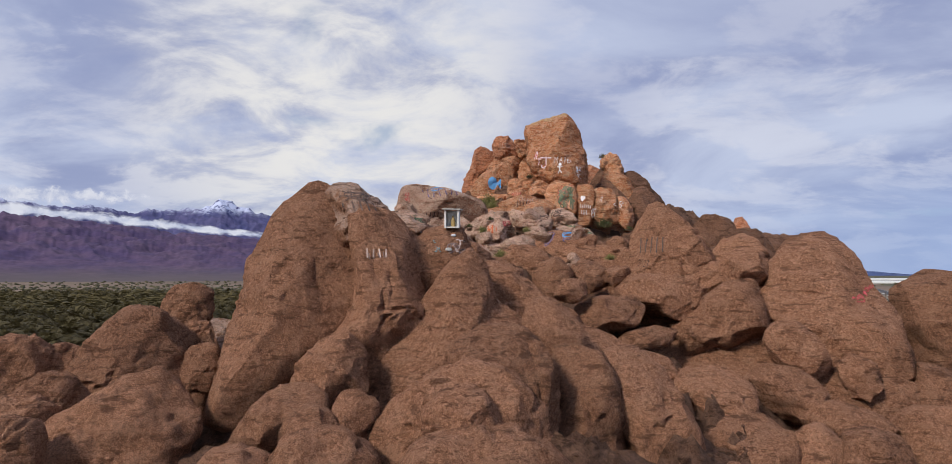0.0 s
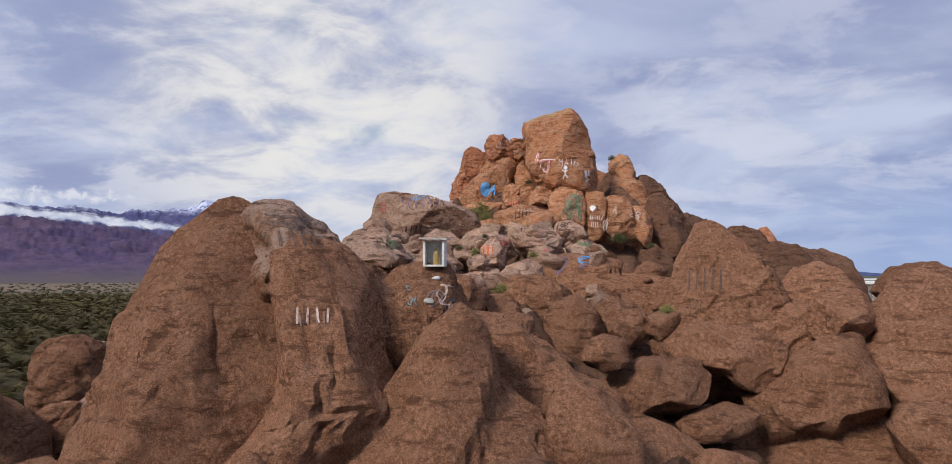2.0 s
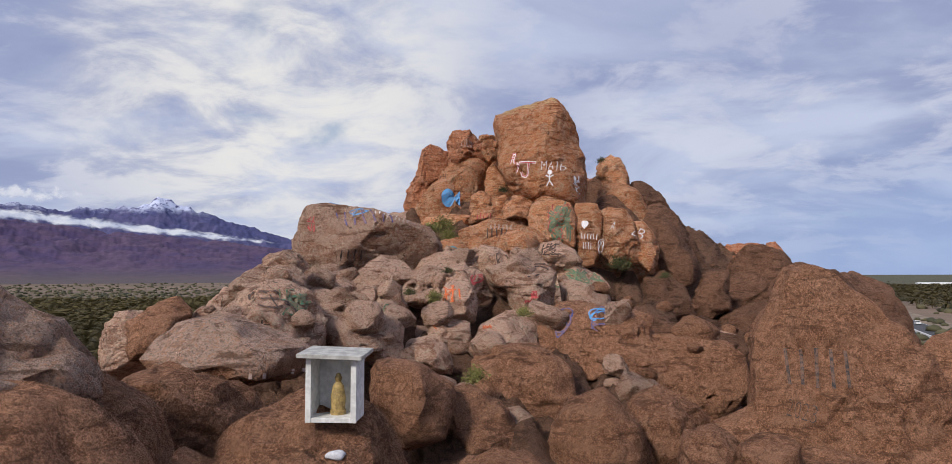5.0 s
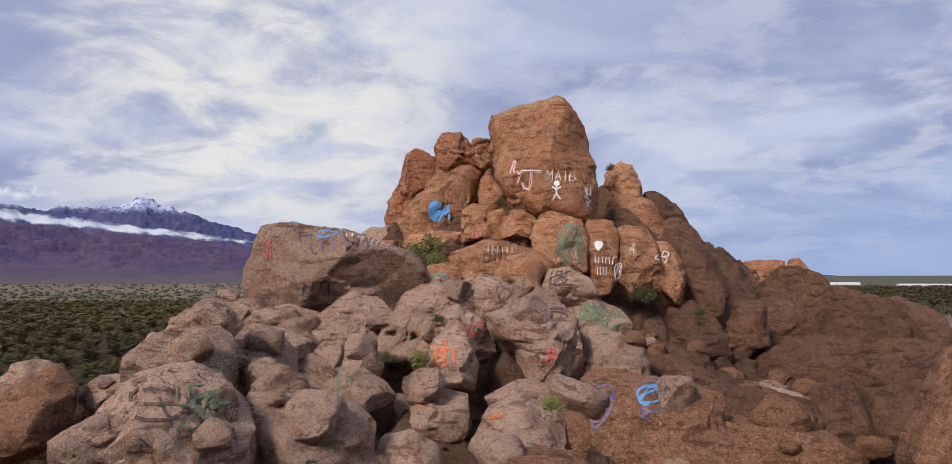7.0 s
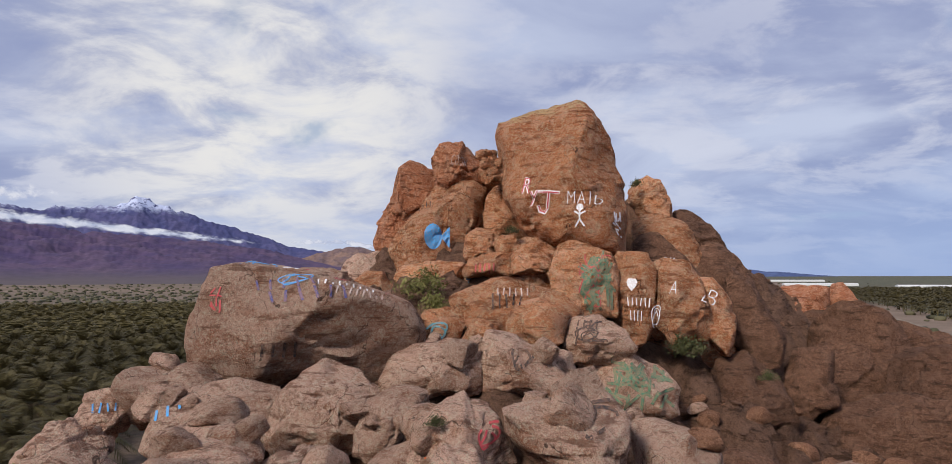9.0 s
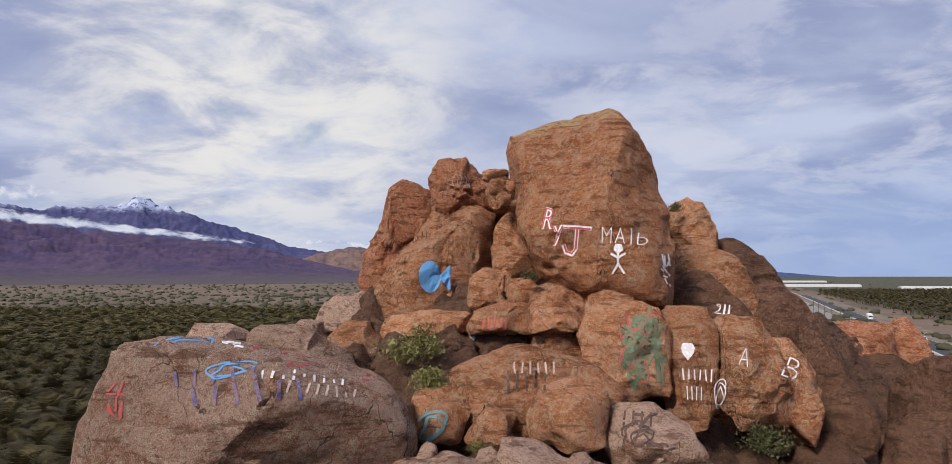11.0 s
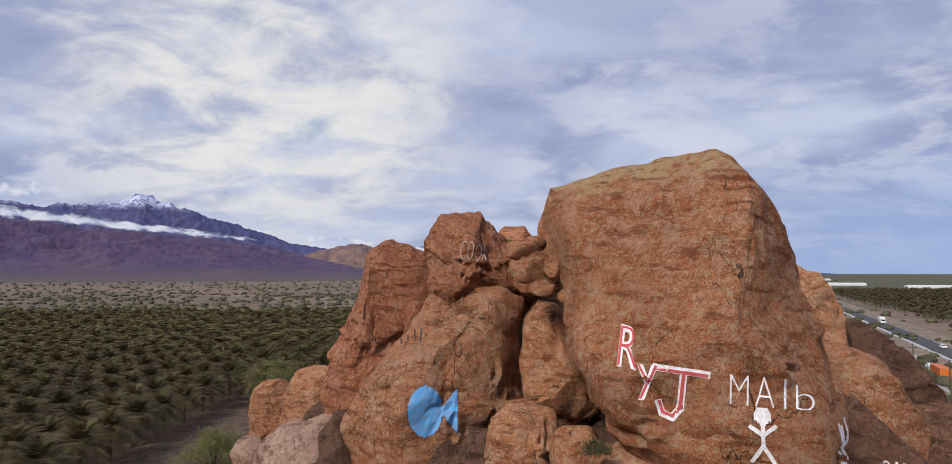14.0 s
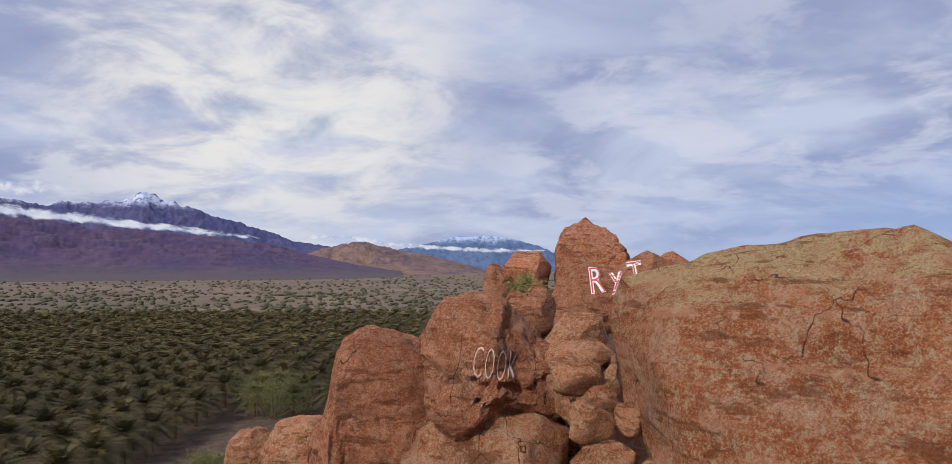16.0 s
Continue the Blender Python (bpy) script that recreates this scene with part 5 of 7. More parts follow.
outlined(331, "far", 12.26, 88.00, 30.82, -15, 2.2, 0.1, 5, ((-2.19, -1.38), (-0.77, -2.50), (2.57, -1.00), (2.24, 0.58), (0.78, 2.04), (-0.15, 2.75), (-1.68, 1.88), (-2.07, -0.23)))
outlined(332, "far", 13.31, 85.00, 28.13, -18, 2.0, 0.2, 4, ((-3.22, -2.84), (-0.81, -2.78), (4.22, -1.01), (4.18, 2.05), (2.68, 2.40), (1.33, 2.94), (-0.42, 2.06), (-2.18, 2.42), (-3.62, 2.07), (-4.30, -0.79)))
outlined(333, "far", 8.44, 88.00, 29.87, -10, 1.5, 0.1, 3, ((-0.77, -1.35), (1.09, -1.16), (1.40, 0.33), (0.74, 1.28), (-0.76, 1.28), (-1.52, 0.34)))
outlined(334, "far", 6.36, 87.00, 29.04, -7, 1.1, 0.1, 3, ((0.76, -1.37), (0.85, 0.79), (0.05, 1.53), (-0.69, 1.16), (-0.94, -1.01)))
outlined(335, "far", 6.98, 80.00, 27.95, -10, 1.5, 0.2, 3, ((-0.58, -1.33), (1.20, -0.89), (1.37, 0.72), (0.63, 1.47), (-0.88, 1.01), (-1.62, -0.62)))
outlined(336, "far", 19.35, 92.00, 28.31, -22, 1.5, 0.1, 3, ((2.13, -2.21), (1.44, 2.03), (-0.15, 3.19), (-1.61, 1.92), (-2.07, -2.31)))
outlined(337, "farright", 23.71, 65.70, 20.90, -29, 1.6, 0.1, 4, ((-0.38, -1.65), (1.66, -1.01), (1.67, 1.42), (0.09, 1.44), (-1.66, 1.25), (-1.79, -1.05)))
outlined(338, "farright", 26.66, 65.70, 20.76, -32, 1.3, 0.1, 4, ((-0.28, -1.53), (1.38, -1.09), (0.72, 0.95), (0.01, 1.92), (-0.71, 1.80), (-1.17, -1.13)))
outlined(339, "table", -3.01, 49.20, 21.43, 8, 2.6, 0.0, 5, ((-2.34, -1.46), (-0.47, -1.69), (2.28, -1.64), (3.72, -0.65), (3.76, 0.17), (3.29, 0.80), (1.84, 1.32), (0.24, 1.72), (-1.30, 1.91), (-2.51, 1.80), (-2.93, 0.44), (-3.04, -0.90)))
outlined(340, "red", 3.49, 61.00, 24.09, -7, 1.5, 0.2, 5, ((-3.58, -2.71), (-0.08, -2.87), (3.79, -2.50), (4.06, -1.03), (3.16, 1.27), (2.11, 3.49), (1.18, 4.02), (-0.29, 3.92), (-1.75, 3.08), (-3.36, 1.66), (-4.03, -1.43)))
outlined(341, "flank", 14.73, 61.00, 21.88, -28, 1.6, 0.25, 5, ((-3.44, -1.48), (0.26, -4.15), (3.62, -3.81), (4.39, -1.93), (3.22, 0.39), (1.93, 2.39), (0.75, 3.72), (-0.77, 4.43), (-2.66, 5.62), (-3.64, 5.20), (-4.61, 3.15)))
outlined(342, "red", 6.65, 56.00, 20.99, -16, 1.3, 0.25, 5, ((-5.68, -2.68), (0.50, -2.37), (7.48, -1.68), (7.04, 0.85), (5.25, 2.17), (3.28, 2.55), (0.60, 2.72), (-1.99, 3.00), (-5.11, 2.42), (-7.37, 1.73), (-8.37, 0.01)))
outlined(343, "flank", 11.70, 55.80, 21.94, -28, 1.3, 0.3, 4, ((-0.53, -2.34), (2.07, -2.11), (1.98, -0.63), (1.31, 0.90), (0.37, 2.12), (-0.84, 3.19), (-1.70, 2.74), (-2.12, 0.34)))
outlined(344, "brown", 0.65, 24.50, 12.86, -2, 1.5, 0.3, 5, ((-4.96, -1.83), (-2.58, -3.07), (4.24, -3.03), (6.65, -1.33), (5.88, 0.43), (4.52, 1.34), (3.34, 1.81), (1.43, 3.50), (-0.32, 4.25), (-2.34, 4.25), (-4.07, 3.25), (-6.17, 1.32)))
outlined(345, "brown", 10.17, 30.50, 14.85, -18, 1.6, 0.3, 5, ((-4.24, -2.03), (0.08, -2.44), (5.13, -1.17), (4.83, 1.61), (3.01, 2.50), (0.18, 2.22), (-3.09, 2.23), (-4.94, 1.29), (-6.47, -0.29)))
outlined(346, "brown", 11.61, 25.80, 11.20, -24, 1.3, 0.3, 5, ((-4.73, -2.29), (0.43, -2.62), (5.36, -1.23), (5.22, 1.31), (3.65, 1.89), (1.74, 2.26), (-0.55, 2.90), (-3.03, 2.80), (-4.86, 2.20), (-6.43, 0.54)))
outlined(347, "shoulder", 12.15, 50.50, 18.53, -24, 1.0, 0.3, 4, ((-1.03, -1.39), (0.29, -1.41), (1.74, -0.70), (1.15, 0.89), (0.11, 1.71), (-1.00, 1.55), (-1.57, -0.55)))
outlined(348, "shoulder", 15.50, 52.00, 18.91, -28, 1.0, 0.3, 4, ((-0.32, -1.41), (0.93, -0.65), (0.87, 1.38), (-0.54, 1.21), (-1.14, -0.87)))
outlined(349, "shoulder", 19.80, 55.00, 18.33, -32, 1.5, 0.35, 4, ((-1.07, -1.98), (1.02, -1.18), (2.67, 0.30), (2.03, 1.72), (-0.06, 1.52), (-1.62, 1.66), (-2.44, -1.67)))
outlined(350, "shoulder", 26.51, 56.00, 17.63, -39, 1.5, 0.35, 4, ((-1.88, -0.51), (0.16, -1.70), (3.40, -2.07), (1.95, 0.37), (0.87, 1.33), (-0.58, 2.16), (-2.78, 1.93), (-3.60, 0.46)))
outlined(351, "shoulder", 17.81, 50.00, 17.19, -33, 1.3, 0.35, 5, ((-0.44, -1.39), (1.02, -1.14), (3.03, -0.49), (2.77, 0.77), (1.15, 1.49), (-0.61, 1.55), (-2.47, 0.77), (-3.42, -1.23)))
outlined(352, "shoulder", 18.92, 49.00, 17.10, -36, 1.2, 0.3, 4, ((1.28, -0.75), (1.34, 0.39), (0.46, 1.11), (-0.99, 0.77), (-1.64, -0.87)))
outlined(353, "shoulder", 22.79, 49.00, 16.05, -41, 1.3, 0.3, 4, ((-1.55, -1.32), (1.70, -1.77), (1.85, 0.72), (0.17, 1.89), (-1.47, 1.78), (-2.23, 0.07)))
outlined(354, "shoulder", 14.11, 44.00, 16.11, -34, 1.2, 0.3, 4, ((-0.95, -1.52), (0.10, -1.39), (1.33, -0.56), (1.02, 0.58), (0.61, 1.77), (-0.58, 1.47), (-1.32, -0.47)))
outlined(355, "shoulder", 16.53, 43.50, 15.92, -39, 1.2, 0.3, 4, ((-1.18, -0.73), (-0.47, -1.51), (1.76, -0.97), (1.04, 0.84), (-0.35, 1.72), (-1.31, 1.42), (-1.63, 0.13)))
outlined(356, "shoulder", 10.51, 41.50, 16.82, -30, 1.2, 0.3, 5, ((-0.35, -1.30), (1.08, -0.97), (1.39, 0.32), (1.25, 0.82), (-0.12, 1.08), (-1.20, 1.20), (-1.57, 0.07)))
outlined(357, "shoulder", 8.69, 43.00, 17.92, -23, 0.9, 0.3, 4, ((-0.62, -0.59), (1.18, -0.87), (1.31, -0.03), (0.19, 0.69), (-0.80, 0.95), (-1.50, 0.43)))
outlined(358, "slab", 11.58, 42.50, 17.57, -31, 0.9, 0.1, 3, ((-0.05, -0.21), (0.77, -0.22), (0.70, 0.08), (-0.38, 0.27), (-0.99, 0.04)))
outlined(359, "slab", 9.63, 45.50, 17.69, -23, 0.7, 0.1, 3, ((0.10, -0.27), (0.60, -0.15), (-0.09, 0.29), (-0.60, 0.11)))
outlined(360, "slab", 13.72, 47.00, 17.20, -30, 0.7, 0.1, 3, ((-0.11, -0.24), (0.62, 0.01), (0.11, 0.22), (-0.63, 0.02)))
outlined(361, "brown", -4.94, 23.70, 15.46, 12, 1.9, 0.35, 5, ((0.09, -3.37), (2.99, -2.20), (3.11, 1.24), (2.30, 2.97), (0.96, 3.77), (-0.50, 4.33), (-1.68, 3.79), (-2.50, 1.70), (-2.88, -2.86)))
outlined(362, "blue", 6.22, 66.00, 27.79, -15, 0.5, 0.1, 3, ((-0.31, -0.32), (0.36, -0.25), (0.36, 0.28), (-0.17, 0.34), (-0.43, -0.04)))
outlined(363, "red", 4.66, 60.80, 27.50, -14, 0.6, 0.1, 3, ((-0.14, -0.49), (0.36, -0.17), (0.43, 0.27), (0.06, 0.51), (-0.33, 0.19), (-0.43, -0.32)))
outlined(364, "red", 5.30, 63.50, 28.34, -14, 0.8, 0.2, 3, ((-0.49, -0.60), (0.43, -0.59), (0.74, 0.02), (0.52, 0.62), (-0.33, 0.62), (-0.80, -0.01)))
outlined(365, "brown", -2.00, 24.70, 16.62, 9, 1.0, 0.3, 4, ((-0.75, -0.96), (0.91, -1.06), (1.14, -0.29), (0.71, 0.56), (0.04, 1.22), (-0.51, 1.45), (-0.93, 0.93)))
# stones beyond the main outcrop
brown(63, -15.91, 22.82, 13.31, 1.23, 1.01, 1.07, taper=.7)
brown(64, -14.87, 23.62, 13.17, 0.93, 0.76, 0.87, taper=.7)
brown(65, -12.77, 18.50, 12.43, 1.06, 0.87, 0.70, taper=.7)
brown(67, -12.83, 19.78, 12.81, 1.18, 0.97, 0.71, taper=.7)
brown(68, -11.49, 16.36, 12.27, 0.85, 0.70, 0.73, taper=.7)
brown(69, -15.18, 33.72, 14.44, 1.08, 0.89, 1.17, taper=.7)
brown(70, -10.66, 27.56, 13.76, 0.84, 0.69, 0.90, taper=.7, mat=top)
brown(72, -12.98, 29.75, 14.97, 1.14, 0.93, 1.18, taper=.7)
brown(74, -10.98, 26.05, 13.83, 0.84, 0.68, 0.85, taper=.6)
brown(75, -9.25, 22.48, 13.47, 0.72, 0.59, 0.80, taper=.6)
rubble(77, -11.89, 46.25, 16.87, 1.60, 1.54, 1.53, taper=.55)
rubble(100, -7.35, 46.59, 19.36, 0.76, 0.73, 0.64, taper=.8)
rubble(106, -7.49, 44.78, 18.96, 1.00, 0.96, 0.61, taper=.6)
brown(118, 18.87, 55.05, 18.18, 2.18, 1.79, 2.02, taper=.6, mat=SHADE_BROWN)
brown(119, 24.00, 57.56, 18.21, 2.96, 2.43, 2.41, taper=.6, mat=SHADE_BROWN)
brown(120, 25.72, 55.66, 17.53, 3.10, 2.54, 2.48, taper=.6, mat=SHADE_BROWN)
brown(124, 21.21, 51.72, 18.31, 2.60, 2.13, 1.74, taper=.6, mat=SHADE_BROWN)
brown(125, 20.23, 48.51, 16.90, 2.28, 1.87, 1.67, taper=.6, mat=SHADE_BROWN)
brown(128, 23.24, 63.00, 19.49, 1.51, 1.24, 1.44, taper=.7, mat=SHADE_BROWN)
brown(129, 20.53, 56.11, 19.39, 2.27, 1.86, 2.19, taper=.6, mat=SHADE_BROWN)
peak(165, -8.24, 89.21, 18.22, 1.55, 1.50, 2.19, taper=.7)
peak(166, -4.78, 86.05, 18.19, 2.63, 2.53, 3.49, taper=.6)

# helpers for the things that stand on the land
bpy.context.view_layer.update()
DEPS = bpy.context.evaluated_depsgraph_get()


def drop(x, y, top=60.0):
    """The height of the highest surface at x, y and its object."""
    hit, place, _, _, ob, _ = scene.ray_cast(DEPS, Vector((x, y, top)), Vector((0, 0, -1)))
    return (place.z, ob) if hit else (0.0, None)


def part(name, bm, mat, parent, label=""):
    me = bpy.data.meshes.new(name)
    bm.to_mesh(me)
    bm.free()
    me.materials.append(mat)
    ob = new(name, me)
    ob.parent = parent
    if label:
        ob["label"] = label
    return ob


def box_bm(x0, y0, z0, x1, y1, z1, bevel=0.0, bm=None):
    bm = bm or bmesh.new()
    m = Matrix.Translation(((x0 + x1) / 2, (y0 + y1) / 2, (z0 + z1) / 2)) @ Matrix.Diagonal((x1 - x0, y1 - y0, z1 - z0, 1))
    got = bmesh.ops.create_cube(bm, size=1.0, matrix=m)
    if bevel:
        es = list({e for v in got["verts"] for e in v.link_edges})
        bmesh.ops.bevel(bm, geom=es, offset=bevel, segments=2, affect="EDGES", profile=0.6)
    return bm


def tube_bm(r0, r1, h, sides=12, m=Matrix(), bm=None):
    bm = bm or bmesh.new()
    bmesh.ops.create_cone(bm, cap_ends=True, segments=sides, radius1=r0, radius2=r1, depth=h, matrix=m @ Matrix.Translation((0, 0, h / 2)))
    return bm


WHITE = plain("white_paint_worn", (0.72, 0.72, 0.70), 0.7, 0, 0.12, 12.0)
GREY_ROOF = plain("grey_board", (0.50, 0.49, 0.46), 0.8, 0, 0.2, 9.0)
GOLD = plain("gilded_plaster", (0.45, 0.32, 0.13), 0.5, 0, 0.25, 20.0)
CLOTH = plain("pale_cloth", (0.62, 0.62, 0.66), 0.8, 0, 0.2, 14.0)


def shrine(x, y, z, yaw):
    root = tagged(new("roadside_shrine"), "small white wooden niche shrine open at the front", "shrine")
    root.matrix_world = pose(x, y, z, 0, 0, yaw)
    w, d, h = 0.27, 0.20, 0.70
    part("side_wall", box_bm(-w, -d, 0, -w + 0.03, d, h, 0.004), WHITE, root)
    part("side_wall", box_bm(w - 0.03, -d, 0, w, d, h, 0.004), WHITE, root)
    part("back_wall", box_bm(-w + 0.03, d - 0.03, 0, w - 0.03, d, h, 0.004), WHITE, root)
    part("base_board", box_bm(-w + 0.03, -d - 0.02, 0, w - 0.03, d - 0.03, 0.05, 0.004), WHITE, root)
    part("post", box_bm(-w - 0.012, -d - 0.03, 0, -w + 0.05, -d - 0.002, h, 0.004), WHITE, root)
    part("post", box_bm(w - 0.05, -d - 0.03, 0, w + 0.012, -d - 0.002, h, 0.004), WHITE, root)
    roof = part("roof", box_bm(-w - 0.09, -d - 0.12, 0, w + 0.09, d + 0.06, 0.045, 0.006), GREY_ROOF, root, "weathered grey roof board")
    roof.matrix_local = pose(0, 0, h + 0.012, 3, 2, 0)
    return root


def statue(x, y, z, yaw):
    bm = bmesh.new()
    for r0, r1, z0, z1 in ((0.085, 0.09, 0, 0.05), (0.075, 0.085, 0.05, 0.18), (0.085, 0.062, 0.18, 0.31), (0.062, 0.03, 0.31, 0.36), (0.03, 0.042, 0.36, 0.40), (0.042, 0.02, 0.40, 0.45)):
        tube_bm(r0, r1, z1 - z0, 14, Matrix.Translation((0, 0, z0)), bm)
    me = bpy.data.meshes.new("statue")
    bm.to_mesh(me)
    bm.free()
    me.materials.append(GOLD)
    ob = tagged(new("statue", me), "small gilded plaster figure inside the white niche", "statue")
    ob.matrix_world = pose(x, y, z, 0, 0, yaw)
    return ob


sz = max(drop(-0.91 + a, 25.3 + b)[0] for a in (-0.2, 0, 0.2) for b in (-0.3, -0.15, 0, 0.15))
shrine(-0.91, 25.3, sz - 0.10, -8)
statue(-0.89, 25.31, sz - 0.05, -8)


def offering(name, label, x, y, size, mat, seed):
    v, f = stone_shape(seed, *size, cuts=5, joints=0, rough=0.2, sub=2)
    ob = tagged(new(name, mesh_from(name, v, f, mat)), label, "offering")
    ob.location = (x, y, drop(x, y)[0] + size[2] * 0.6)
    return ob


offering("cloth_bundle", "pale cloth bundle lying before the shrine", -0.86, 24.92, (0.12, 0.07, 0.05), CLOTH, 51)
offering("stone_block", "loose grey block set beside the shrine", -1.02, 24.3, (0.14, 0.08, 0.07), GREY_ROOF, 52)
offering("dark_bottle", "dark bottle lying on the rock by the shrine", -0.45, 24.75, (0.09, 0.05, 0.05), plain("dark_glass", (0.03, 0.03, 0.03), 0.25), 53)


# shrubs
def shrub(x, y, z, r, mat, label="dry yellow green desert bush among the rocks", tall=0.8):
    rng = np.random.RandomState(int(abs(x * 131 + y * 17)) % 9999)
    root = tagged(new("shrub"), "dark green desert shrub growing between the rocks" if mat is BUSH_DARK else label, "shrub", "desert shrubs")
    root.location = (x, y, z - 0.05)
    sv, sf, lv, lf = [], [], [], []
    for i in range(26):
        a, e = rng.uniform(0, 6.283), rng.uniform(0.25, 1.5)
        tip = np.array([math.cos(a) * math.cos(e), math.sin(a) * math.cos(e), math.sin(e) * tall]) * r * rng.uniform(0.7, 1.1)
        side = np.array([-math.sin(a), math.cos(a), 0]) * 0.015 * max(r, 0.4)
        k = len(sv)
        sv += [-side, side, tip * 0.55 + (0, 0, 0.03), tip]
        sf += [(k, k + 1, k + 2), (k, k + 2, k + 3)]
        for j in range(46):
            c = tip * rng.uniform(0.45, 1.05) + rng.normal(size=3) * r * 0.13
            if c[2] < 0.0:
                continue
            d1, d2 = rng.normal(size=3), rng.normal(size=3)
            s = r * rng.uniform(0.035, 0.075)
            k = len(lv)
            lv += [c - d1 * s * 0.5, c + d1 * s * 0.5, c + d2 * s]
            lf.append((k, k + 1, k + 2))
    st = new("stems", mesh_from("stems", sv, sf, TWIG, smooth=False))
    lo = new("foliage", mesh_from("foliage", lv, lf, mat, smooth=False))
    st.parent = lo.parent = root
    return root



shrub(0.95, 53.30, 22.35, 1.05, BUSH)
shrub(1.25, 51.30, 21.75, 0.72, BUSH)
shrub(2.41, 49.45, 20.65, 0.42, BUSH)
shrub(4.39, 53.78, 24.70, 0.34, BUSH_DARK)
shrub(9.80, 50.10, 20.30, 0.78, BUSH_DARK)
shrub(11.60, 59.60, 27.45, 0.42, BUSH_DARK)
shrub(1.27, 33.15, 17.52, 0.42, BUSH)
shrub(5.19, 25.28, 17.19, 0.26, BUSH)
shrub(2.70, 35.07, 18.94, 0.30, BUSH)
shrub(0.37, 39.36, 19.12, 0.28, BUSH)
shrub(-0.40, 38.34, 19.43, 0.26, BUSH_DARK)
shrub(-7.41, 44.37, 18.53, 0.50, BUSH)
shrub(-7.88, 44.16, 18.70, 0.35, BUSH)
shrub(-0.12, 48.03, 19.74, 0.30, BUSH_DARK)
shrub(11.08, 47.12, 19.89, 0.35, BUSH_DARK)
shrub(6.88, 80.3, drop(6.88, 80.3)[0] - 0.2, 1.10, BUSH)
shrub(-11.60, 32.50, 13.30, 1.30, VERDE)
shrub(0.52, 54.22, 22.09, 0.24, BUSH)
shrub(0.39, 39.36, 19.24, 0.35, BUSH)
shrub(0.91, 41.19, 20.12, 0.25, BUSH_DARK)


def palo_verde(x, y, r, seed):
    """A spreading tree of thin leaves by the grove's edge."""
    rng = np.random.RandomState(seed)
    root = tagged(new("palo_verde_tree"), "spreading yellow green palo verde tree at the grove's edge", "tree")
    root.location = (x, y, 0)
    bm = bmesh.new()
    lv, lf = [], []
    for i in range(16):
        a, e = i * 2.4 + rng.uniform(-0.3, 0.3), rng.uniform(0.45, 1.35)
        d = Vector((math.cos(a) * math.cos(e), math.sin(a) * math.cos(e), math.sin(e)))
        ln = r * rng.uniform(0.7, 1.0)
        tube_bm(0.11, 0.03, ln, 6, Matrix.Translation((d.x * 0.2, d.y * 0.2, 0)) @ d.to_track_quat("Z", "Y").to_matrix().to_4x4(), bm)
        for j in range(16):
            c0 = np.array(d) * ln * rng.uniform(0.5, 1.1) + rng.normal(size=3) * r * 0.14
            for q in range(34):
                c = c0 + rng.normal(size=3) * r * 0.085
                if c[2] < 0.3:
                    continue
                d1, d2 = rng.normal(size=3), rng.normal(size=3)
                s = 0.11
                k = len(lv)
                lv += [c - d1 * s * 0.5, c + d1 * s * 0.5, c + d2 * s]
                lf.append((k, k + 1, k + 2))
    part("limbs", bm, TWIG, root)
    o = new("crown", mesh_from("crown", lv, lf, VERDE, smooth=False))
    o.parent = root
    return root


palo_verde(-27.0, 186, 10.0, 3)
palo_verde(-27.0, 142, 5.0, 4)
palo_verde(-34.0, 92, 4.0, 5)

# highway on the east side: two carriageways, verge, kerbs and lane marks
ASPHALT = plain("asphalt", (0.085, 0.085, 0.092), 0.9, 0, 0.15, 0.4)
CONCRETE = plain("pale_road", (0.30, 0.29, 0.28), 0.9, 0, 0.12, 0.4)
VERGE = plain("verge_soil", (0.27, 0.21, 0.155), 0.95, 0, 0.2, 0.15)
MARK = plain("road_marking", (0.70, 0.70, 0.68), 0.7, 0, 0.1, 2.0)
ROAD_DIR = Vector((0.485, 0.875, 0)).normalized()
ROAD_SIDE = Vector((ROAD_DIR.y, -ROAD_DIR.x, 0))
ROAD_0 = Vector((158.0, 218.0, 0))


def strip(name, off, width, z0, z1, mat, label, a=-140.0, b=1500.0, kind="structure", category="road"):
    v, f = [], []
    n = 40
    for i in range(n + 1):
        s = a + (b - a) * i / n
        for w, z in ((-0.5, z0), (-0.5, z1), (0.5, z1), (0.5, z0)):
            p = ROAD_0 + ROAD_DIR * s + ROAD_SIDE * (off + w * width)
            v.append((p.x, p.y, z))
    for i in range(n):
        for k in range(3):
            f.append((4 * i + k, 4 * i + k + 1, 4 * i + k + 5, 4 * i + k + 4))
    return tagged(new(name, mesh_from(name, v, f, mat, smooth=False)), label, category, kind=kind)


strip("verge", 2.0, 46.0, -0.2, 0.05, VERGE, "dusty tan verge along the highway", category="verge")
strip("road_west", -7.5, 8.6, 0.0, 0.10, CONCRETE, "pale carriageway of the highway")
strip("road_east", 9.5, 9.6, 0.0, 0.10, ASPHALT, "dark asphalt carriageway of the highway")
strip("median_wall", 3.4, 0.5, 0.05, 0.75, MARK, "low pale concrete barrier in the median", category="barrier")
for off in (-11.3, -3.7, 5.2, 13.8):
    strip("road_line", off, 0.16, 0.1, 0.108, MARK, "white painted edge line of the highway", category="road line")

RUBBER = plain("rubber", (0.03, 0.03, 0.03), 0.9)
PAINT_W = plain("vehicle_white", (0.75, 0.75, 0.74), 0.35, 0, 0.03)
PAINT_D = plain("vehicle_dark", (0.05, 0.055, 0.065), 0.35, 0, 0.05)
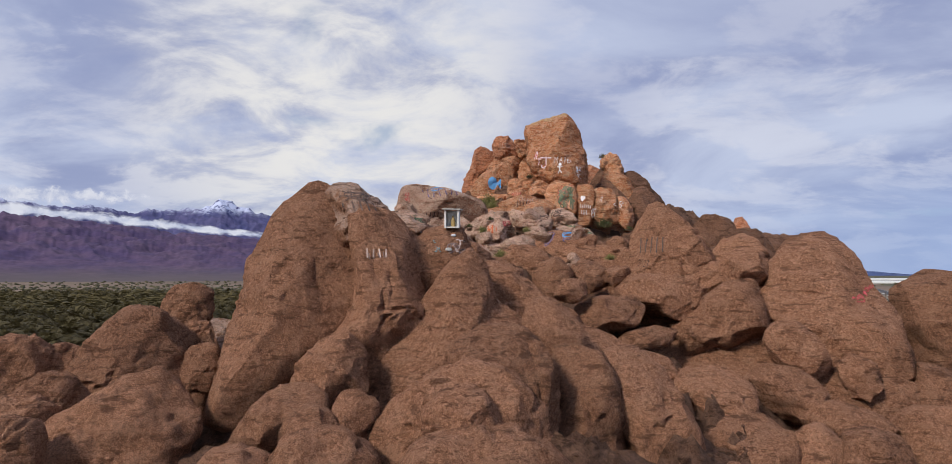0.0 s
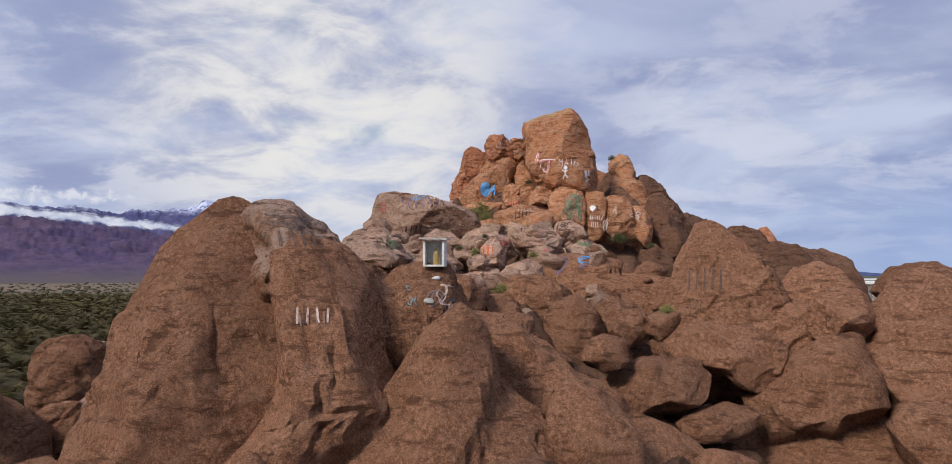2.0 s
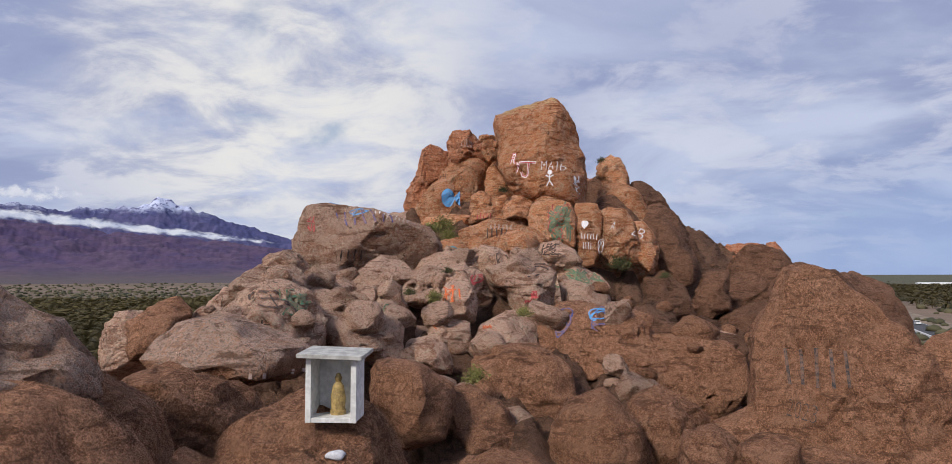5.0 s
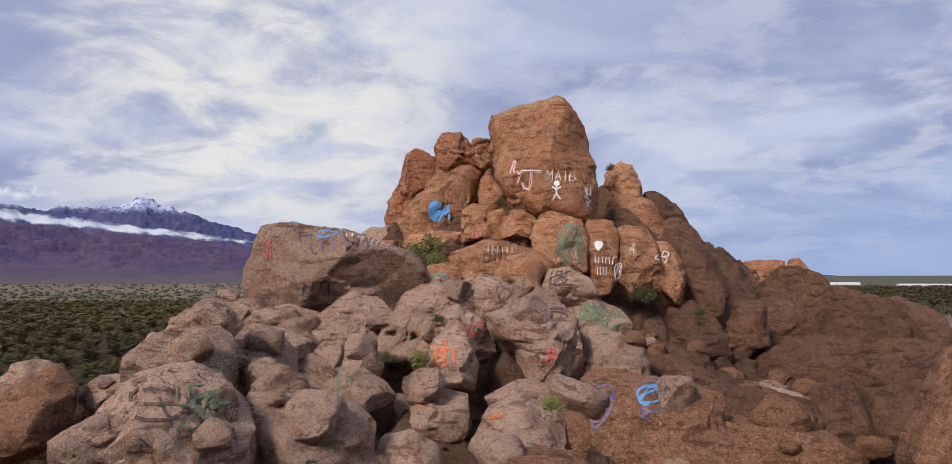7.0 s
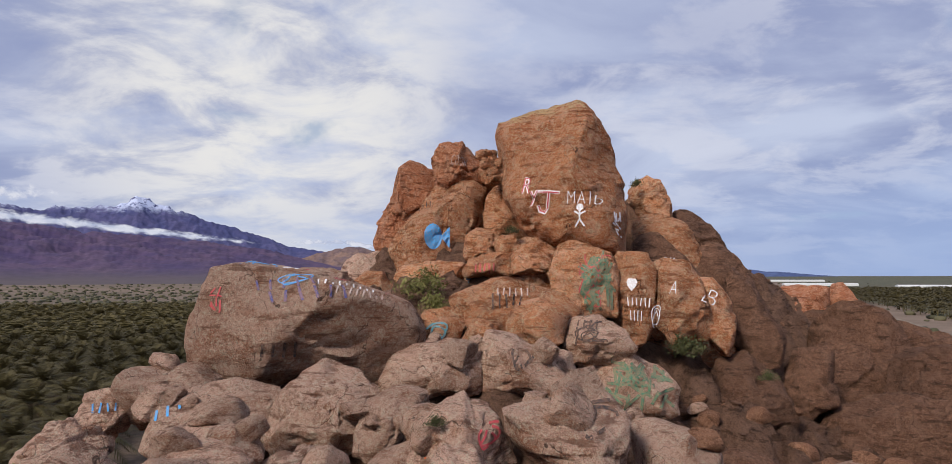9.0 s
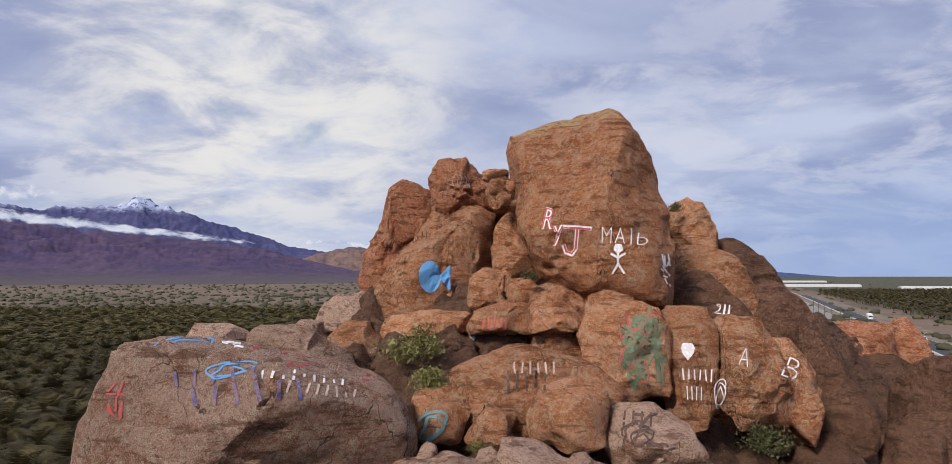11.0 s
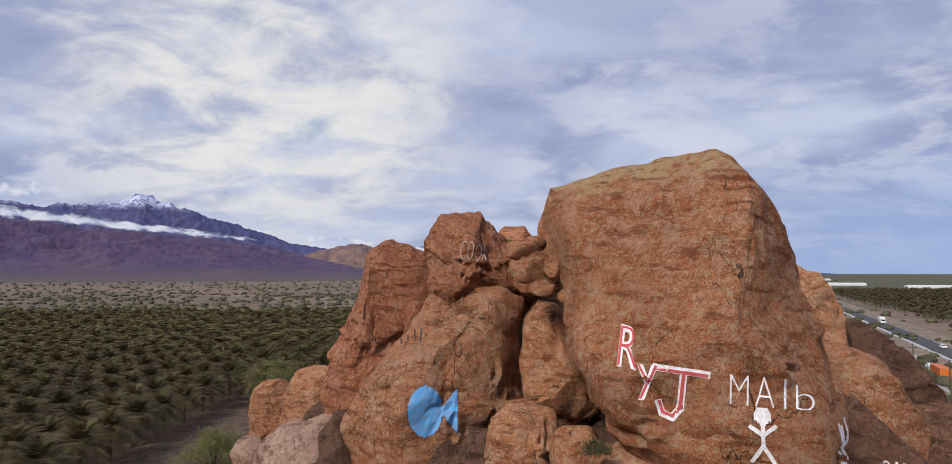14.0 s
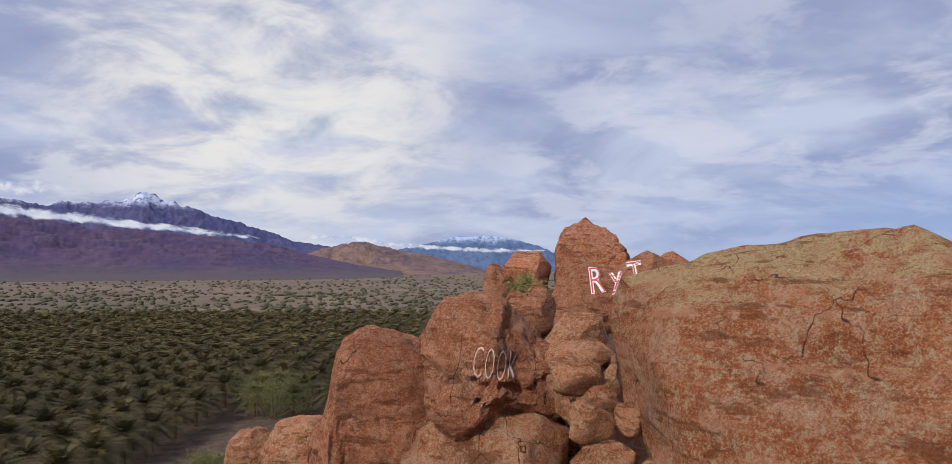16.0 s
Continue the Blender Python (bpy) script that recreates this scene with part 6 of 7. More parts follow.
PAINT_O = plain("trailer_orange", (0.62, 0.16, 0.03), 0.5, 0, 0.1)
GLASS = plain("window_glass", (0.03, 0.035, 0.04), 0.12, 0, 0.05)


def wheels(root, xs, half, r=0.34):
    for x in xs:
        for s in (-1, 1):
            w = part("wheel", tube_bm(r, r, 0.24, 16, pose(x, s * half - s * 0.12 + 0.12, r, 90, 0, 0)), RUBBER, root)
            part("rim", tube_bm(r * 0.55, r * 0.5, 0.02, 12, pose(x, s * (half + 0.004) + (0.02 if s > 0 else 0.0), r, 90, 0, 0)), PAINT_W, w)


def set_vehicle(root, along, off, flip):
    p = ROAD_0 + ROAD_DIR * along + ROAD_SIDE * off
    yaw = math.degrees(math.atan2(ROAD_DIR.y, ROAD_DIR.x)) + (180 if flip else 0)
    root.matrix_world = pose(p.x, p.y, 0.10, 0, 0, yaw)


def car(along, off, flip, mat, label, tall=1.0, length=4.4):
    root = tagged(new("car"), label, "car", "vehicles on the highway")
    h = length / 2
    part("body", box_bm(-h, -0.88, 0.28, h, 0.88, 0.86, 0.12), mat, root)
    cab = bmesh.new()
    box_bm(-h * 0.80, -0.78, 0.84, h * 0.42, 0.78, 0.84 + 0.62 * tall, 0.16, cab)
    part("cabin", cab, mat, root)
    part("windscreen", box_bm(h * 0.40, -0.66, 0.92, h * 0.43, 0.66, 0.84 + 0.5 * tall, 0.01), GLASS, root)
    for s in (-1, 1):
        part("side_window", box_bm(-h * 0.62, s * 0.775, 0.95, h * 0.3, s * 0.795, 0.84 + 0.48 * tall, 0.005), GLASS, root)
    wheels(root, (-h * 0.62, h * 0.62), 0.88)
    set_vehicle(root, along, off, flip)
    return root


def lorry(along, off, flip, box_mat, length, label):
    root = tagged(new("lorry"), label, "lorry", "vehicles on the highway")
    h = length / 2
    part("cargo_box", box_bm(-h, -1.25, 1.0, h - 2.6, 1.25, 3.7, 0.05), box_mat, root)
    part("cab", box_bm(h - 2.3, -1.2, 0.55, h, 1.2, 2.9, 0.15), PAINT_W, root)
    part("windscreen", box_bm(h - 0.02, -1.0, 1.7, h + 0.012, 1.0, 2.55, 0.005), GLASS, root)
    part("chassis", box_bm(-h + 0.2, -0.5, 0.5, h - 0.3, 0.5, 0.95, 0.02), RUBBER, root)
    wheels(root, (-h + 1.0, -h + 2.2, h - 1.2), 1.2, 0.5)
    set_vehicle(root, along, off, flip)
    return root


lorry(-22.0, -8.8, False, PAINT_O, 13.0, "white lorry with an orange trailer on the highway")
lorry(52.0, -8.8, False, PAINT_D, 8.0, "white truck with a dark load on the highway")
car(18.0, -8.8, False, PAINT_W, "white van driving on the pale carriageway", 1.7, 5.2)
car(2.0, -6.0, False, PAINT_W, "white car driving on the pale carriageway")
car(80.0, -6.4, False, PAINT_W, "white car driving on the pale carriageway")
car(106.0, -8.6, False, PAINT_D, "dark car driving on the pale carriageway")
car(66.0, 11.0, True, PAINT_W, "white car driving on the dark carriageway")
lorry(196.0, 10.8, True, PAINT_W, 9.0, "white box truck on the dark carriageway")

POLE_WOOD = plain("pole_wood", (0.12, 0.085, 0.06), 0.9, 0, 0.2)


def power_pole(along, off):
    root = tagged(new("power_pole"), "tall wooden power pole with a crossarm by the highway", "pole", "power poles")
    part("post", tube_bm(0.17, 0.11, 10.5, 10), POLE_WOOD, root)
    part("crossarm", box_bm(-1.1, -0.06, 9.5, 1.1, 0.06, 9.65, 0.01), POLE_WOOD, root)
    for x in (-0.95, -0.45, 0.45, 0.95):
        part("insulator", tube_bm(0.05, 0.035, 0.16, 8, Matrix.Translation((x, 0, 9.65))), GREY_ROOF, root)
    p = ROAD_0 + ROAD_DIR * along + ROAD_SIDE * off
    root.matrix_world = pose(p.x, p.y, 0, 0, 0, -30)
    return root


for i in range(9):
    power_pole(-70 + 34 * i, -17.0)


def greenhouse(x, y, length, width, yaw):
    root = tagged(new("greenhouse"), "long low white greenhouse beyond the orchard", "greenhouse", "white greenhouses")
    root.matrix_world = pose(x, y, float(ground_height(np.array(x), np.array(y))), 0, 0, yaw)
    n = max(3, int(length / 24))
    for i in range(n):
        bm = bmesh.new()
        a = -length / 2 + length * i / n
        pts = [(a, -width / 2, 0), (a, -width / 2, 4.0), (a, -width / 4, 5.6), (a, 0, 6.2), (a, width / 4, 5.6), (a, width / 2, 4.0), (a, width / 2, 0)]
        lo = [bm.verts.new(p) for p in pts]
        hi = [bm.verts.new((p[0] + length / n - 0.4, p[1], p[2])) for p in pts]
        for k in range(6):
            bm.faces.new((lo[k], lo[k + 1], hi[k + 1], hi[k]))
        bm.faces.new(lo[::-1])
        bm.faces.new(hi)
        part("bay", bm, WHITE, root)
    return root


greenhouse(980, 1100, 200, 24, -24)
greenhouse(905, 1390, 150, 24, -20)
greenhouse(1150, 2100, 420, 40, -15)

# loose stones in the gaps, and gravel
stone_rng = np.random.RandomState(77)
stone_meshes = []
for i in range(14):
    v, f = stone_shape(500 + i, stone_rng.uniform(0.8, 1.2), stone_rng.uniform(0.7, 1.1), stone_rng.uniform(0.5, 0.9), taper=0.85, cuts=12, depth=0.55, joints=1, sub=2, rough=0.5)
    stone_meshes.append((crisp(mesh_from("stone", v, f, BROWN), 35), crisp(mesh_from("stone", v, f, PINK), 35), crisp(mesh_from("stone", v, f, RED), 35)))
made = 0
for _ in range(4000):
    x, y = stone_rng.uniform(-13, 21), stone_rng.uniform(11, 62)
    z, ob = drop(x, y)
    if ob is None or ob.name != "hillside" or z < 8:
        continue
    s = stone_rng.uniform(0.16, 0.62) ** 1.0
    far = y > 31 and x < 11
    st = tagged(new("stone", stone_meshes[made % 14][1 if far else 0]), "loose angular pinkish stone in the rubble" if far else "loose brown stone between the boulders", "stone", "loose stones")
    st.matrix_world = pose(x, y, z + s * 0.12, stone_rng.uniform(-25, 25), stone_rng.uniform(-25, 25), stone_rng.uniform(0, 360)) @ Matrix.Scale(s, 4)
    made += 1
    if made >= 150:
        break
# broken blocks heaped on the rubble slope
for i in range(150):
    x, y = stone_rng.uniform(-10, 9), stone_rng.uniform(32.5, 47.5)
    if i >= 120:
        x, y = stone_rng.uniform(9, 15), stone_rng.uniform(40, 50)
    z, ob = drop(x, y)
    if ob is None or z < 12 or ob.name == "ground":
        continue
    s = stone_rng.uniform(0.22, 0.62)
    st = tagged(new("stone", stone_meshes[i % 14][0 if x > 6 else 1]), "broken angular granite block heaped on the slope", "stone", "broken blocks")
    st.matrix_world = pose(x, y, z + s * 0.10, stone_rng.uniform(-30, 30), stone_rng.uniform(-30, 30), stone_rng.uniform(0, 360)) @ Matrix.Scale(s, 4)
gv0, gf0 = sphere(2)
GV, GF, k = [], [], 0
for _ in range(3600):
    x, y = stone_rng.uniform(-13, 21), stone_rng.uniform(11, 64)
    z, ob = drop(x, y)
    if ob is None or ob.name != "hillside" or z < 8:
        continue
    s = stone_rng.uniform(0.04, 0.17)
    q = gv0 * (1 + 0.3 * stone_rng.uniform(-1, 1, (len(gv0), 1))) * (s, s * stone_rng.uniform(0.6, 1.0), s * stone_rng.uniform(0.4, 0.8))
    GV.append(q + (x, y, z))
    GF.append(gf0 + k)
    k += len(gv0)
tagged(new("gravel", mesh_from("gravel", np.concatenate(GV), np.concatenate(GF), HILL, smooth=False)), "small broken stones between the boulders", "gravel", kind="stuff")
# the little pile of round stones in the gap beside the summit boulder
for x, y, z, s in ((4.05, 56.6, 27.55, 0.30), (4.35, 56.9, 27.95, 0.27), (3.8, 56.9, 27.95, 0.34), (4.5, 56.5, 27.35, 0.24), (4.1, 57.4, 28.25, 0.30), (3.75, 57.5, 28.45, 0.38), (4.55, 57.3, 28.1, 0.26), (4.2, 58.2, 28.6, 0.30)):
    st = tagged(new("stone", stone_meshes[int(z * 10) % 14][2]), "rounded reddish stone wedged beside the summit boulder", "stone", "wedged stones")
    st.matrix_world = pose(x, y, z, 20 * s, 0, x * 90) @ Matrix.Scale(s, 4)

# spray paint on the stones
def spray(name, col, vary=0.35):
    m = Mat(name, 0.75)
    n = m.noise(m.coords("Object", own=False), 14.0, 6.0, 0.7)
    return m.colour(m.mix(m.step(n, 0.62, 0.42, 0.0, vary), col, (0.36, 0.19, 0.12)))


WHITE_PAINT = spray("white_spray", (0.80, 0.80, 0.82))
RED_PAINT = spray("red_spray", (0.50, 0.055, 0.075))
BLUE_PAINT = spray("blue_spray", (0.055, 0.33, 0.68))
DARKBLUE_PAINT = spray("dark_blue_spray", (0.05, 0.07, 0.22), 0.6)
TEAL_PAINT = spray("teal_spray", (0.07, 0.30, 0.36), 0.5)
GREEN_PAINT = spray("green_spray", (0.045, 0.16, 0.095), 0.6)
ORANGE_PAINT = spray("orange_spray", (0.70, 0.14, 0.035), 0.4)
BLACK_PAINT = spray("black_spray", (0.030, 0.028, 0.030), 0.4)
FADED_PAINT = spray("faded_white_spray", (0.56, 0.46, 0.42), 0.6)
GREY_PAINT = spray("faded_grey_spray", (0.13, 0.11, 0.115), 0.5)

bpy.context.view_layer.update()
DEPS = bpy.context.evaluated_depsgraph_get()
paint_rng = np.random.RandomState(5)
TARGETS = [(o, o.matrix_world.copy(), o.matrix_world.inverted(), max(o.dimensions) * 0.62 + 3.2) for o in ROCKS.values()]


def stroke(points, width):
    """Quads along a line of 2D points."""
    out = []
    for (ax, ay), (bx, by) in zip(points[:-1], points[1:]):
        ln = math.hypot(bx - ax, by - ay)
        if ln < 1e-6:
            continue
        n = max(1, int(ln / 0.06))
        nx, ny = -(by - ay) / ln * width / 2, (bx - ax) / ln * width / 2
        ex, ey = (bx - ax) / ln * width * 0.3, (by - ay) / ln * width * 0.3
        for i in range(n):
            s, t = i / n, (i + 1) / n
            x0, y0, x1, y1 = ax + (bx - ax) * s, ay + (by - ay) * s, ax + (bx - ax) * t, ay + (by - ay) * t
            if i == 0:
                x0, y0 = x0 - ex, y0 - ey
            if i == n - 1:
                x1, y1 = x1 + ex, y1 + ey
            out.append([(x0 - nx, y0 - ny), (x1 - nx, y1 - ny), (x1 + nx, y1 + ny), (x0 + nx, y0 + ny)])
    return out


def letters(text, w, h, fat=0.0):
    """The outline of a word in the built-in font, cut into small faces."""
    cu = bpy.data.curves.new("word", "FONT")
    cu.body, cu.size, cu.offset, cu.resolution_u = text, 1.0, fat, 3
    ob = bpy.data.objects.new("word", cu)
    me = bpy.data.meshes.new_from_object(ob)
    bm = bmesh.new()
    bm.from_mesh(me)
    bpy.data.objects.remove(ob)
    bpy.data.curves.remove(cu)
    bpy.data.meshes.remove(me)
    xs, ys = [v.co.x for v in bm.verts], [v.co.y for v in bm.verts]
    x0, x1, y0, y1 = min(xs), max(xs), min(ys), max(ys)
    for v in bm.verts:
        v.co = ((v.co.x - (x0 + x1) / 2) / (x1 - x0) * w, (v.co.y - (y0 + y1) / 2) / (y1 - y0) * h, 0)
    for axis, size in ((0, w), (1, h)):
        n = max(3, int(size / 0.08))
        for i in range(1, n):
            co = [0, 0, 0]
            co[axis] = -size / 2 + size * i / n
            no = [0, 0, 0]
            no[axis] = 1
            bmesh.ops.bisect_plane(bm, geom=bm.verts[:] + bm.edges[:] + bm.faces[:], plane_co=co, plane_no=no)
    out = [[(v.co.x, v.co.y) for v in f.verts] for f in bm.faces]
    bm.free()
    return out


def filled(inside, w, h, n=16):
    out = []
    for i in range(n):
        for j in range(n):
            x, y = (i + 0.5) / n * 2 - 1, (j + 0.5) / n * 2 - 1
            if inside(x, y):
                a, b = w / 2 / n * 1.02, h / 2 / n * 1.02
                cx, cy = x * w / 2, y * h / 2
                out.append([(cx - a, cy - b), (cx + a, cy - b), (cx + a, cy + b), (cx - a, cy + b)])
    return out


def shapes(kind, w, h, text, n, rows, fat):
    r = paint_rng
    lw = min(0.10, max(0.025, 0.13 * min(w, h)))
    if kind == "text":
        # one part for each letter
        wide = [0.6 if ch in "I1" else 1.0 for ch in text]
        out, at = [], 0.0
        for ch, k in zip(text, wide):
            cw = w * k / sum(wide)
            small = ch in "yb"
            hh = h * (0.8 if small else 1.0)
            f = letters(ch, cw * (0.16 if ch == "I" else 0.34 if ch == "1" else 0.74), hh, fat)
            out.append([[(x - w / 2 + at + cw / 2, y - (0.22 * h if ch == "y" else 0.1 * h if small else 0)) for x, y in face] for face in f])
            at += cw
        return out
    if kind == "bars":
        out = []
        for row in range(rows):
            hh = h / rows
            yc = h / 2 - hh * (row + 0.5)
            for i in range(n):
                xc = -w / 2 + w * (i + 0.5) / n
                bw = min(0.15 * w / n, 0.075 * hh + 0.012)
                tall = hh * r.uniform(0.32, 0.44)
                tilt = r.uniform(-0.10, 0.10) * w / n
                out.append(stroke([(xc - tilt, yc - tall), (xc + tilt, yc + tall)], bw * 1.6))
        return out
    if kind == "figure":
        out = stroke([(0, h * 0.12), (0, -h * 0.2)], lw) + stroke([(-w * 0.4, h * 0.12), (0, -h * 0.02), (w * 0.4, h * 0.14)], lw)
        out += stroke([(-w * 0.35, -h * 0.48), (0, -h * 0.2), (w * 0.35, -h * 0.48)], lw)
        return out + filled(lambda x, y: x * x / 0.3 + (y - 0.62) ** 2 / 0.10 < 1, w, h, 22)
    if kind == "jay":
        k = lw * (1.2 if fat > 0 else 0.55)
        return stroke([(-w * 0.5, h * 0.40), (w * 0.5, h * 0.36)], k) + stroke([(w * 0.05, h * 0.38), (w * 0.02, -h * 0.30), (-w * 0.12, -h * 0.48), (-w * 0.32, -h * 0.42), (-w * 0.40, -h * 0.22)], k)
    if kind == "fish":
        return filled(lambda x, y: (x + 0.28) ** 2 / 0.46 + y * y / 0.95 < 1 or (x > 0.3 and abs(y) < (x - 0.3) * 1.25), w, h, 34)
    if kind == "heart":
        return filled(lambda x, y: (x * x * 1.4 + (y * 1.25 - 0.15 - 0.55 * abs(x) ** 0.7) ** 2) < 0.75, w, h, 18)
    if kind == "star":
        pts = [((w / 2 if i % 2 == 0 else w / 5) * math.sin(i * math.pi / 5), (h / 2 if i % 2 == 0 else h / 5) * math.cos(i * math.pi / 5)) for i in range(11)]
        return stroke(pts, lw * 1.1) + filled(lambda x, y: x * x + y * y < 0.12, w, h, 14)
    if kind == "loop":
        turns = r.uniform(1.6, 2.6)
        pts = []
        for i in range(46):
            a = i / 45 * turns * 2 * math.pi
            s = 1 - 0.55 * i / 45
            pts.append((w / 2 * s * math.cos(a) + 0.1 * w * math.sin(2.3 * a), h / 2 * s * math.sin(a + 0.4)))
        return stroke(pts, lw * 0.7)
    if kind == "scrawl":
        out = []
        for k in range(6):
            x, y = r.uniform(-0.45, 0.2) * w, r.uniform(-0.45, 0.45) * h
            pts = [(x, y)]
            a = r.uniform(0, 6.28)
            for i in range(9):
                a += r.uniform(-0.7, 0.7)
                x, y = x + math.cos(a) * 0.09 * w, y + math.sin(a) * 0.09 * h
                pts.append((max(-w / 2, min(w / 2, x)), max(-h / 2, min(h / 2, y))))
            out += stroke(pts, min(0.06, lw) * r.uniform(0.5, 0.9))
        return out
    # patch: crossing sprayed passes
    out = []
    for k in range(n):
        x, y = r.uniform(-0.42, 0.42) * w, r.uniform(-0.42, 0.42) * h
        a = r.uniform(0, 6.28)
        s = r.uniform(0.10, 0.24)
        out += stroke([(x - math.cos(a) * w * s, y - math.sin(a) * h * s), (x + math.cos(a) * w * s, y + math.sin(a) * h * s)], lw * 0.9)
    return out


def lay(name, faces, origin, az, el, roll, mat, lift, label):
    """Throw flat shapes on the stones from a place in front of them."""
    az, el = radians(az), radians(el)
    d = Vector((math.sin(az) * math.cos(el), math.cos(az) * math.cos(el), math.sin(el)))
    right = Vector((math.cos(az), -math.sin(az), 0))
    up = right.cross(d)
    c, s = math.cos(radians(roll)), math.sin(radians(roll))
    seen, V, F, tally = {}, [], [], {}
    near = [(ob3, m, inv) for ob3, m, inv, reach in TARGETS if (m.translation - origin).length < reach]
    for f in faces:
        ids = []
        for x, y in f:
            key = (round(x, 4), round(y, 4))
            if key not in seen:
                a, b = x * c - y * s, x * s + y * c
                start, best = origin + right * a + up * b, 7.0
                ob = None
                for o, m, inv in near:
                    hit, q, nq, _ = o.ray_cast(inv @ start, inv.to_3x3() @ d, distance=best)
                    if hit:
                        w3 = m @ q
                        if (w3 - start).length < best:
                            best, ob, p, nrm = (w3 - start).length, o, w3, m.to_3x3() @ nq
                if ob is not None:
                    tally[ob.name] = tally.get(ob.name, 0) + 1
                    seen[key] = len(V)
                    V.append(p + nrm * 0.5 * lift - d * lift)
                else:
                    seen[key] = None
            ids.append(seen[key])
        if None not in ids and len(set(ids)) > 2:
            dep = [V[i].dot(d) for i in ids]
            if max(dep) - min(dep) < 0.22:
                F.append(ids)
    if not F:
        return None
    me = bpy.data.meshes.new(name)
    me.from_pydata([tuple(v) for v in V], [], F)
    me.materials.append(mat)
    ob = new(name, me)
    owner = bpy.data.objects[max(tally, key=tally.get)]
    ob.parent = owner
    ob.matrix_parent_inverse = owner.matrix_world.inverted()
    ob["label"] = label
    return ob


COLOUR_WORDS = {m.name: m.name.replace("_", " ") for m in (WHITE_PAINT, RED_PAINT, BLUE_PAINT, DARKBLUE_PAINT, TEAL_PAINT, GREEN_PAINT, ORANGE_PAINT, BLACK_PAINT, GREY_PAINT, FADED_PAINT)}


def paint(kind, x, y, z, az, el, w, h, mat, text="", n=4, rows=1, roll=0.0, halo=None):
    name = {"text": "painted_letter", "bars": "painted_bar", "fish": "painted_fish", "jay": "painted_letter", "heart": "painted_heart", "star": "painted_star"}.get(kind, "painted_mark")
    label = COLOUR_WORDS[mat.name] + " paint on the stone"
    o = Vector((x, y, z))
    if halo:
        around = shapes(kind, w * 1.03, h * 1.06, text, n, rows, 0.020)
        for g in around if kind == "text" else [around]:
            lay(name, g, o, az, el, roll, halo, 0.008, COLOUR_WORDS[halo.name] + " outline on the stone")
    got = shapes(kind, w, h, text, n, rows, -0.022 if kind == "text" else 0.0)
    for g in got if kind in ("text", "bars") else [got]:
        lay(name, g, o, az, el, roll, mat, 0.014, label)


# painted marks, summit first, then the table rock, the rubble and the front rocks
paint("text", 4.37, 51.57, 26.69, 17.0, -3.3, 0.45, 0.70, RED_PAINT, text='R', halo=WHITE_PAINT, roll=-8)
paint("text", 4.61, 51.49, 26.33, 18.3, -5.2, 0.46, 0.72, RED_PAINT, text='y', halo=WHITE_PAINT, roll=0)
paint("jay", 5.07, 51.41, 26.06, 20.6, -6.5, 0.84, 0.88, RED_PAINT, halo=WHITE_PAINT, roll=-4)
paint("text", 6.30, 51.08, 26.10, 26.9, -6.1, 1.39, 0.48, WHITE_PAINT, text='MAIb', roll=-2)
paint("figure", 6.14, 51.08, 25.52, 26.1, -9.0, 0.47, 0.91, WHITE_PAINT, roll=0)
paint("fish", 1.56, 55.42, 25.03, 1.9, -8.9, 1.16, 1.16, BLUE_PAINT, roll=0)
paint("text", 2.55, 57.43, 28.66, 7.1, -8.1, 0.79, 0.51, FADED_PAINT, text='COOK', roll=-8)
paint("text", 9.14, 52.22, 24.43, 35.1, -11.8, 0.55, 0.31, WHITE_PAINT, text='211', roll=-8)
paint("loop", -4.04, 48.31, 23.27, -20.2, -8.0, 1.28, 0.48, BLUE_PAINT, roll=0)
paint("star", -2.99, 48.67, 23.31, -15.7, -7.9, 0.64, 0.31, WHITE_PAINT, roll=0)
paint("star", -2.51, 48.46, 23.27, -14.0, -8.2, 0.55, 0.26, RED_PAINT, roll=0)
paint("bars", -2.90, 46.70, 22.91, -17.8, -10.9, 1.72, 0.32, DARKBLUE_PAINT, n=5, roll=0)
paint("bars", -1.25, 46.76, 22.90, -10.0, -11.3, 1.82, 0.29, WHITE_PAINT, n=9, roll=-6)
paint("bars", -2.14, 46.09, 22.72, -15.1, -12.6, 2.30, 0.44, DARKBLUE_PAINT, n=6, roll=0)
paint("bars", -0.87, 46.46, 22.67, -8.4, -12.7, 1.49, 0.25, FADED_PAINT, n=8, roll=-8)
paint("loop", -0.03, 46.93, 22.91, -4.0, -11.2, 0.45, 0.31, RED_PAINT, roll=0)
paint("scrawl", -1.70, 48.45, 23.14, -10.7, -8.9, 0.53, 0.20, RED_PAINT, roll=0)
paint("scrawl", -1.43, 47.45, 23.00, -10.3, -10.2, 0.56, 0.12, RED_PAINT, roll=0)
paint("loop", -2.75, 47.09, 22.94, -16.6, -10.5, 1.01, 0.36, BLUE_PAINT, roll=0)
paint("patch", -4.32, 46.08, 22.69, -25.1, -12.0, 0.32, 0.79, RED_PAINT, n=10, roll=0)
paint("loop", 2.71, 54.42, 22.58, 5.6, -7.9, 1.15, 0.96, BLUE_PAINT, roll=0)
paint("patch", 2.71, 54.42, 22.54, 5.6, -8.0, 0.96, 0.67, TEAL_PAINT, n=12, roll=0)
paint("bars", 3.25, 48.06, 22.56, 10.7, -11.6, 1.14, 0.67, BLACK_PAINT, n=5, roll=0)
paint("text", 8.71, 49.03, 22.89, 29.7, -8.4, 0.34, 0.49, WHITE_PAINT, text='A', roll=-8)
paint("text", 10.19, 49.48, 22.52, 33.2, -9.1, 0.46, 0.58, WHITE_PAINT, text='B', roll=-20)
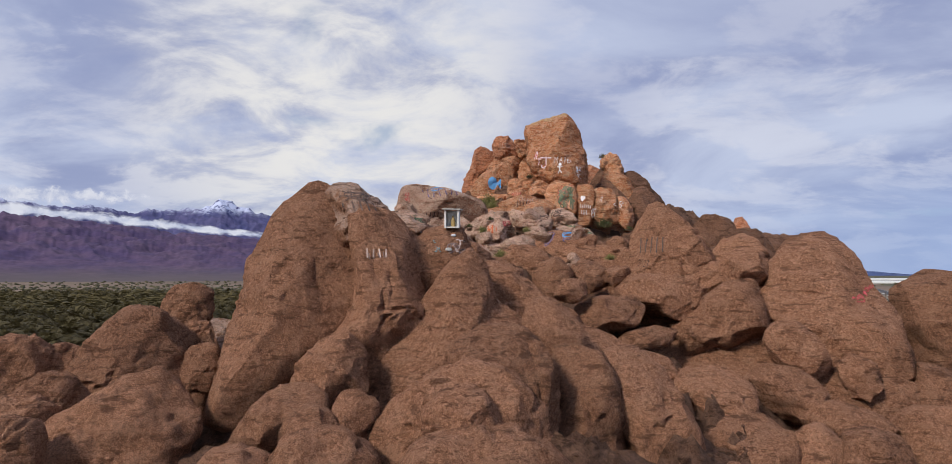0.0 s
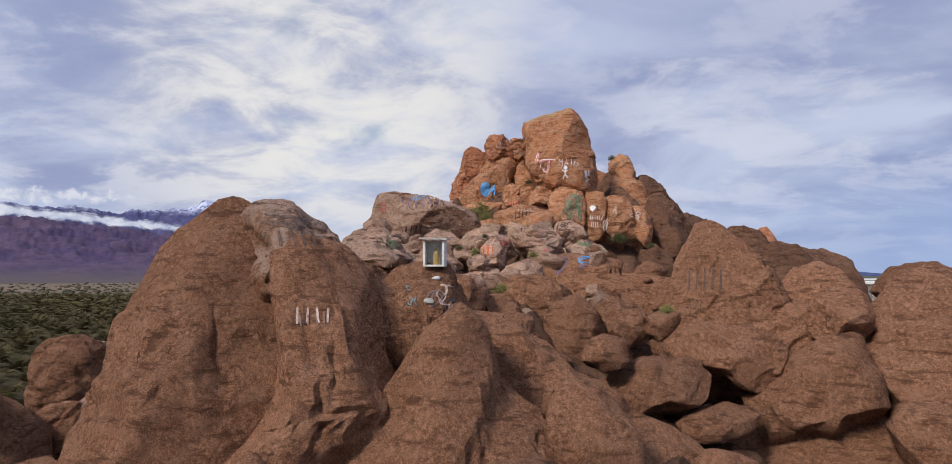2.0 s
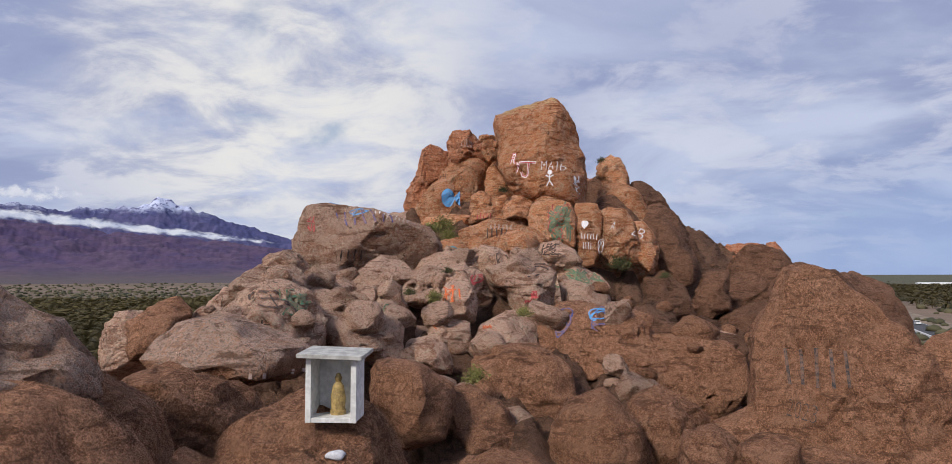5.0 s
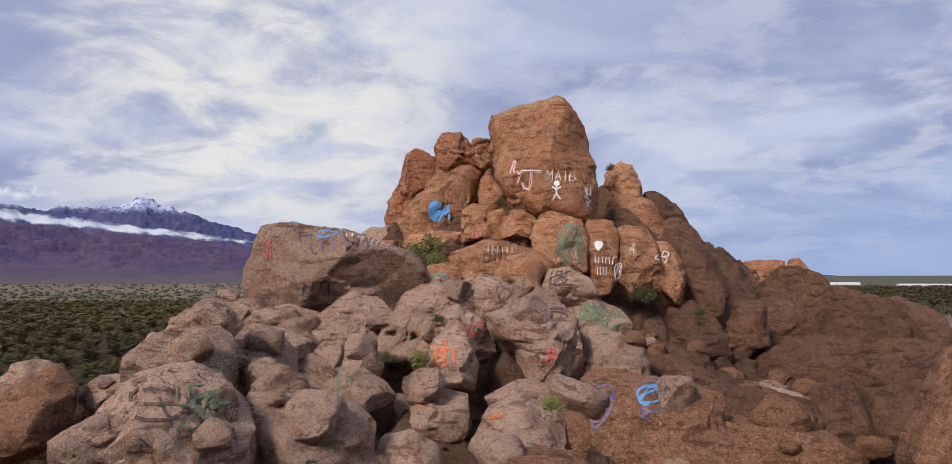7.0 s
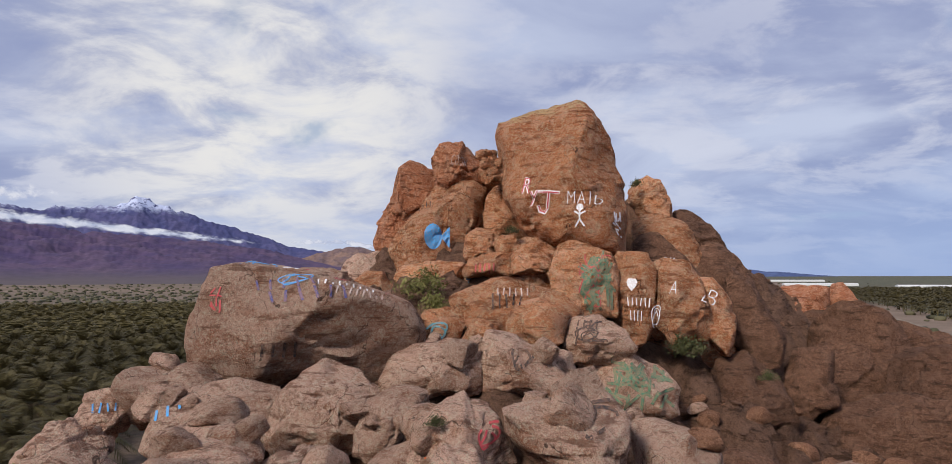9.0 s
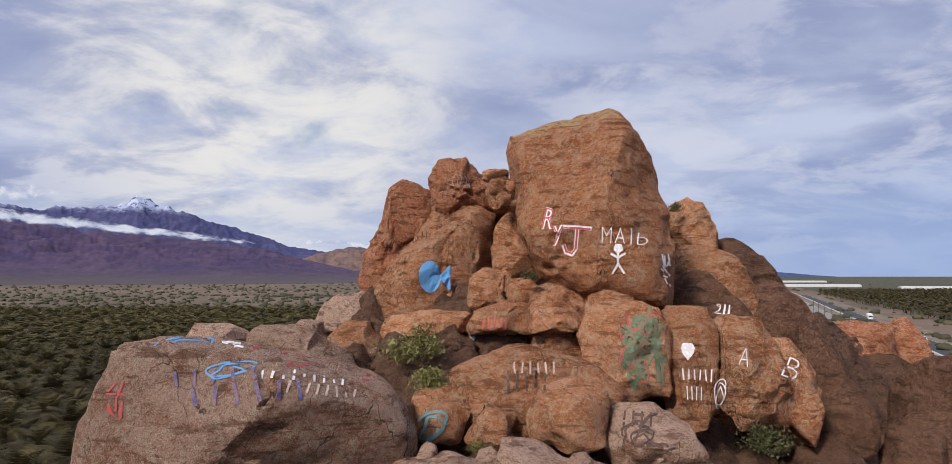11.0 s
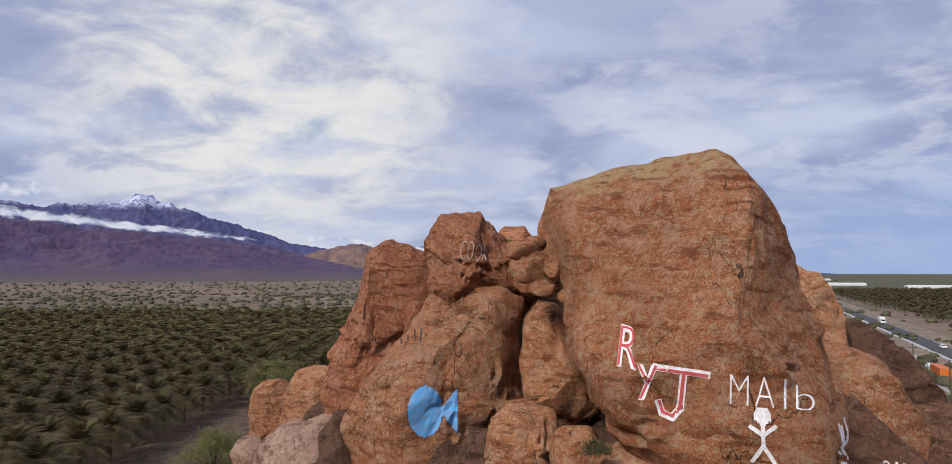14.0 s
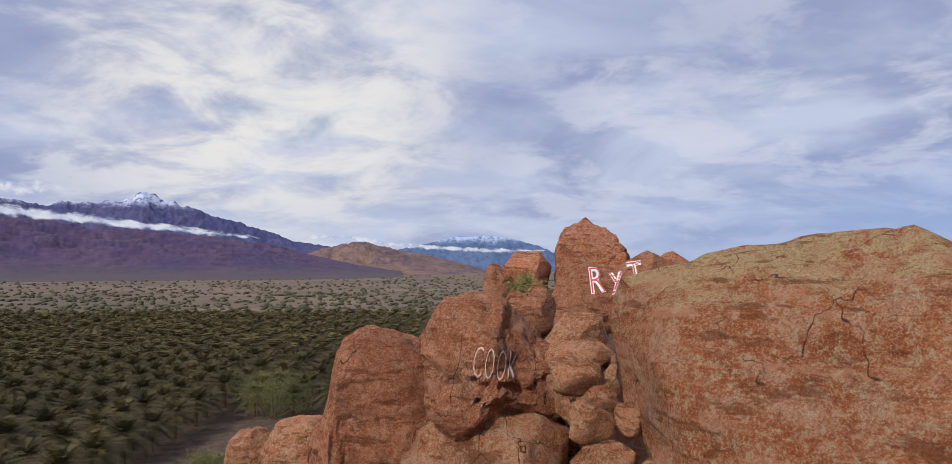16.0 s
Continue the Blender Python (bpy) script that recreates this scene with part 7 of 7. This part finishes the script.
paint("text", 9.76, 52.19, 23.88, 27.7, -4.1, 0.53, 0.36, WHITE_PAINT, text='211', roll=-5)
paint("heart", 7.54, 49.57, 22.92, 25.0, -8.3, 0.48, 0.64, WHITE_PAINT, roll=0)
paint("bars", 7.78, 49.58, 22.39, 25.8, -10.1, 0.88, 0.38, WHITE_PAINT, n=6, roll=0)
paint("bars", 7.70, 49.59, 21.94, 25.5, -11.7, 0.48, 0.42, WHITE_PAINT, n=4, roll=0)
paint("loop", 8.15, 49.21, 21.98, 27.6, -11.6, 0.32, 0.89, WHITE_PAINT, roll=0)
paint("patch", 6.36, 49.52, 23.10, 21.2, -8.0, 1.28, 2.03, GREEN_PAINT, n=46, roll=0)
paint("scrawl", 6.35, 49.52, 23.10, 21.1, -8.0, 1.10, 1.88, RED_PAINT, roll=0)
paint("bars", -3.47, 21.52, 19.00, -22.0, -0.5, 1.29, 0.41, BLACK_PAINT, n=5, roll=0)
paint("patch", -3.66, 22.02, 19.34, -22.0, 1.6, 1.18, 0.46, BLACK_PAINT, n=26, roll=0)
paint("bars", 7.60, 29.56, 18.10, 25.5, -3.1, 1.37, 1.07, BLACK_PAINT, n=5, roll=0)
paint("text", 7.16, 29.35, 17.32, 24.5, -5.7, 0.57, 0.36, BLACK_PAINT, text='2023', roll=-12)
paint("bars", -1.77, 17.73, 18.13, -20.2, -11.3, 0.65, 0.26, GREY_PAINT, n=4, roll=4)
paint("scrawl", -2.28, 31.49, 19.70, -16.3, -10.6, 0.86, 0.82, GREEN_PAINT, roll=0)
paint("patch", -2.29, 31.49, 19.75, -16.4, -10.2, 0.52, 0.52, GREEN_PAINT, n=20, roll=0)
paint("scrawl", -2.52, 31.50, 19.72, -17.8, -10.4, 1.59, 1.03, BLACK_PAINT, roll=0)
paint("scrawl", 0.91, 37.81, 19.60, 3.0, -6.7, 0.82, 0.55, ORANGE_PAINT, roll=0)
paint("bars", 0.91, 37.81, 19.58, 3.0, -6.8, 0.67, 0.45, ORANGE_PAINT, n=3, roll=0)
paint("patch", 0.33, 36.83, 18.81, 0.8, -10.4, 0.28, 0.48, ORANGE_PAINT, n=9, roll=0)
paint("patch", 1.64, 34.65, 18.89, 7.5, -11.8, 0.30, 0.14, ORANGE_PAINT, n=9, roll=0)
paint("loop", 3.43, 34.49, 19.02, 16.3, -11.0, 0.54, 1.02, DARKBLUE_PAINT, roll=0)
paint("scrawl", 4.61, 34.73, 18.96, 21.2, -10.8, 1.29, 1.07, DARKBLUE_PAINT, roll=0)
paint("loop", 4.45, 34.72, 19.18, 20.5, -9.8, 0.67, 0.47, BLUE_PAINT, roll=0)
paint("loop", 1.72, 39.11, 20.01, 5.7, -4.6, 0.49, 0.45, RED_PAINT, roll=0)
paint("scrawl", 3.46, 38.75, 19.40, 12.1, -6.9, 0.48, 0.40, RED_PAINT, roll=0)
paint("patch", 4.02, 38.76, 19.45, 14.0, -6.6, 0.40, 0.48, ORANGE_PAINT, n=10, roll=0)
paint("loop", 3.61, 39.04, 20.28, 12.4, -3.6, 0.98, 0.65, BLACK_PAINT, roll=0)
paint("loop", 3.24, 44.42, 20.82, 8.3, -1.3, 0.74, 0.85, BLACK_PAINT, roll=0)
paint("patch", 6.97, 46.47, 19.72, 16.4, -3.7, 1.99, 1.52, GREEN_PAINT, n=40, roll=0)
paint("scrawl", 5.65, 46.74, 21.18, 13.2, -0.3, 0.95, 0.66, BLACK_PAINT, roll=0)
paint("scrawl", -3.90, 31.98, 19.30, -24.8, -11.7, 0.48, 0.74, DARKBLUE_PAINT, roll=0)
paint("scrawl", -1.03, 36.63, 19.05, -5.0, -9.5, 0.61, 0.74, GREEN_PAINT, roll=0)
paint("patch", 7.64, 50.96, 24.83, 22.1, 0.3, 0.38, 0.92, WHITE_PAINT, n=14)
paint("bars", 3.29, 47.26, 22.86, 10.9, -7.8, 1.19, 0.33, FADED_PAINT, n=6)
paint("loop", 1.16, 47.56, 21.61, 1.9, -12.8, 0.76, 0.85, TEAL_PAINT)
paint("bars", 5.43, 47.17, 21.80, 19.5, -11.7, 0.80, 0.40, BLACK_PAINT, n=4)
paint("loop", 5.51, 47.19, 21.40, 19.8, -13.2, 0.53, 0.41, BLACK_PAINT)
paint("bars", 3.00, 51.22, 23.46, 7.5, -4.2, 0.88, 0.51, RED_PAINT, n=5)
paint("loop", -0.66, 21.85, 18.04, -5.1, -10.8, 0.44, 0.49, GREY_PAINT)
paint("loop", -0.36, 21.85, 17.89, -2.6, -11.9, 0.35, 0.58, GREY_PAINT)
paint("scrawl", -0.48, 22.04, 18.11, -3.5, -10.0, 0.44, 0.53, FADED_PAINT)
paint("scrawl", -1.10, 22.06, 18.09, -8.4, -10.1, 0.23, 0.54, TEAL_PAINT)
paint("bars", -2.90, 19.84, 17.35, -11.5, -1.6, 0.84, 0.39, FADED_PAINT, n=4)
paint("scrawl", 13.39, 22.71, 15.92, 30.5, -1.3, 0.74, 0.69, RED_PAINT)
paint("bars", -1.72, 25.23, 18.59, -9.2, -4.3, 0.97, 0.28, FADED_PAINT, n=5)
paint("bars", 1.18, 25.06, 17.23, 6.8, -11.8, 0.83, 0.28, BLACK_PAINT, n=6)
paint("bars", -2.76, 44.64, 21.12, -9.8, -4.5, 1.16, 0.45, BLACK_PAINT, n=4)
paint("bars", -5.32, 44.52, 19.98, -17.8, -7.9, 0.96, 0.85, BLUE_PAINT, n=4, rows=2)
paint("bars", -6.52, 44.18, 19.93, -21.7, -8.0, 0.69, 0.27, BLUE_PAINT, n=4)
paint("text", 12.39, 82.90, 29.65, 17.5, -0.6, 3.17, 1.44, RED_PAINT, text='RyT', roll=8, halo=WHITE_PAINT)
paint("bars", 1.13, 56.82, 26.59, -0.1, -7.8, 0.66, 0.43, BLACK_PAINT, n=4)
